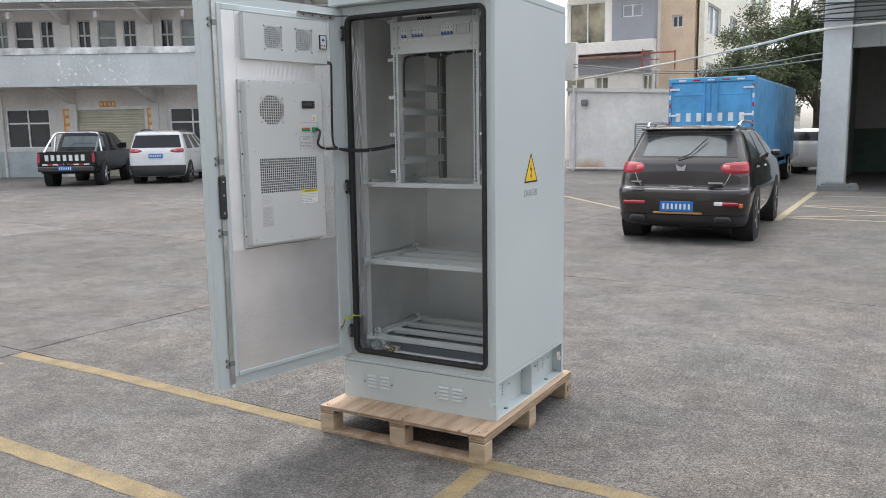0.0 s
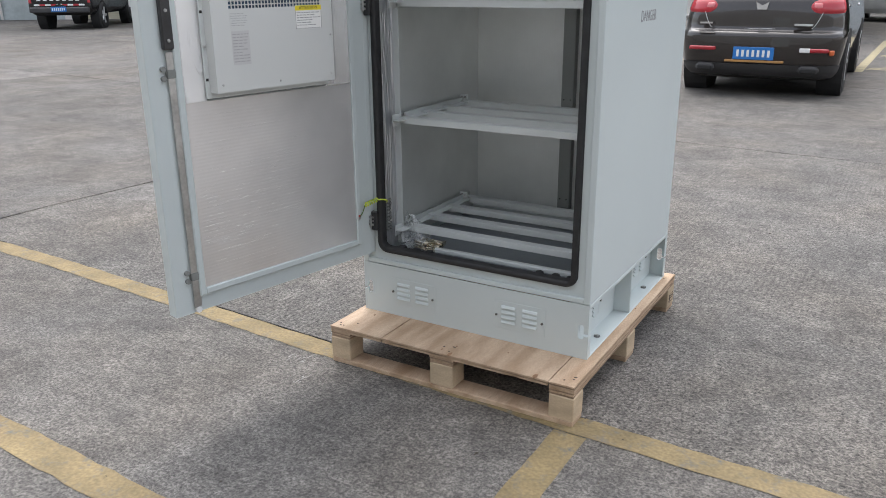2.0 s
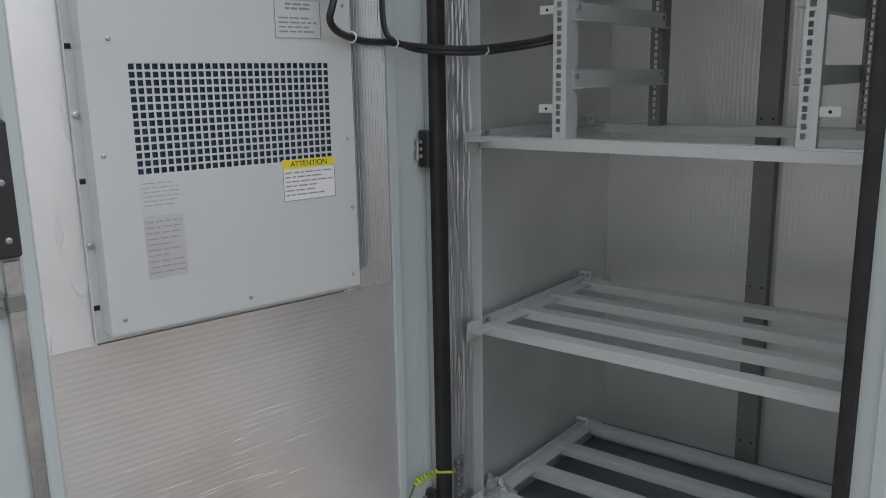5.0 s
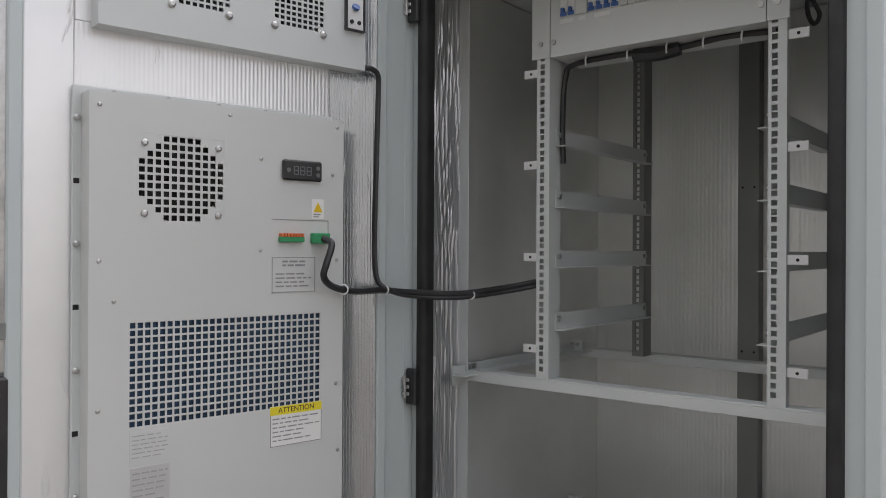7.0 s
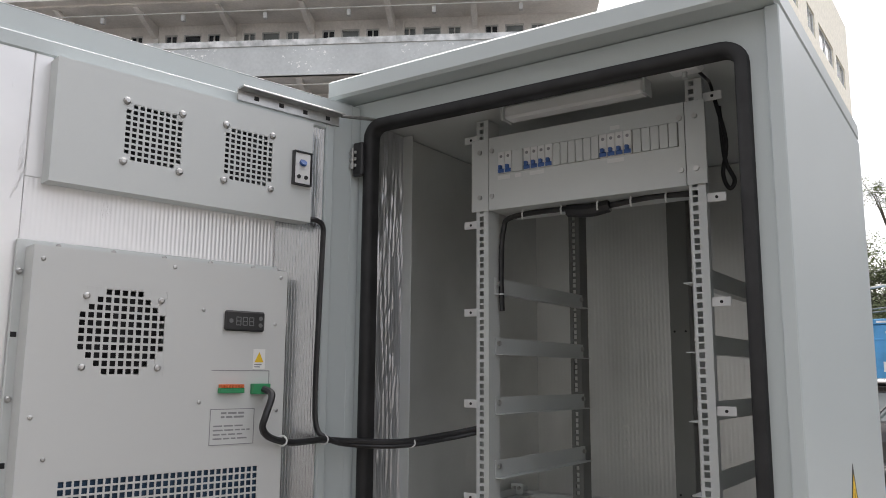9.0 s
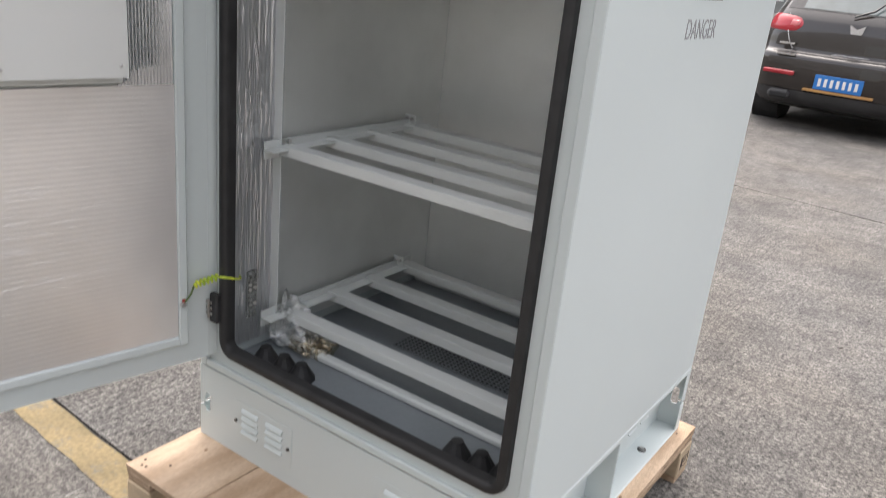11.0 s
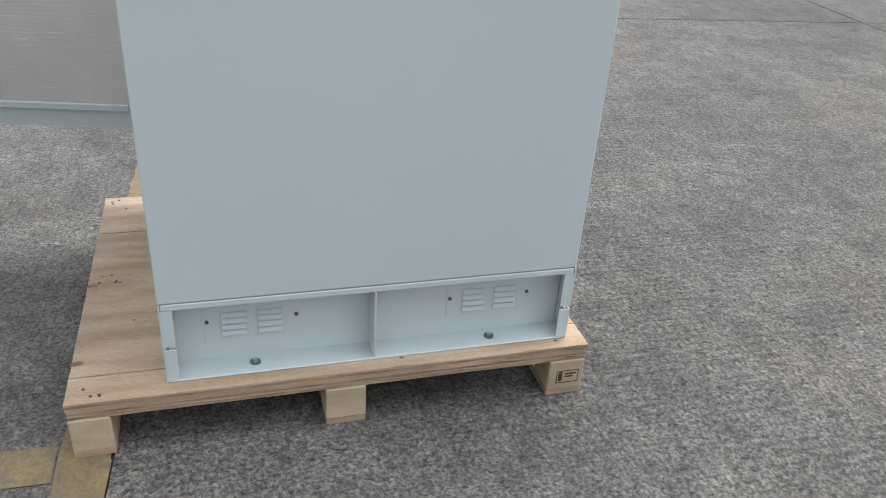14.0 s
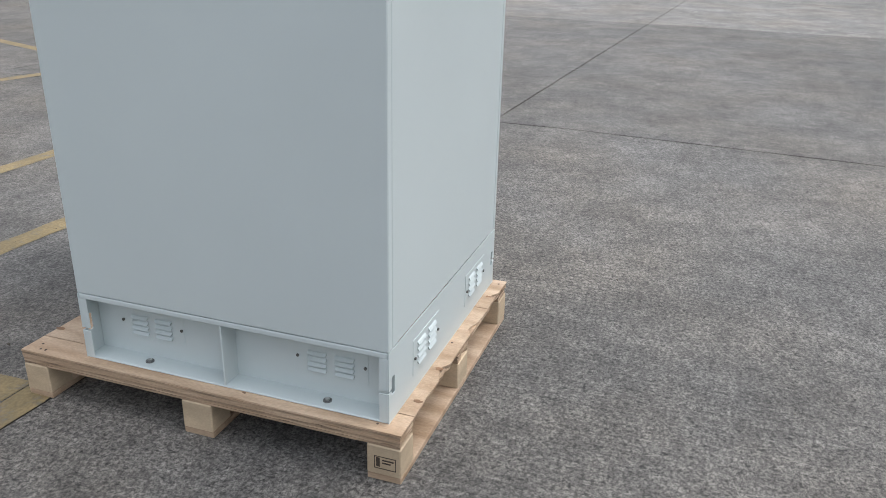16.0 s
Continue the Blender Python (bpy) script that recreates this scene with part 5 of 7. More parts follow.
# perforated strip glimpsed through a cut in the foil
bm = bmesh.new()
box(bm, (-0.4214, -0.338, 0.430), (-0.4150, -0.309, 0.552))
es = cpart("earth_bar", bm, STRAP, "grey earth bar with zinc studs")
rnd = random.Random(5)
for k in range(18):
    bm = bmesh.new()
    z = 0.436 + (k // 2) * 0.0135 + 0.003 * (k % 2)
    yy = -0.331 + 0.015 * (k % 2)
    tube(bm, [(-0.4150, yy + rnd.uniform(-0.002, 0.002), z), (-0.4105, yy + rnd.uniform(-0.002, 0.002), z + 0.001)], 0.0045, 6)
    part("stud", bm, STEEL, es)

# danger sign on the side
X1 = 0.4502
bm = bmesh.new()
prism(bm, [(-0.116, 1.276), (0.056, 1.276), (-0.030, 1.428)], "x", X1, X1 + 0.0006)
sign = cpart("danger_sign", bm, BLACK_INK, "yellow and black triangular high-voltage sign")
bm = bmesh.new()
prism(bm, [(-0.101, 1.285), (0.041, 1.285), (-0.030, 1.410)], "x", X1 + 0.0006, X1 + 0.001)
part("sign_face", bm, YELLOW, sign)
bm = bmesh.new()
prism(bm, [(-0.028, 1.385), (-0.044, 1.338), (-0.031, 1.340), (-0.036, 1.312), (-0.042, 1.314), (-0.030, 1.292), (-0.022, 1.318), (-0.029, 1.315), (-0.017, 1.351), (-0.030, 1.348)],
      "x", X1 + 0.001, X1 + 0.0014)
part("lightning_mark", bm, BLACK_INK, sign)
SIDE = Matrix(((0, 0, 1, 0), (1, 0, 0, 0), (0, 1, 0, 0), (0, 0, 0, 1)))
text_mesh("DANGER", 0.050, "lettering", INK, sign, Matrix.Translation((X1 + 0.0002, -0.033, 1.222)) @ SIDE, 0.162)

# ---- bag of bolts lying on the cabinet floor ----
bag = thing("bag_of_bolts", pose(-0.330, -0.222, 0.339), "clear plastic bag of zinc bolts lying in the cabinet", "bag")
rnd = random.Random(11)
for k in range(40):
    bm = bmesh.new()
    p = Vector((rnd.uniform(0.000, 0.060), rnd.uniform(-0.045, 0.02), 0.006 + rnd.uniform(0, 0.030)))
    an, el = rnd.uniform(-0.5, 0.35), rnd.uniform(-0.15, 0.15)
    d = Vector((math.cos(an) * math.cos(el), math.sin(an) * math.cos(el), math.sin(el)))
    n_ = rnd.uniform(0.045, 0.062)
    tube(bm, [p - d * n_ / 2, p + d * n_ / 2], 0.0044, 8)
    tube(bm, [p + d * n_ / 2, p + d * (n_ / 2 + 0.006)], 0.0078, 6)
    part("bolt", bm, BRASS, bag)
bm = bmesh.new()
bmesh.ops.create_icosphere(bm, subdivisions=5, radius=1)
for v in bm.verts:
    q = v.co.copy()
    f = 1.05 + 0.32 * noise.noise(q * 2.3) - 0.30 * abs(noise.noise(q * 4.1)) + 0.16 * abs(noise.noise(q * 9.7))
    lean = max(0, q.z)
    v.co = Vector((q.x * 0.072 * f * (1 - 0.55 * lean) * 0.80 - 0.036 - 0.025 * lean, q.y * 0.058 * f * (1 - 0.5 * lean) - 0.004, max(0.0008, 0.040 + q.z * (0.085 if q.z > 0 else 0.040) * f)))
part("plastic_bag", bm, BAG, bag, "crumpled clear plastic", smooth=True)

# ---- long factory building with open galleries ----
GLASS = pane("dark_window_glass", (0.03, 0.035, 0.04))
GLASS_L = pane("pale_window_glass", (0.20, 0.22, 0.22), 0.15)
ALU = surf("white_window_frame", (0.78, 0.79, 0.78), 0.5, var=0.05)
OLD_FRAME = surf("greyed_window_frame", (0.52, 0.52, 0.51), 0.6, var=0.1)
SHUTTER = surf("cream_roller_shutter", (0.62, 0.59, 0.46), 0.6, var=0.06, scale=2)
OLD_WHITE = surf("chipped_white_coping", (0.78, 0.78, 0.77), 0.85, var=0.10, scale=2.5, tint=(0.34, 0.35, 0.34))


def peeling(name, base, flake):
    """Old wall paint that has come off in flakes."""
    m = surf(name, base, 0.8, var=0.07, scale=0.5, grain=0.05, bscale=9)
    nt = m.node_tree
    b = nt.nodes["Principled BSDF"]
    N, L = nt.nodes.new, nt.links.new
    co, n1, n2, r1, r2, mu, mx = (N("ShaderNodeTexCoord"), N("ShaderNodeTexNoise"), N("ShaderNodeTexNoise"), N("ShaderNodeMapRange"), N("ShaderNodeMapRange"),
                                  N("ShaderNodeMath"), N("ShaderNodeMix"))
    n1.inputs["Scale"].default_value, n1.inputs["Detail"].default_value = 0.45, 3
    n2.inputs["Scale"].default_value, n2.inputs["Detail"].default_value, n2.inputs["Roughness"].default_value = 5.5, 5, 0.7
    for n in (n1, n2):
        L(co.outputs["Object"], n.inputs["Vector"])
    r1.inputs["From Min"].default_value, r1.inputs["From Max"].default_value = 0.47, 0.53
    r2.inputs["From Min"].default_value, r2.inputs["From Max"].default_value = 0.59, 0.61
    L(n1.outputs["Fac"], r1.inputs["Value"])
    L(n2.outputs["Fac"], r2.inputs["Value"])
    mu.operation = "MULTIPLY"
    L(r1.outputs[0], mu.inputs[0])
    L(r2.outputs[0], mu.inputs[1])
    mx.data_type = "RGBA"
    L(mu.outputs[0], mx.inputs[0])
    L(b.inputs["Base Color"].links[0].from_socket, mx.inputs[6])
    mx.inputs[7].default_value = (*flake, 1)
    L(mx.outputs[2], b.inputs["Base Color"])
    return m


PARAPET = peeling("peeling_blue_grey_paint", (0.58, 0.60, 0.595), (0.84, 0.84, 0.82))
factory = thing("factory_building", FAR @ pose(-0.5 * 24.95, 0.866 * 24.95, 0, 0, 0, 30), "long grey factory block with open galleries and peeling parapets", "building")
U0, U1, WALL, STOREY = -27.5, 2.6, 1.95, 2.95
BAYS = [-16.1 + 3.16 * k for k in range(-3, 6)]


def opening(u0, u1, z0, z1, y, glass, mullions, transom=None, name="window"):
    """A framed window or door set into the wall."""
    bm = bmesh.new()
    f = 0.05
    us = [u0 + f] + [q for m in mullions for q in (m - 0.025, m + 0.025)] + [u1 - f]
    zs = [z0 + f] + ([transom - 0.03, transom + 0.03] if transom else []) + [z1 - f]
    sheet(bm, (u0, u1, z0, z1), [(a, c, d, e) for a, c in zip(us[::2], us[1::2]) for d, e in zip(zs[::2], zs[1::2])], y + 0.03, y + 0.09)
    w = part(name, bm, ALU if z0 < 2 else OLD_FRAME, factory)
    bm = bmesh.new()
    box(bm, (u0 + 0.01, y + 0.092, z0 + 0.01), (u1 - 0.01, y + 0.10, z1 - 0.01))
    part("pane", bm, glass, w)
    return w


for k in range(5):
    z = 3.40 + STOREY * (k - 1) if k else 0.0
    top = 3.40 + STOREY * k
    wins = []
    if k == 0:
        wins = [(-20.4, -18.6, 1.12, 2.62), (-17.1, -15.4, 1.12, 2.62), (-14.45, -11.72, 0.0, 2.56), (-10.75, -9.0, 1.10, 2.60), (-8.0, -5.3, 0.0, 2.56), (-4.4, -2.7, 1.1, 2.6)]
    else:
        for c in BAYS:
            wins += [(c - 0.37, c + 0.35, z + 0.1, z + 2.52), (c - 1.14, c - 0.62, z + 0.75, z + 2.52), (c + 0.6, c + 1.12, z + 0.75, z + 2.52)]
    bm = bmesh.new()
    sheet(bm, (U0, U1, z, top - 0.07), wins, WALL, WALL + 0.2)
    part("wall", bm, PLASTER, factory)
    rr = random.Random(k)
    for u0, u1, z0, z1 in wins:
        if k == 0 and z0 == 0.0:
            bm = bmesh.new()
            box(bm, (u0, WALL + 0.13, 0), (u1, WALL + 0.15, z1))
            sh = part("roller_shutter", bm, SHUTTER, factory, "closed cream roller shutter")
            for i in range(26):
                h = z1 / 26
                bm = bmesh.new()
                box(bm, (u0, WALL + 0.085, i * h), (u1, WALL + 0.13, (i + 1) * h - 0.02), 0.012)
                part("slat", bm, SHUTTER, sh)
            bm = bmesh.new()
            sheet(bm, (u0 - 0.12, u1 + 0.12, 0, z1 + 0.13), [(u0, u1, -1, z1)], WALL - 0.03, WALL)
            part("shutter_frame", bm, ALU, factory)
        elif k == 0:
            opening(u0, u1, z0, z1, WALL, GLASS, [(u0 + u1) / 2], z0 + 0.95)
        elif u1 - u0 > 0.6:
            opening(u0, u1, z0, z1, WALL, GLASS if rr.random() < 0.5 else GLASS_L, [], z0 + 1.75, "door")
        else:
            opening(u0, u1, z0, z1, WALL, GLASS if rr.random() < 0.5 else GLASS_L, [(u0 + u1) / 2], z0 + 1.2)
    bm = bmesh.new()
    box(bm, (U0, 0.0, top - 0.07), (U1, WALL + 0.2, top))
    part("gallery_slab", bm, PLASTER, factory)
    if k < 4:
        bm = bmesh.new()
        box(bm, (U0, -0.02, top - 0.07), (U1, 0.14, top + 1.06), 0.01)
        part("parapet", bm, PARAPET, factory, "blue-grey parapet with flaking paint")
        rr = random.Random(20 + k)
        u = U0
        while u < U1:
            n = min(U1, u + rr.uniform(1.0, 1.8))
            bm = bmesh.new()
            box(bm, (u, -0.06 - rr.uniform(0, 0.01), top + 1.06), (n, 0.18, top + 1.30 + rr.uniform(-0.012, 0.012)), 0.008)
            part("coping", bm, OLD_WHITE, factory, "chipped white coping")
            u = n
    for c in [-17.77 + 3.16 * j for j in range(-2, 6)]:
        bm = bmesh.new()
        prism(bm, [(0.15, top - 0.08), (WALL, top - 0.08), (WALL, top - 0.62), (1.6, top - 0.55), (0.15, top - 0.12)], "x", c + 0.06, c + 0.26)
        part("gallery_beam", bm, PLASTER, factory)
        bm = bmesh.new()
        box(bm, (c + 0.02, WALL - 0.1, z), (c + 0.3, WALL, top - 0.62))
        part("pier", bm, PLASTER, factory)
    if k:
        bm = bmesh.new()
        tube(bm, [(U0, 0.5, z + 2.72), (U1, 0.5, z + 2.72)], 0.025, 6)
        part("conduit", bm, ALU, factory)
    if k in (1, 4):
        for c in BAYS:
            bm = bmesh.new()
            box(bm, (c + 0.16, 0.42, z + 2.38), (c + 0.30, 0.58, z + 2.62), 0.01)
            part("gallery_lamp", bm, OLD_FRAME, factory, "small grey bulkhead lamp")
    if k == 4:
        for u in (-17.2, -13.9, -11.4, -8.35, -3.1, -0.4):
            bm = bmesh.new()
            box(bm, (u - 0.38, WALL - 0.32, z + 0.85), (u + 0.38, WALL - 0.02, z + 1.38), 0.02)
            ac = part("condenser", bm, ALU, factory, "wall-mounted air conditioner condenser")
            bm = bmesh.new()
            tube(bm, [(u - 0.08, WALL - 0.325, z + 1.115), (u - 0.08, WALL - 0.34, z + 1.115)], 0.21, 20)
            part("fan_guard", bm, STRAP, ac)
bm = bmesh.new()
box(bm, (U0 - 0.2, -0.4, 3.4 + STOREY * 4), (U1 + 0.2, 9.0, 3.55 + STOREY * 4 + 0.25))
part("roof", bm, PLASTER, factory)
bm = bmesh.new()
for lo, hi in (((U0, WALL + 0.2, 0), (U0 + 0.2, 8.8, 15.2)), ((U1 - 0.2, WALL + 0.2, 0), (U1, 8.8, 15.2)), ((U0, 8.6, 0), (U1, 8.8, 15.2))):
    box(bm, lo, hi)
part("end_wall", bm, PLASTER, factory)
# painted dado under the ground-floor windows, and downpipes on the piers
DADO = surf("green_grey_dado", (0.47, 0.52, 0.52), 0.8, var=0.1, scale=1.2, grain=0.06, bscale=10)
for a, c in ((U0, -14.9), (-11.4, -8.3), (-5.0, U1)):
    bm = bmesh.new()
    box(bm, (a, WALL - 0.015, 0), (c, WALL, 1.0))
    part("dado", bm, DADO, factory, "faded green-grey painted dado")
for u in (-17.6, -11.28, -4.96):
    bm = bmesh.new()
    tube(bm, [(u + 0.4, WALL - 0.06, 0), (u + 0.4, WALL - 0.06, 15.0)], 0.045, 8)
    part("downpipe", bm, PLASTER, factory)
# shop sign and paper strips by the shutter
RED_PAPER = surf("orange_paper", (0.78, 0.34, 0.12), 0.7, var=0.1, scale=6)
for u0, u1, z0, z1 in ((-13.42, -12.80, 2.66, 2.88), (-14.84, -14.56, 1.40, 2.60), (-11.60, -11.32, 1.40, 2.60)):
    bm = bmesh.new()
    box(bm, (u0, WALL - 0.05, z0), (u1, WALL - 0.032, z1))
    pl = part("paper_strip", bm, RED_PAPER, factory, "faded orange door couplet strip")
    n = 4
    GOLD = surf("gold_print", (0.85, 0.72, 0.42), 0.6, var=0.1)
    for i in range(n):
        bm = bmesh.new()
        if u1 - u0 > z1 - z0:
            a = u0 + (u1 - u0) * (i + 0.2) / n
            box(bm, (a, WALL - 0.056, z0 + 0.05), (a + 0.09, WALL - 0.05, z1 - 0.05))
        else:
            a = z0 + (z1 - z0) * (i + 0.2) / n
            box(bm, (u0 + 0.06, WALL - 0.056, a), (u1 - 0.06, WALL - 0.05, a + 0.18))
        part("print_bar", bm, GOLD, pl)

# ---- vehicles ----
CHROME = surf("chrome", (0.75, 0.76, 0.78), 0.15, 1.0, var=0.03)
# glass base lightened to stand in for the sky it mirrors
CAR_GLASS = surf("sky_lightened_car_glass", (0.10, 0.125, 0.125), 0.04, var=0.1, spec=0.9)
DARK_GLASS = surf("dark_car_glass", (0.012, 0.014, 0.015), 0.08, var=0.1, spec=0.5)
RED_LENS = surf("red_lamp_lens", (0.42, 0.022, 0.034), 0.12, var=0.1, coat=0.6)
PINK_LENS = surf("pale_red_reflector", (0.62, 0.16, 0.17), 0.15, var=0.1, coat=0.5)
PLATE = surf("blue_number_plate", (0.02, 0.17, 0.50), 0.4, var=0.05)
RIM_M = surf("alloy_wheel", (0.72, 0.73, 0.74), 0.35, 0.5, var=0.08)
TRIM = surf("grey_bumper_plastic", (0.05, 0.05, 0.052), 0.55, var=0.1)


def ring(lv, off=0.0):
    """The plan outline of a car at one height: lv = (z, rear y, front y, half width, corner). Starts at the middle of the rear, goes to +x."""
    z, yr, yf, w, r = lv
    w, yr, yf = w + off, yr - off, yf + off
    half = [(0.0, yr), ((w - r) * 0.4, yr + 0.008), ((w - r) * 0.84, yr + 0.03), (w - r, yr + 0.05)]
    for k in range(1, 5):
        t = radians(90 * k / 5)
        half.append((w - r + r * math.sin(t), yr + 0.05 + (r * 0.85) * (1 - math.cos(t))))
    y0, y1 = yr + 0.05 + r * 0.85, yf - r * 1.1
    half += [(w, y0 + (y1 - y0) * k / 12) for k in range(13)]
    for k in range(1, 5):
        t = radians(90 * k / 5)
        half.append((w - r + r * math.cos(t), y1 + r * 1.1 * math.sin(t)))
    half += [((w - r) * 0.8, yf), ((w - r) * 0.4, yf), (0.0, yf)]
    pts = half + [(-x, y) for x, y in half[-2:0:-1]]
    return [Vector((x, y, z)) for x, y in pts]


def level_at(levels, z):
    for a, c in zip(levels, levels[1:]):
        if a[0] <= z <= c[0]:
            t = (z - a[0]) / (c[0] - a[0])
            return tuple(p + (q - p) * t for p, q in zip(a, c))
    return levels[-1]


def refine(levels, n=4):
    """The same body with smooth levels in between."""
    out = []
    L_ = [levels[0]] + levels + [levels[-1]]
    for i in range(1, len(L_) - 2):
        a, b, c, d = L_[i - 1:i + 3]
        for k in range(n):
            t = k / n
            z = b[0] + (c[0] - b[0]) * t
            row = [z]
            for j in range(1, 5):
                m0 = (c[j] - a[j]) / max(1e-6, c[0] - a[0]) * (c[0] - b[0])
                m1 = (d[j] - b[j]) / max(1e-6, d[0] - b[0]) * (c[0] - b[0])
                row.append((2 * t ** 3 - 3 * t * t + 1) * b[j] + (t ** 3 - 2 * t * t + t) * m0 + (3 * t * t - 2 * t ** 3) * c[j] + (t ** 3 - t * t) * m1)
            out.append(tuple(row))
    return out + [levels[-1]]


def shell(name, levels, material, parent, label=""):
    bm = bmesh.new()
    rings = [[bm.verts.new(p) for p in ring(lv)] for lv in levels]
    for q, w in zip(rings, rings[1:]):
        for i in range(len(q)):
            j = (i + 1) % len(q)
            bm.faces.new((q[i], q[j], w[j], w[i]))
    bm.faces.new(rings[0][::-1])
    bm.faces.new(rings[-1])
    return part(name, bm, material, parent, label, smooth=True)


def skin(name, levels, i0, i1, z0, z1, off, material, parent, steps=6, label="", cut=0):
    """A panel laid on the shell: outline points i0..i1 (negative: the other side), heights z0..z1."""
    bm = bmesh.new()
    rows = []
    for s in range(steps + 1):
        lv = level_at(levels, z0 + (z1 - z0) * s / steps)
        o, n = ring(lv, off), ring(lv, -0.004)
        rows.append(([bm.verts.new(o[i]) for i in range(i0, i1 + 1)], [bm.verts.new(n[i]) for i in range(i0, i1 + 1)]))
    for (a, ai), (c, ci) in zip(rows, rows[1:]):
        for k in range(len(a) - 1):
            bm.faces.new((a[k], a[k + 1], c[k + 1], c[k]))
        bm.faces.new((ai[0], a[0], c[0], ci[0]))
        bm.faces.new((a[-1], ai[-1], ci[-1], c[-1]))
    for (a, ai), flip in ((rows[0], 1), (rows[-1], 0)):
        for k in range(len(a) - 1):
            f = (a[k], a[k + 1], ai[k + 1], ai[k])
            bm.faces.new(f[::-1] if flip == 0 else f)
    bmesh.ops.recalc_face_normals(bm, faces=bm.faces[:])
    return part(name, bm, material, parent, label, smooth=True)


def lens(name, levels, i0, i1, zc, h, material, parent, side=1, slope=0.0, inner=0.88, label=""):
    """A domed lamp glass on the shell: outline places i0 (inner end) to i1, rounded at both ends, narrower at the inner one."""
    bm = bmesh.new()
    rows = []
    for k in range(13):
        f = k / 12
        hh = h * (inner + (1 - inner) * f) * max(0.1, 1 - abs(2 * f - 1) ** 6) ** 0.5
        i = i0 + (i1 - i0) * f
        row = []
        for j in range(7):
            q = j / 3 - 1
            p = ring(level_at(levels, zc + slope * f + hh * q), -0.006 + 0.022 * (1 - q ** 4) * min(1, 6 * f + 0.2, 6 * (1 - f) + 0.2))
            a, t = int(i), i - int(i)
            v = p[a].lerp(p[a + 1], t)
            row.append(bm.verts.new((v.x * side, v.y, v.z)))
        rows.append(row)
    for a, c in zip(rows, rows[1:]):
        for j in range(6):
            bm.faces.new((a[j], c[j], c[j + 1], a[j + 1]))
    bmesh.ops.recalc_face_normals(bm, faces=bm.faces[:])
    return part(name, bm, material, parent, label, smooth=True)


def wheel(parent, x, y, r, w, s):
    """A tyre and a five-spoke rim; s: the side it faces."""
    bm = bmesh.new()
    prof = [(0.62 * r, 0.5), (0.90 * r, 0.5), (0.985 * r, 0.36), (r, 0.2), (r, -0.2), (0.985 * r, -0.36), (0.9 * r, -0.5), (0.62 * r, -0.5)]
    n = 28
    rg = [[bm.verts.new((x + w * q, y + rr * math.cos(2 * math.pi * k / n), r + rr * math.sin(2 * math.pi * k / n))) for rr, q in prof] for k in range(n)]
    for k in range(n):
        a, c = rg[k], rg[(k + 1) % n]
        for i in range(len(prof) - 1):
            bm.faces.new((a[i], a[i + 1], c[i + 1], c[i]))
    bmesh.ops.recalc_face_normals(bm, faces=bm.faces[:])
    ob = part("wheel", bm, TYRE, parent, smooth=True)
    bm = bmesh.new()
    xo = x + s * w * 0.42
    tube(bm, [(xo - s * 0.10, y, r), (xo - s * 0.09, y, r)], 0.63 * r, 24)
    tube(bm, [(xo - s * 0.06, y, r), (xo, y, r)], 0.12 * r, 12)
    for k in range(5):
        t = 2 * math.pi * k / 5
        d = Vector((0, math.cos(t), math.sin(t)))
        c = Vector((xo - s * 0.02, y, r))
        tube(bm, [c, c + d * 0.62 * r], [0.09 * r, 0.11 * r], 6)
    part("rim", bm, RIM_M, ob)
    return ob


def arch(parent, x, y, r, s):
    bm = bmesh.new()
    tube(bm, [(x - s * 0.25, y, r * 0.93), (x + s * 0.016, y, r * 0.93)], r * 1.16, 28)
    part("wheel_arch", bm, HOLE, parent)


def plate(parent, y, z, cx=0.0, w=0.44, h=0.14):
    bm = bmesh.new()
    box(bm, (cx - w / 2, y - 0.012, z - h / 2), (cx + w / 2, y, z + h / 2), 0.004)
    p = part("number_plate", bm, PLATE, parent, "blue plate with plain white bars")
    for k in range(7):
        a = cx - w / 2 + 0.025 + k * (w - 0.05) / 7
        bm = bmesh.new()
        box(bm, (a + 0.012, y - 0.0145, z - h * 0.27), (a + (w - 0.05) / 7 - 0.016, y - 0.012, z + h * 0.27))
        part("plate_bar", bm, WHITE_PL, p)


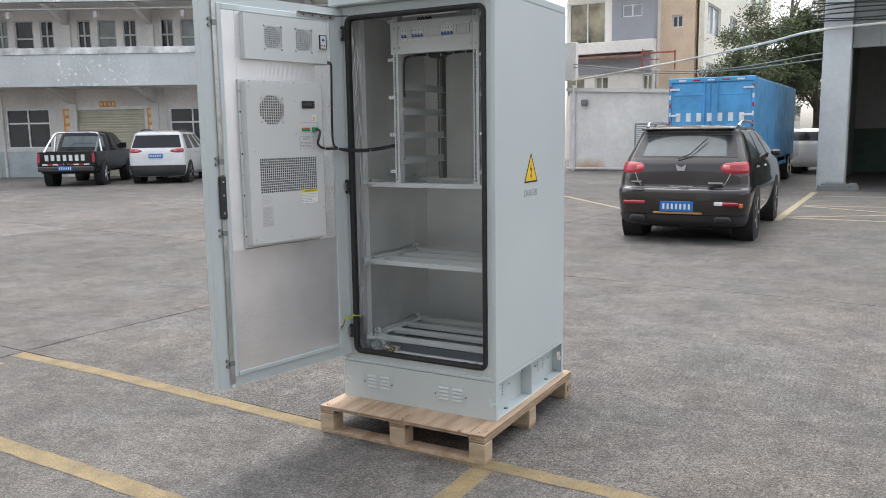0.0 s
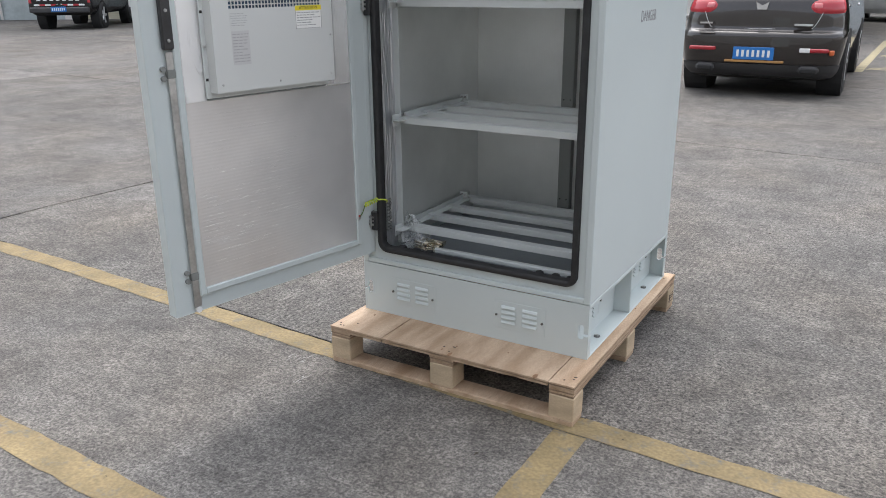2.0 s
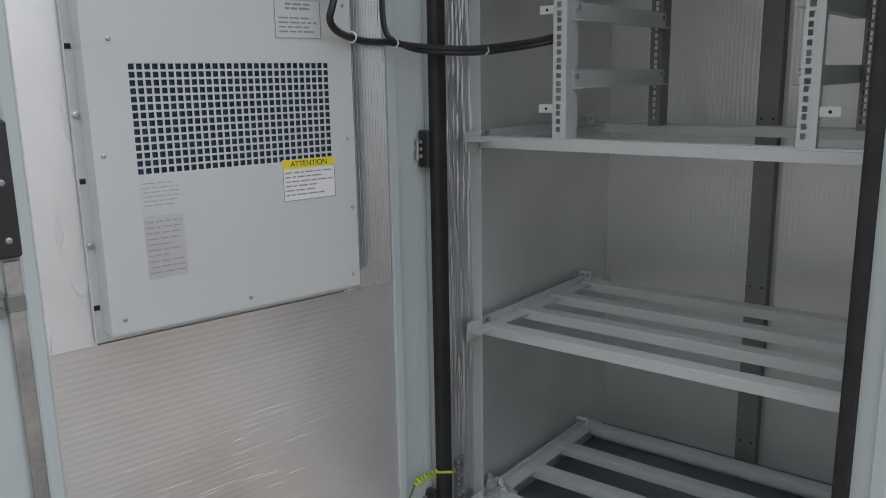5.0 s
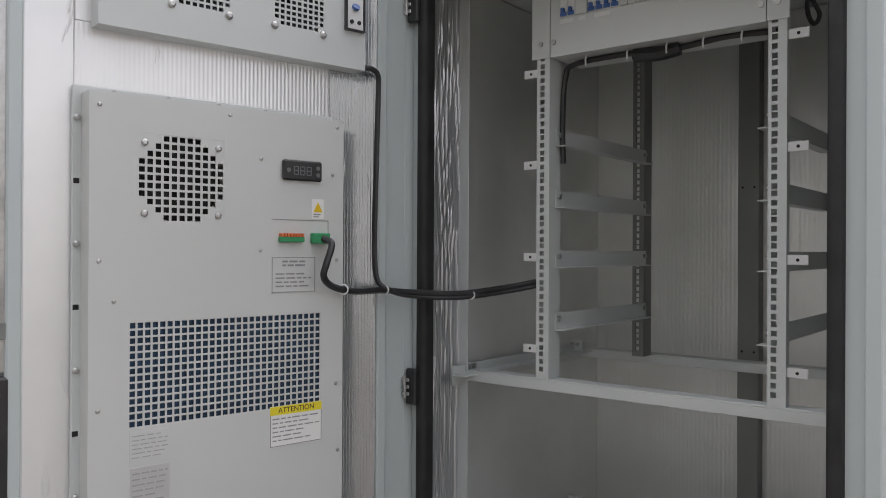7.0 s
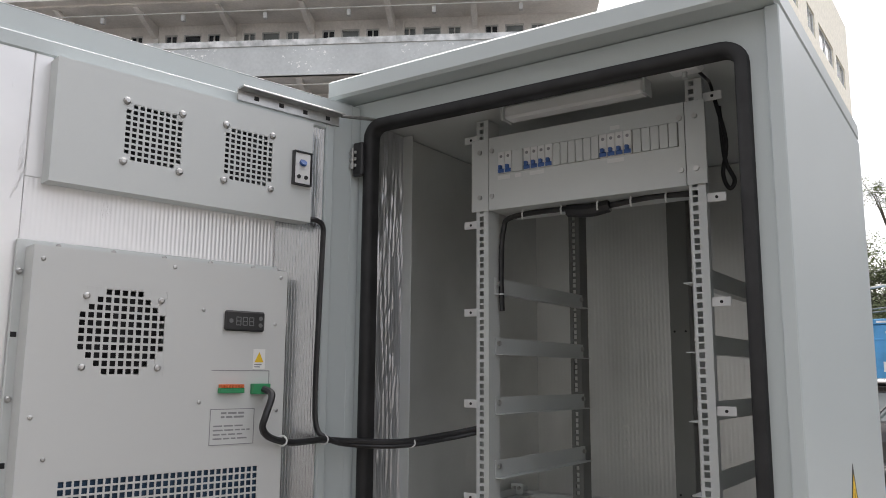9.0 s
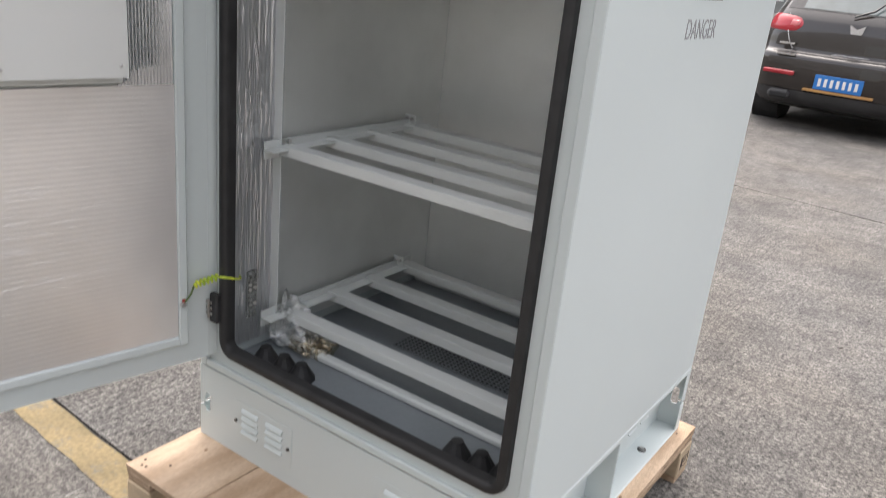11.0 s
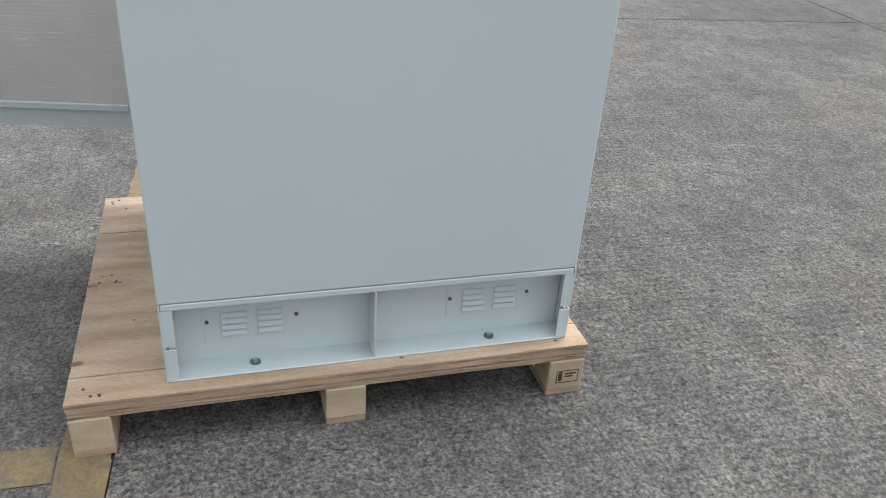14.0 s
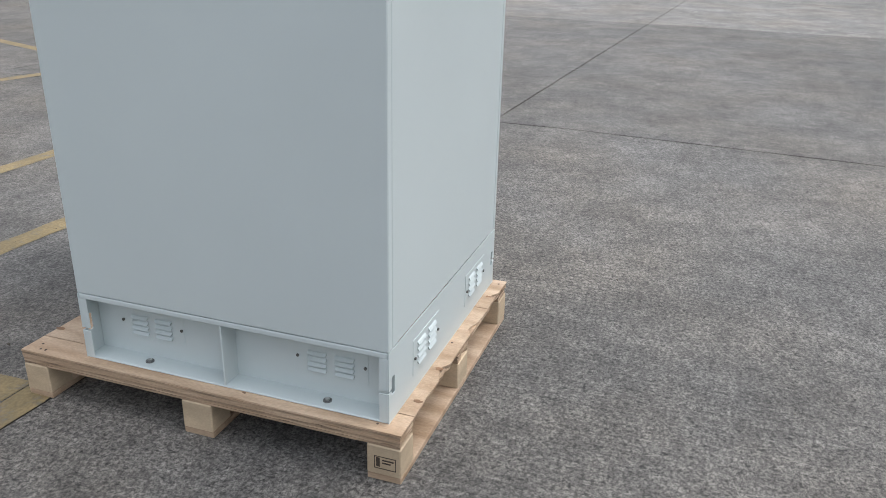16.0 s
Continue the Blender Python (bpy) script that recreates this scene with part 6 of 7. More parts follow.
def suv(name, m, levels, paint, label, wheels, belt, roof, lamp, window_rear, wr=0.36, glass=None, span=4, rail=None):
    car = thing(name, m, label, "car", "parked vehicles")
    n = len(ring(levels[0]))
    shell("body", levels, paint, car)
    half = max(lv[3] for lv in levels)
    glass = glass or CAR_GLASS
    # glass: rear, sides
    skin("window_seal", levels, -5, 5, window_rear[0] - 0.015, window_rear[1] + 0.012, 0.003, BLACK_PL, car)
    skin("rear_window", levels, -span, span, *window_rear, 0.006, glass, car)
    for s in (1, -1):
        for a, c in ((9, 12), (13, 16), (17, 19)):
            i0, i1 = (a, c) if s > 0 else (n - c, n - a)
            skin("side_window", levels, i0, i1, belt + 0.02, roof - 0.10, 0.005, glass, car)
    skin("windscreen", levels, 26, 28, belt + 0.05, roof - 0.06, 0.005, glass, car)
    for s in (1, -1):
        i_in, i_out, zc, h, slope = lamp
        lp = lens("tail_lamp", levels, i_in, i_out, zc, h, RED_LENS, car, s, slope, label="red wraparound tail lamp")
        lens("lamp_insert", levels, i_in + 0.35, i_in + 1.4, zc + 0.12 * h + slope * 0.2, h * 0.45, PINK_LENS, lp, s, 0.0, 0.9).location.y = -0.004
        for y in wheels:
            arch(car, s * (half - 0.012), y, wr, s)
            wheel(car, s * (half - 0.10), y, wr, 0.22, s)
        bm = bmesh.new()
        tube(bm, curve([(s * (half - 0.27), 0.75, roof - 0.015), (s * (half - 0.25), 1.0, roof + 0.045), (s * (half - 0.25), 1.9, roof + 0.05), (s * (half - 0.27), 2.3, roof - 0.005)]), 0.022, 8)
        part("roof_rail", bm, rail or CHROME, car, smooth=True)
        bm = bmesh.new()
        box(bm, (s * (half + 0.02) - 0.075, 2.97, belt - 0.01), (s * (half + 0.02) + 0.075, 3.05, belt + 0.09), 0.03)
        part("wing_mirror", bm, paint, car)
        bm = bmesh.new()
        box(bm, (s * (half + 0.012) - 0.012, 1.55, belt - 0.12), (s * (half + 0.012) + 0.012, 1.75, belt - 0.09), 0.006)
        part("door_handle", bm, CHROME, car)
    return car, n


BROWN_LV = refine([(0.20, 0.20, 4.25, 0.76, 0.20), (0.30, 0.06, 4.40, 0.83, 0.24), (0.46, 0.0, 4.48, 0.865, 0.26), (0.66, -0.005, 4.48, 0.885, 0.26), (0.72, 0.015, 4.46, 0.885, 0.26),
                   (0.76, 0.07, 4.44, 0.88, 0.28), (0.90, 0.085, 4.30, 0.865, 0.28), (1.04, 0.12, 4.0, 0.835, 0.28), (1.12, 0.17, 3.70, 0.81, 0.26), (1.30, 0.33, 3.15, 0.745, 0.22),
                   (1.44, 0.44, 2.75, 0.69, 0.20), (1.51, 0.43, 2.50, 0.645, 0.20), (1.555, 0.52, 2.25, 0.58, 0.20), (1.58, 0.75, 2.0, 0.42, 0.18)])
brown, _n = suv("brown_hatchback", FAR @ pose(-0.585, 7.02, 0, 0, 0, 2.4), BROWN_LV, CAR_BROWN, "dark brown five-door car with red tail lamps, parked", (0.86, 3.50), 1.10, 1.57,
                (2.25, 7.7, 1.005, 0.092, 0.015), (1.165, 1.43), span=3)
# seam of the tailgate, the highlight on its lip painted as a pale alloy line
bm = bmesh.new()
seam = []
for u, z in ((-0.66, 1.10), (-0.63, 0.95), (-0.56, 0.80), (-0.48, 0.775), (0.0, 0.768), (0.48, 0.775), (0.56, 0.80), (0.63, 0.95), (0.66, 1.10)):
    lv = level_at(BROWN_LV, z)
    rg = ring(lv, 0.001)
    near = sorted((p for p in rg if p.y < 1.0), key=lambda p: abs(p.x - u))[:2]
    seam.append((u, sum(p.y for p in near) / 2 - 0.002, z))
tube(bm, curve(seam, 5), 0.0035, 5)
part("tailgate_seam_highlight", bm, RIM_M, brown)
plate(brown, 0.0, 0.50, -0.03)
bm = bmesh.new()
box(bm, (-0.34, -0.012, 0.40), (0.30, 0.02, 0.425), 0.004)
part("step_trim", bm, surf("amber_trim", (0.45, 0.24, 0.08), 0.4, var=0.1), brown, "tan trim strip under the plate")
for s in (-1, 1):
    bm = bmesh.new()
    box(bm, (s * 0.60 - 0.15, -0.002, 0.525), (s * 0.60 + 0.15, 0.06, 0.568), 0.01)
    part("reflector", bm, RED_LENS, brown)
    bm = bmesh.new()
    box(bm, (s * 0.56 - 0.105, -0.005, 0.285), (s * 0.56 + 0.105, 0.16, 0.375), 0.03)
    ex = part("exhaust", bm, TRIM, brown, "oval exhaust surround")
    bm = bmesh.new()
    box(bm, (s * 0.56 - 0.085, -0.008, 0.297), (s * 0.56 + 0.085, 0.02, 0.355), 0.02)
    part("exhaust_bore", bm, HOLE, ex)
bm = bmesh.new()
box(bm, (0.45, -0.006, 0.523), (0.56, 0.05, 0.57), 0.006)
part("reversing_lamp", bm, WHITE_PL, brown)
bm = bmesh.new()
box(bm, (0.75, 0.045, 0.495), (0.80, 0.12, 0.55), 0.01)
part("orange_sticker", bm, ORANGE, brown)
bm = bmesh.new()
prism(bm, [(-0.07, 1.06), (-0.05, 0.975), (0.05, 0.975), (0.07, 1.06), (0.0, 1.02)], "y", 0.08, 0.12)
part("badge", bm, CHROME, brown, "plain chrome badge")
for x0, x1, z0, z1 in ((-0.66, -0.52, 0.815, 0.835), (-0.66, -0.48, 0.715, 0.73), (0.36, 0.55, 0.805, 0.828)):
    bm = bmesh.new()
    box(bm, (x0, 0.058 if z0 > 0.75 else 0.005, z0), (x1, 0.095, z1))
    part("badge_bar", bm, CHROME, brown)
bm = bmesh.new()
tube(bm, [(-0.06, 0.15, 1.13), (0.10, 0.19, 1.20), (0.28, 0.36, 1.40)], 0.010, 6)
part("rear_wiper", bm, BLACK_PL, brown)
bm = bmesh.new()
box(bm, (-0.62, 0.40, 1.515), (0.62, 0.62, 1.545), 0.012)
part("spoiler", bm, CAR_BROWN, brown)
skin("bumper_lower", BROWN_LV, -8, 8, 0.23, 0.38, 0.010, TRIM, brown)

WHITE_LV = refine([(0.24, 0.14, 4.35, 0.76, 0.18), (0.36, 0.02, 4.5, 0.84, 0.20), (0.60, 0.0, 4.58, 0.88, 0.20), (0.95, 0.03, 4.45, 0.88, 0.20), (1.08, 0.06, 3.9, 0.87, 0.20),
            (1.50, 0.26, 2.75, 0.76, 0.18), (1.64, 0.32, 2.45, 0.69, 0.18), (1.70, 0.6, 2.2, 0.5, 0.18)])
white, _n = suv("white_suv", pose(-18.47, 14.06, 0, 0, 0, 34), WHITE_LV, CAR_WHITE, "white sport utility car parked by the factory", (0.85, 3.50), 1.10, 1.68,
                (1.5, 6.5, 1.055, 0.082, 0.02), (1.17, 1.54), glass=DARK_GLASS, span=5, rail=TRIM)
plate(white, 0.0, 0.90)
skin("bumper_lower", WHITE_LV, -8, 8, 0.25, 0.60, 0.012, TRIM, white)

# pickup: tub, cab, roll bar
PK = refine([(0.42, 0.10, 4.9, 0.80, 0.12), (0.55, 0.0, 5.1, 0.90, 0.12), (0.85, 0.0, 5.1, 0.92, 0.12), (1.12, 0.02, 5.0, 0.91, 0.12)])
CABL = refine([(1.10, 1.75, 4.1, 0.90, 0.14), (1.22, 1.78, 3.9, 0.88, 0.16), (1.62, 1.92, 3.25, 0.77, 0.16), (1.74, 2.0, 2.95, 0.70, 0.16), (1.78, 2.2, 2.8, 0.55, 0.16)])
pickup = thing("black_pickup", pose(-20.22, 12.10, 0, 0, 0, 36) @ Matrix.Scale(0.96, 4), "black pickup truck with a silver roll bar, parked", "pickup", "parked vehicles")
shell("body", PK, CAR_BLACK, pickup)
shell("cab", CABL, CAR_BLACK, pickup)
npk = len(ring(PK[0]))
for s in (1, -1):
    for a, c in ((9, 13), (14, 18)):
        i0, i1 = (a, c) if s > 0 else (npk - c, npk - a)
        skin("side_window", CABL, i0, i1, 1.25, 1.62, 0.006, DARK_GLASS, pickup)
    i0, i1 = (3, 5) if s > 0 else (npk - 5, npk - 3)
    skin("tail_lamp", PK, i0, i1, 0.78, 1.08, 0.012, RED_LENS, pickup)
    for y in (1.05, 4.05):
        arch(pickup, s * 0.905, y, 0.39, s)
        wheel(pickup, s * 0.83, y, 0.39, 0.25, s)
    bm = bmesh.new()
    tube(bm, curve([(s * 0.80, 0.45, 1.10), (s * 0.76, 0.95, 1.45), (s * 0.68, 1.30, 1.70), (s * 0.40, 1.36, 1.74)]), 0.036, 8)
    tube(bm, [(s * 0.76, 1.3, 1.10), (s * 0.68, 1.34, 1.70)], 0.036, 8)
    part("roll_bar", bm, CHROME, pickup, "silver sport roll bar")
    bm = bmesh.new()
    box(bm, (s * 0.93 - 0.09, 3.35, 1.2), (s * 0.93 + 0.09, 3.45, 1.38), 0.02)
    part("wing_mirror", bm, CAR_BLACK, pickup)
bm = bmesh.new()
tube(bm, [(-0.42, 1.36, 1.74), (0.42, 1.36, 1.74)], 0.036, 8)
part("roll_bar", bm, CHROME, pickup)
skin("rear_window", CABL, -3, 3, 1.26, 1.62, 0.006, CAR_GLASS, pickup)
bm = bmesh.new()
box(bm, (-0.60, 0.12, 1.10), (0.60, 1.6, 1.13))
part("tub_floor", bm, HOLE, pickup)
for k in range(7):
    bm = bmesh.new()
    x = -0.63 + k * 0.185
    box(bm, (x, -0.008, 0.84), (x + 0.105, 0.03, 1.03))
    part("tailgate_bar", bm, WHITE_PL, pickup)
for k in range(9):
    bm = bmesh.new()
    x = -0.72 + k * 0.16
    box(bm, (x, -0.006, 0.70), (x + 0.158, 0.03, 0.745))
    part("reflector", bm, RED_LENS if k % 2 else WHITE_PL, pickup)
bm = bmesh.new()
box(bm, (-0.85, -0.10, 0.50), (0.85, 0.06, 0.66), 0.03)
part("rear_bumper", bm, TRIM, pickup)
plate(pickup, -0.10, 0.60)

# box lorry
lorry = thing("blue_box_lorry", FAR @ pose(-1.95, 15.3, 0), "blue box lorry with double rear doors, parked", "truck", "parked vehicles")
bm = bmesh.new()
box(bm, (-0.95, 0.03, 0.76), (0.95, 7.2, 2.66), 0.02)
part("cargo_box", bm, TRUCK_BLUE, lorry)
for s in (-1, 1):
    bm = bmesh.new()
    box(bm, (min(0.012 * s, 0.88 * s), 0.0, 0.84), (max(0.012 * s, 0.88 * s), 0.03, 2.56), 0.008)
    dr = part("rear_door", bm, TRUCK_BLUE, lorry)
    for q in (1.30, 2.28):
        bm = bmesh.new()
        lo, hi = sorted((s * 0.06, s * 0.84))
        box(bm, (lo, -0.012, q), (hi, 0.0, q + 0.035), 0.004)
        part("door_rib", bm, TRUCK_BLUE, dr)
    bm = bmesh.new()
    tube(bm, [(s * 0.14, -0.03, 0.8), (s * 0.14, -0.03, 2.6)], 0.018, 8)
    part("lock_bar", bm, TRUCK_BLUE, dr)
    for q in (1.2, 1.8, 2.4):
        bm = bmesh.new()
        lo, hi = sorted((s * 0.70, s * 0.93))
        box(bm, (lo, -0.022, q), (hi, 0.0, q + 0.05), 0.006)
        part("door_hinge", bm, RIM_M, dr)
    bm = bmesh.new()
    lo, hi = sorted((s * 0.885, s * 0.955))
    box(bm, (lo, -0.01, 0.76), (hi, 0.035, 2.66), 0.006)
    post = part("corner_post", bm, TRUCK_BLUE, lorry)
    for q in range(8):
        bm = bmesh.new()
        box(bm, (lo + 0.015, -0.014, 1.0 + q * 0.2), (hi - 0.015, -0.01, 1.1 + q * 0.2))
        part("reflector", bm, RED_LENS if q % 2 else WHITE_PL, post)
    for q in range(12):
        bm = bmesh.new()
        box(bm, (s * 0.948 - 0.007, 0.3 + q * 0.58, 0.80), (s * 0.948 + 0.007, 0.345 + q * 0.58, 2.62), 0.003)
        part("side_rib", bm, TRUCK_BLUE, lorry)
    for y in (0.9, 1.95, 6.6):
        wheel(lorry, s * 0.78, y, 0.42, 0.28, s)
for k in range(7):
    bm = bmesh.new()
    x = -0.80 + k * 0.235
    box(bm, (x + 0.02, -0.004, 1.69), (x + 0.125, 0.0, 1.88))
    part("white_bar", bm, WHITE_PL, lorry)
bm = bmesh.new()
for lo, hi in (((-0.45, 0.0, 0.55), (-0.33, 8.8, 0.95)), ((0.33, 0.0, 0.55), (0.45, 8.8, 0.95)), ((-0.9, 0.1, 0.40), (0.9, 0.18, 0.56)), ((-0.45, 0.5, 0.35), (0.45, 7.0, 0.55))):
    box(bm, lo, hi, 0.01)
part("chassis", bm, TRIM, lorry)
bm = bmesh.new()
box(bm, (-0.955, -0.02, 2.57), (0.955, 0.05, 2.68), 0.012)
hd = part("door_header", bm, TRUCK_BLUE, lorry)
for k in range(5):
    bm = bmesh.new()
    box(bm, (-0.72 + k * 0.32, -0.026, 2.605), (-0.56 + k * 0.32, -0.02, 2.64))
    part("reflector", bm, RED_LENS if k % 2 else WHITE_PL, hd)
for s in (-1, 1):
    bm = bmesh.new()
    for z in (0.52, 0.72):
        box(bm, (s * 0.9 - 0.02, 2.6, z), (s * 0.9 + 0.02, 5.9, z + 0.09), 0.006)
    for y in (2.7, 4.2, 5.8):
        box(bm, (s * 0.9 - 0.015, y, 0.50), (s * 0.9 + 0.015, y + 0.06, 0.96))
    part("side_guard", bm, TRUCK_BLUE, lorry)
bm = bmesh.new()
box(bm, (-0.92, 7.35, 0.5), (0.92, 9.0, 2.3), 0.12)
part("cab", bm, CAR_WHITE, lorry)

VAN_LV = refine([(0.24, 0.1, 3.5, 0.58, 0.14), (0.40, 0.0, 3.6, 0.63, 0.14), (0.95, 0.03, 3.55, 0.64, 0.14), (1.05, 0.06, 3.2, 0.63, 0.14), (1.38, 0.2, 2.6, 0.54, 0.14), (1.48, 0.35, 2.4, 0.46, 0.14)])
van, _n = suv("white_minivan", FAR @ pose(-0.68, 24.6, 0), VAN_LV, CAR_WHITE, "small white van parked behind the lorry", (0.7, 2.8), 1.06, 1.46, (2.2, 5.5, 0.97, 0.07, 0.0), (1.10, 1.36), 0.29, DARK_GLASS)

# ---- far side: shed, gate building, distant blocks, tree, wires ----
SHED = surf("white_limewash", (0.86, 0.835, 0.78), 0.85, var=0.08, scale=0.6, grain=0.05, bscale=8)
_nt = SHED.node_tree                     # rust washed down the foot of the wall
_n, _l = _nt.nodes.new, _nt.links.new
_b = _nt.nodes["Principled BSDF"]
_co, _mp, _ds, _ns, _ad, _mr, _mx = (_n("ShaderNodeTexCoord"), _n("ShaderNodeMapping"), _n("ShaderNodeVectorMath"), _n("ShaderNodeTexNoise"), _n("ShaderNodeMath"),
                                     _n("ShaderNodeMapRange"), _n("ShaderNodeMix"))
_mp.inputs["Location"].default_value, _mp.inputs["Scale"].default_value = (8.45 / 0.75, -25.3 * 0.01, -0.10 / 0.38), (1 / 0.75, 0.01, 1 / 0.38)
_ds.operation = "LENGTH"
_ns.inputs["Scale"].default_value, _ns.inputs["Detail"].default_value = 2.6, 6
_l(_co.outputs["Object"], _mp.inputs["Vector"])
_l(_co.outputs["Object"], _ns.inputs["Vector"])
_l(_mp.outputs[0], _ds.inputs[0])
_l(_ds.outputs["Value"], _ad.inputs[0])
_l(_ns.outputs["Fac"], _ad.inputs[1])
for _k, _v in (("From Min", 0.85), ("From Max", 1.6), ("To Min", 0.75), ("To Max", 0.0)):
    _mr.inputs[_k].default_value = _v
_l(_ad.outputs[0], _mr.inputs["Value"])
_mx.data_type = "RGBA"
_l(_mr.outputs[0], _mx.inputs[0])
_l(_b.inputs["Base Color"].links[0].from_socket, _mx.inputs[6])
_mx.inputs[7].default_value = (0.50, 0.27, 0.09, 1)
_l(_mx.outputs[2], _b.inputs["Base Color"])
PIPE = surf("grey_cream_pipe", (0.60, 0.58, 0.53), 0.6, var=0.12, scale=0.8)
shed = thing("white_shed", FAR, "low whitewashed outbuilding with a barred window", "shed")
bm = bmesh.new()
prism(bm, [(-9.25, 0), (-2.0, 0), (-2.0, 2.62), (-9.25, 2.98)], "y", 25.3, 30.5)
part("wall", bm, SHED, shed)
bm = bmesh.new()
prism(bm, [(-9.35, 2.985), (-1.9, 2.625), (-1.9, 2.76), (-9.35, 3.12)], "y", 25.15, 30.6)
part("roof_edge", bm, PLASTER, shed)
bm = bmesh.new()
box(bm, (-6.70, 25.22, 0.62), (-5.90, 25.29, 1.74), 0.01)
w = part("window", bm, STRAP, shed, "grey louvred window")
for k in range(10):
    bm = bmesh.new()
    box(bm, (-6.63, 25.19, 0.98 + k * 0.072), (-5.97, 25.22, 1.03 + k * 0.072), 0.004)
    part("slat", bm, ALU, w)
bm = bmesh.new()
tube(bm, [(-9.05, 25.2, 0), (-9.05, 25.2, 3.2)], 0.06, 8)
part("drain_pipe", bm, ALU, shed)
bm = bmesh.new()
box(bm, (-9.30, 24.85, 3.36), (-8.86, 25.15, 4.75), 0.02)
part("meter_box", bm, PLASTER, shed, "grey box on the drain pipe")
bm = bmesh.new()
box(bm, (-8.72, 25.05, 2.42), (-8.50, 25.28, 2.66), 0.04)
part("wall_lamp", bm, STRAP, shed)
bm = bmesh.new()
tube(bm, [(-9.3, 25.25, 0.08), (-2.0, 25.25, 0.06)], 0.05, 6)
part("base_pipe", bm, PLASTER, shed)

PILLAR = surf("pale_grey_render", (0.60, 0.62, 0.61), 0.85, var=0.07, scale=0.8, grain=0.05, bscale=9)
GATE_IN = surf("dark_green_dado", (0.05, 0.085, 0.065), 0.7, var=0.1)
gate = thing("gate_building", FAR, "grey workshop with a tall dark gateway", "building")
bm = bmesh.new()
box(bm, (0.08, 18.0, 0), (0.70, 18.7, 4.6), 0.02)
part("pillar", bm, PILLAR, gate, "pale grey concrete gate pillar")
bm = bmesh.new()
box(bm, (0.08, 18.02, 4.6), (16, 18.7, 9.5))
part("lintel", bm, PLASTER, gate)
for lo, hi, mt in (((0.4, 26.5, 0), (16, 26.8, 1.45), GATE_IN), ((0.4, 26.5, 1.45), (16, 26.8, 9.5), STRAP), ((0.1, 18.7, 0), (0.4, 26.8, 9.5), STRAP), ((15.7, 18.7, 0), (16, 26.5, 9.5), STRAP)):
    bm = bmesh.new()
    box(bm, lo, hi)
    part("inner_wall", bm, mt, gate)
bm = bmesh.new()
box(bm, (0.08, 18.7, 9.5), (16, 26.8, 9.8))
part("roof", bm, PLASTER, gate)
for k in range(26):
    x = 0.72 + k * 0.58
    bm = bmesh.new()
    box(bm, (x, 18.25, 3.4), (x + 0.575, 18.33, 4.6))
    part("shutter_panel", bm, STRAP, gate)
rnd = random.Random(8)
for j in range(7):
    bm = bmesh.new()
    pts = [(x, 17.9 - 0.05 * rnd.random(), 3.95 + 0.09 * j + 0.10 * rnd.random()) for x in (-0.2, 0.6, 1.6, 2.8, 4.5, 7)]
    tube(bm, curve(pts, 4), 0.018, 5)
    part("cable", bm, BLACK_PL, gate)
bm = bmesh.new()
for k in range(26):
    box(bm, (0.15 + rnd.random() * 0.75, 17.35 + 0.5 * rnd.random(), 0.0), (0.3 + rnd.random() * 0.75, 17.9, 0.05 + 0.13 * rnd.random()))
heap = part("scrap_heap", bm, STRAP)
heap.matrix_world = FAR
tagged(heap, "small heap of scrap at the pillar foot", "scrap", kind="stuff")

wire_no = 0
for pts, r in (([(-9.0, 24.9, 3.35), (-4.5, 21.6, 3.55), (-1.5, 19.2, 3.72), (0.2, 17.9, 3.85), (4, 17.8, 3.92), (9, 17.8, 3.95)], 0.031),
               ([(-9.0, 24.9, 3.95), (-5.0, 22.0, 3.35), (-2.5, 20.0, 3.18), (0.1, 17.95, 3.3)], 0.014), ([(-9.0, 24.9, 3.85), (-5.0, 22.0, 3.28), (-2.5, 20.0, 3.12), (0.1, 17.95, 3.15)], 0.014)):
    bm = bmesh.new()
    tube(bm, curve(pts, 6), r, 6)
    line = part("overhead_pipe" if r > 0.03 else "overhead_wire", bm, PIPE if r > 0.03 else STRAP)
    line.matrix_world = FAR
    tagged(line, "pale line strung overhead across the yard", "wire")

# distant blocks
# tan base raised and warmed to paint sunlight on the tower
TAN = surf("sunlit_tan_tile_facade", (0.80, 0.62, 0.45), 0.7, var=0.08, scale=1.0, grain=0.08, bscale=14)
GREY_B = surf("grey_render", (0.34, 0.35, 0.38), 0.8, var=0.06, scale=0.6)
far1 = thing("grey_apartment_block", FAR @ pose(-13.6, 36.0, 0), "grey and white apartment block with balconies", "building")


def block(th, lo, hi, mat, wins, name="wall", glass=None):
    """A front wall with real openings and panes behind; the rest of the block is solid."""
    bm = bmesh.new()
    sheet(bm, (lo[0], hi[0], lo[2], hi[2]), wins, lo[1], lo[1] + 0.25)
    part(name, bm, mat, th)
    bm = bmesh.new()
    box(bm, (lo[0] + 0.002, lo[1] + 0.5, lo[2]), (hi[0] - 0.002, hi[1], hi[2]))
    part("core", bm, mat, th)
    for w in wins:
        bm = bmesh.new()
        mid = (w[0] + w[1]) / 2
        sheet(bm, w, [(w[0] + 0.06, mid - 0.03, w[2] + 0.06, w[3] - 0.06), (mid + 0.03, w[1] - 0.06, w[2] + 0.06, w[3] - 0.06)], lo[1] + 0.08, lo[1] + 0.14)
        f = part("window", bm, ALU, th)
        bm = bmesh.new()
        box(bm, (w[0], lo[1] + 0.15, w[2]), (w[1], lo[1] + 0.16, w[3]))
        part("pane", bm, glass or GLASS, f)


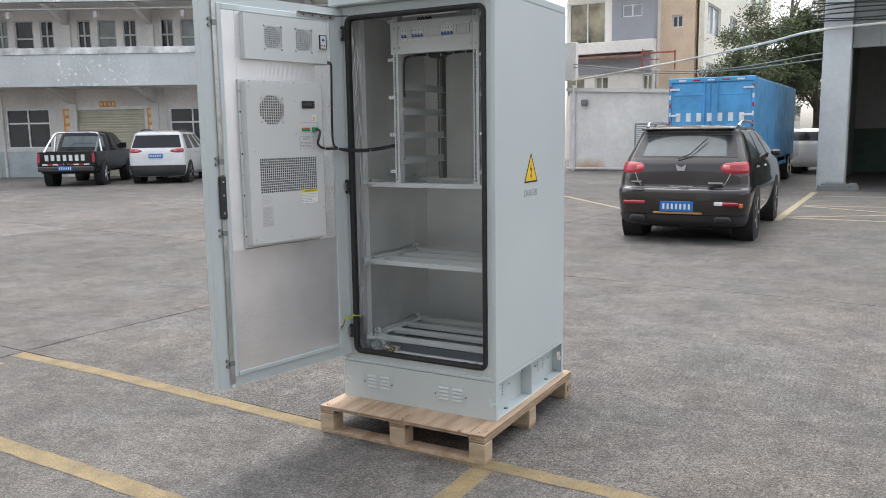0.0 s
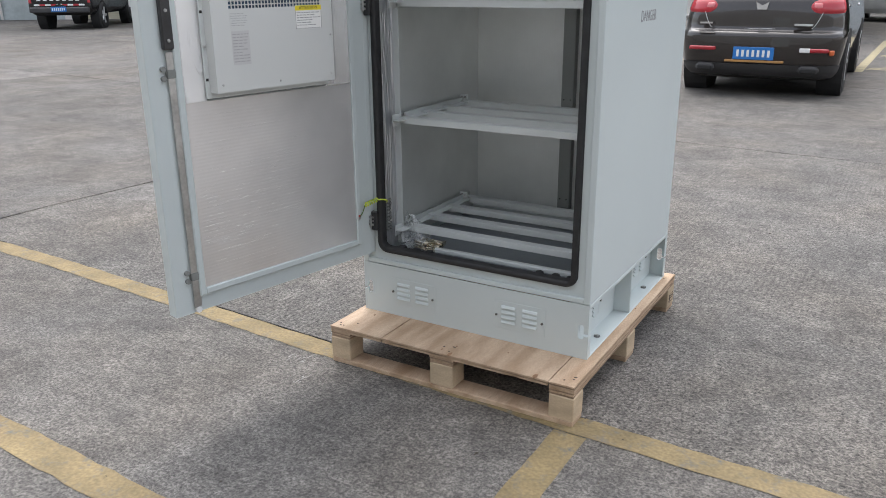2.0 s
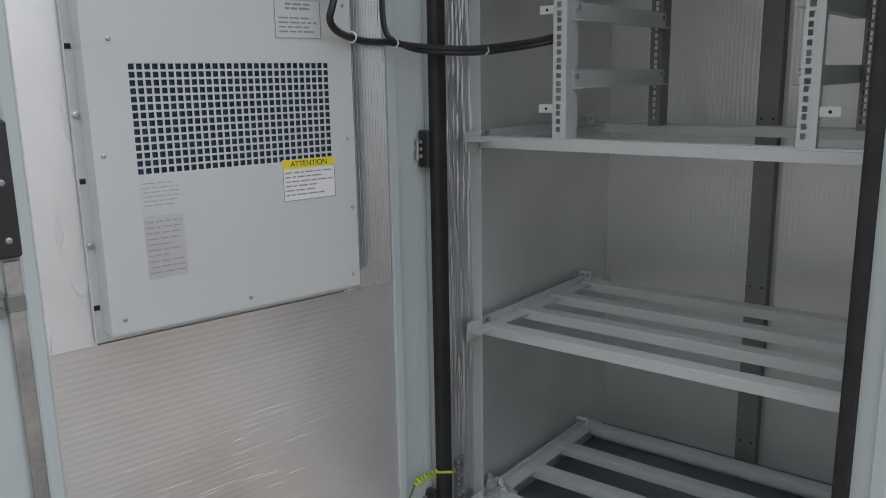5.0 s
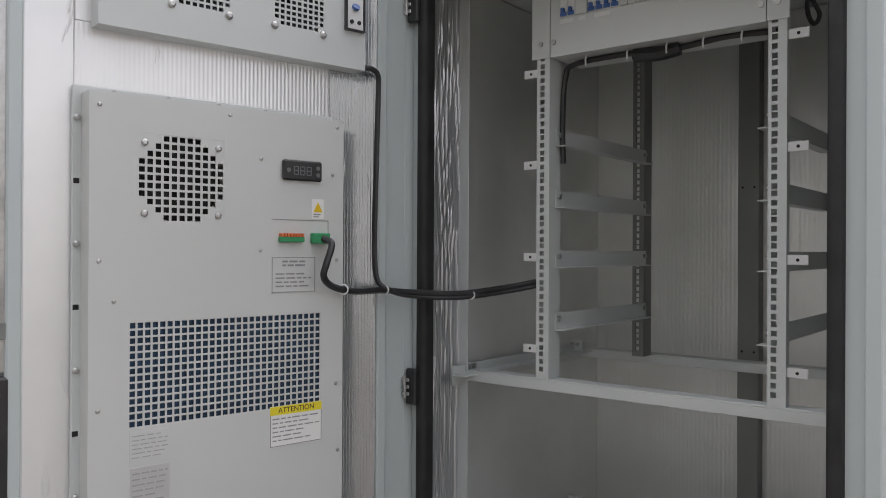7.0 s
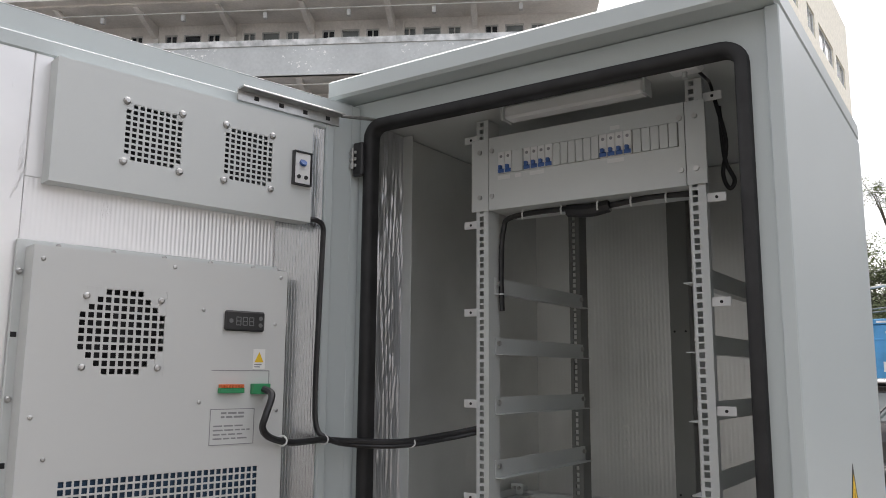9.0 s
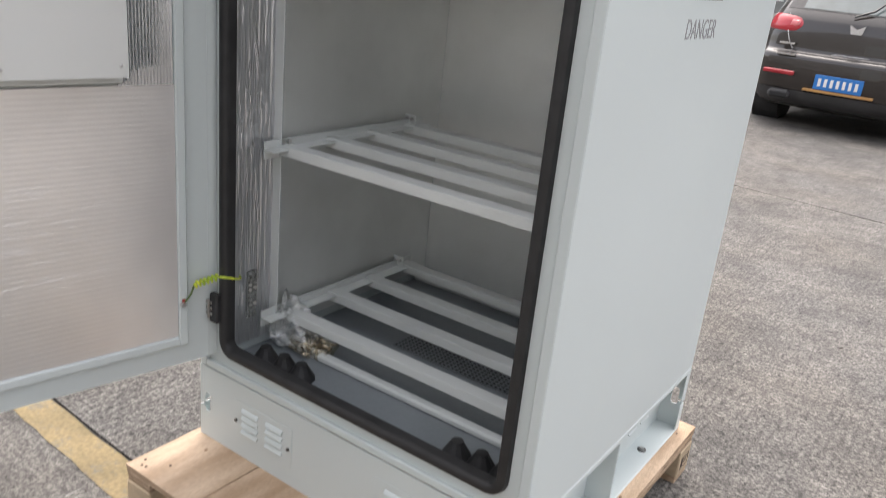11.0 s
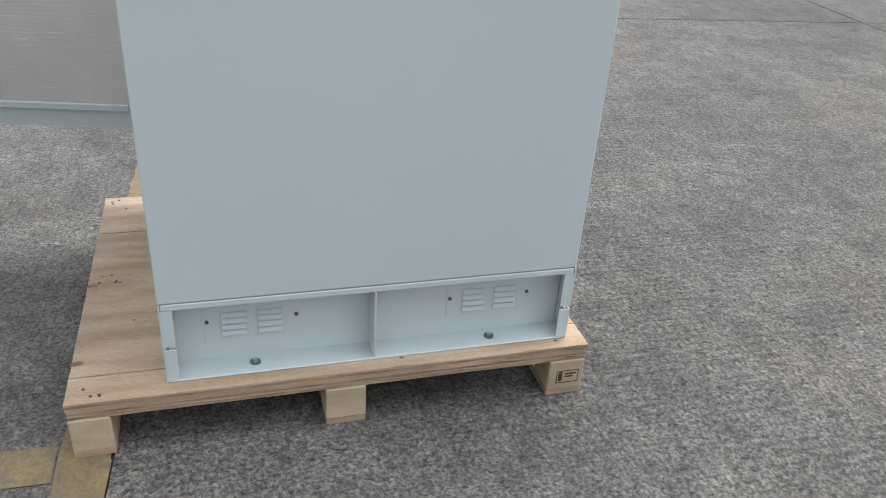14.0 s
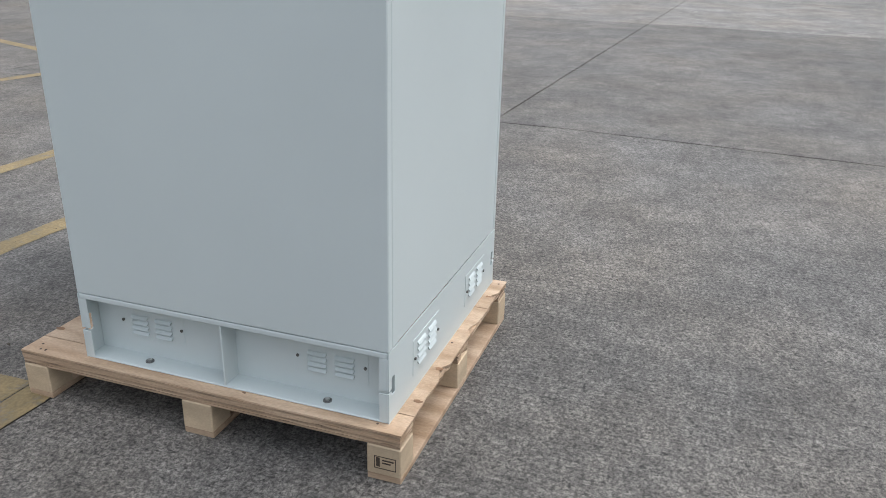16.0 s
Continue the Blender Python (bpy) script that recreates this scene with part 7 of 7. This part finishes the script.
# the bright yellowish room behind is painted into the pane colour
block(far1, (0, 0, 0), (4.56, 8, 16), SHED, [(0.12, 2.05, 5.75 + 3 * k, 7.9 + 3 * k) for k in range(3)] + [(0.0, 1.0, 3.25, 4.2), (1.55, 2.25, 3.25, 4.2), (4.0, 4.5, 3.25, 4.2)],
      glass=surf("lit_room_pane", (0.36, 0.33, 0.24), 0.12, var=0.4, scale=0.8))
block(far1, (2.43, -0.12, 5.9), (4.57, -0.01, 16), GREY_B, [(2.95, 3.95, 7.0 + 3 * k, 7.6 + 3 * k) for k in range(3)], "cladding")
for k in range(4):
    bm = bmesh.new()
    box(bm, (-0.3, -0.55, 5.28 + 3 * k), (4.62 - 0.04 * k, -0.125, 5.85 + 3 * k), 0.02)
    part("balcony_slab", bm, SHED, far1)
bm = bmesh.new()
box(bm, (-0.3, -0.25, 4.32), (4.4, -0.005, 5.27))
part("cladding", bm, GREY_B, far1)
bm = bmesh.new()
prism(bm, [(-0.9, 4.95), (-0.25, 5.15), (-0.25, 5.24), (-0.9, 5.05)], "x", -0.6, 4.2)
part("canopy", bm, surf("rusty_canopy", (0.20, 0.11, 0.09), 0.8, var=0.15), far1)
bm = bmesh.new()
for lo, hi in (((4.2, -0.9, 4.3), (4.26, -0.84, 5.35)), ((5.75, -0.9, 4.3), (5.81, -0.84, 5.2)), ((4.2, -0.9, 5.1), (5.81, -0.84, 5.17)), ((4.2, -0.9, 4.8), (5.0, -0.84, 4.85))):
    box(bm, lo, hi)
part("red_rail", bm, surf("red_oxide_pipe", (0.42, 0.10, 0.07), 0.6, var=0.1), far1)
far2 = thing("tan_tower_block", FAR @ pose(-9.3, 37.0, 0, 0, 0, 0), "tan tiled tower block with warm sunlight in its colour", "building")
block(far2, (0, 0, 0), (1.9, 12, 26), TAN, [(0.82, 1.36, 6.45 + 3 * k, 7.05 + 3 * k) for k in range(4)])
for u in (5.2, 9.4):
    bm = bmesh.new()
    tube(bm, [(2.1, u, 0), (2.1, u, 20)], 0.05, 6)
    part("drain_pipe", bm, ALU, far2)
# pale base paints the bright sky mirrored in the tower windows
SKY_GLASS = surf("sky_reflection_glass", (0.42, 0.44, 0.43), 0.08, var=0.2, scale=0.5, spec=0.9)
far3 = thing("pale_tower_block", FAR @ pose(-7.0, 37.0, 0, 0, 0, 90), "pale tower block with many windows", "building")
block(far3, (0.3, 0, 0), (21.0, 1.5, 26), surf("pale_tiles", (0.90, 0.85, 0.72), 0.7, var=0.06), [(a, c, 6.2 + 2.9 * k, 7.7 + 2.9 * k) for k in range(-1, 6) for a, c in ((1.05, 4.2), (6.7, 8.8), (10.0, 14.7), (15.7, 19.0))], glass=SKY_GLASS)
# unseen walls added behind the camera to cut sky light on the cabinet front
sky_screen = thing("unseen_sky_block", pose(0, 0, 0), "unseen grey block added to hold back sky light", "building")
bm = bmesh.new()
box(bm, (-30, -18, 0), (26, -12, 9.8))
part("wall", bm, surf("sky_screen_grey", (0.40, 0.40, 0.39), 0.85, var=0.1, scale=0.6), sky_screen)
bm = bmesh.new()
box(bm, (26, -12, 0), (30, 18, 8))
part("wall", bm, PLASTER, sky_screen)

# ---- tree ----
BARK = surf("grey_bark", (0.14, 0.12, 0.10), 0.9, var=0.2, scale=6)
LEAF = surf("dark_green_leaves", (0.15, 0.185, 0.09), 0.6, var=0.4, scale=1.2)
LEAF.node_tree.nodes["Principled BSDF"].inputs["Subsurface Weight"].default_value = 0.0


def tree(x, y, h, r, n, seed, label):
    """A tapered trunk with limbs and a ragged crown of leaf clumps."""
    rn = random.Random(seed)
    t = thing("tree", FAR @ pose(x, y, 0), label, "tree", "trees behind the lorry")
    bm = bmesh.new()
    tube(bm, curve([(0, 0, 0), (0.1, 0.05, h * 0.3), (-0.05, 0, h * 0.6), (0.05, 0.05, h * 0.95)], 4), [0.22 - 0.014 * i for i in range(13)], 8)
    tips = []
    for k in range(14):
        a, z0 = rn.uniform(0, 6.28), h * rn.uniform(0.3, 0.85)
        e = Vector((math.cos(a) * r * rn.uniform(0.5, 1.0), math.sin(a) * r * rn.uniform(0.5, 1.0), z0 + h * rn.uniform(0.05, 0.25)))
        tube(bm, curve([(0, 0, z0), (e.x * 0.5, e.y * 0.5, z0 + (e.z - z0) * 0.7), e], 3), [0.07, 0.06, 0.05, 0.04, 0.03, 0.025, 0.02], 5)
        tips.append(e)
    part("trunk", bm, BARK, t)
    bm = bmesh.new()
    clumps = [e + Vector((rn.gauss(0, 0.5), rn.gauss(0, 0.5), rn.gauss(0, 0.4))) for e in tips for _ in range(5)]
    for k in range(n):
        c = rn.choice(clumps)
        p = c + Vector((rn.gauss(0, 0.28), rn.gauss(0, 0.28), rn.gauss(0, 0.22)))
        d = Vector((rn.gauss(0, 1), rn.gauss(0, 1), rn.gauss(-0.4, 0.6))).normalized()
        s = d.cross(Vector((rn.gauss(0, 1), rn.gauss(0, 1), 1))).normalized()
        L_, w_ = rn.uniform(0.08, 0.15), rn.uniform(0.024, 0.042)
        v = [bm.verts.new(q) for q in (p - d * L_ / 2, p + s * w_, p + d * L_ / 2, p - s * w_)]
        bm.faces.new(v)
    part("crown", bm, LEAF, t, kind="")
    return t


tree(-3.4, 32.0, 5.3, 1.8, 42000, 1, "dark green broadleaf tree behind the lorry")
tree(-1.5, 33.5, 5.9, 1.8, 36000, 2, "dark green broadleaf tree behind the lorry")
tree(-4.6, 50.0, 12.5, 2.2, 9000, 3, "tall thin-crowned tree against the sky")
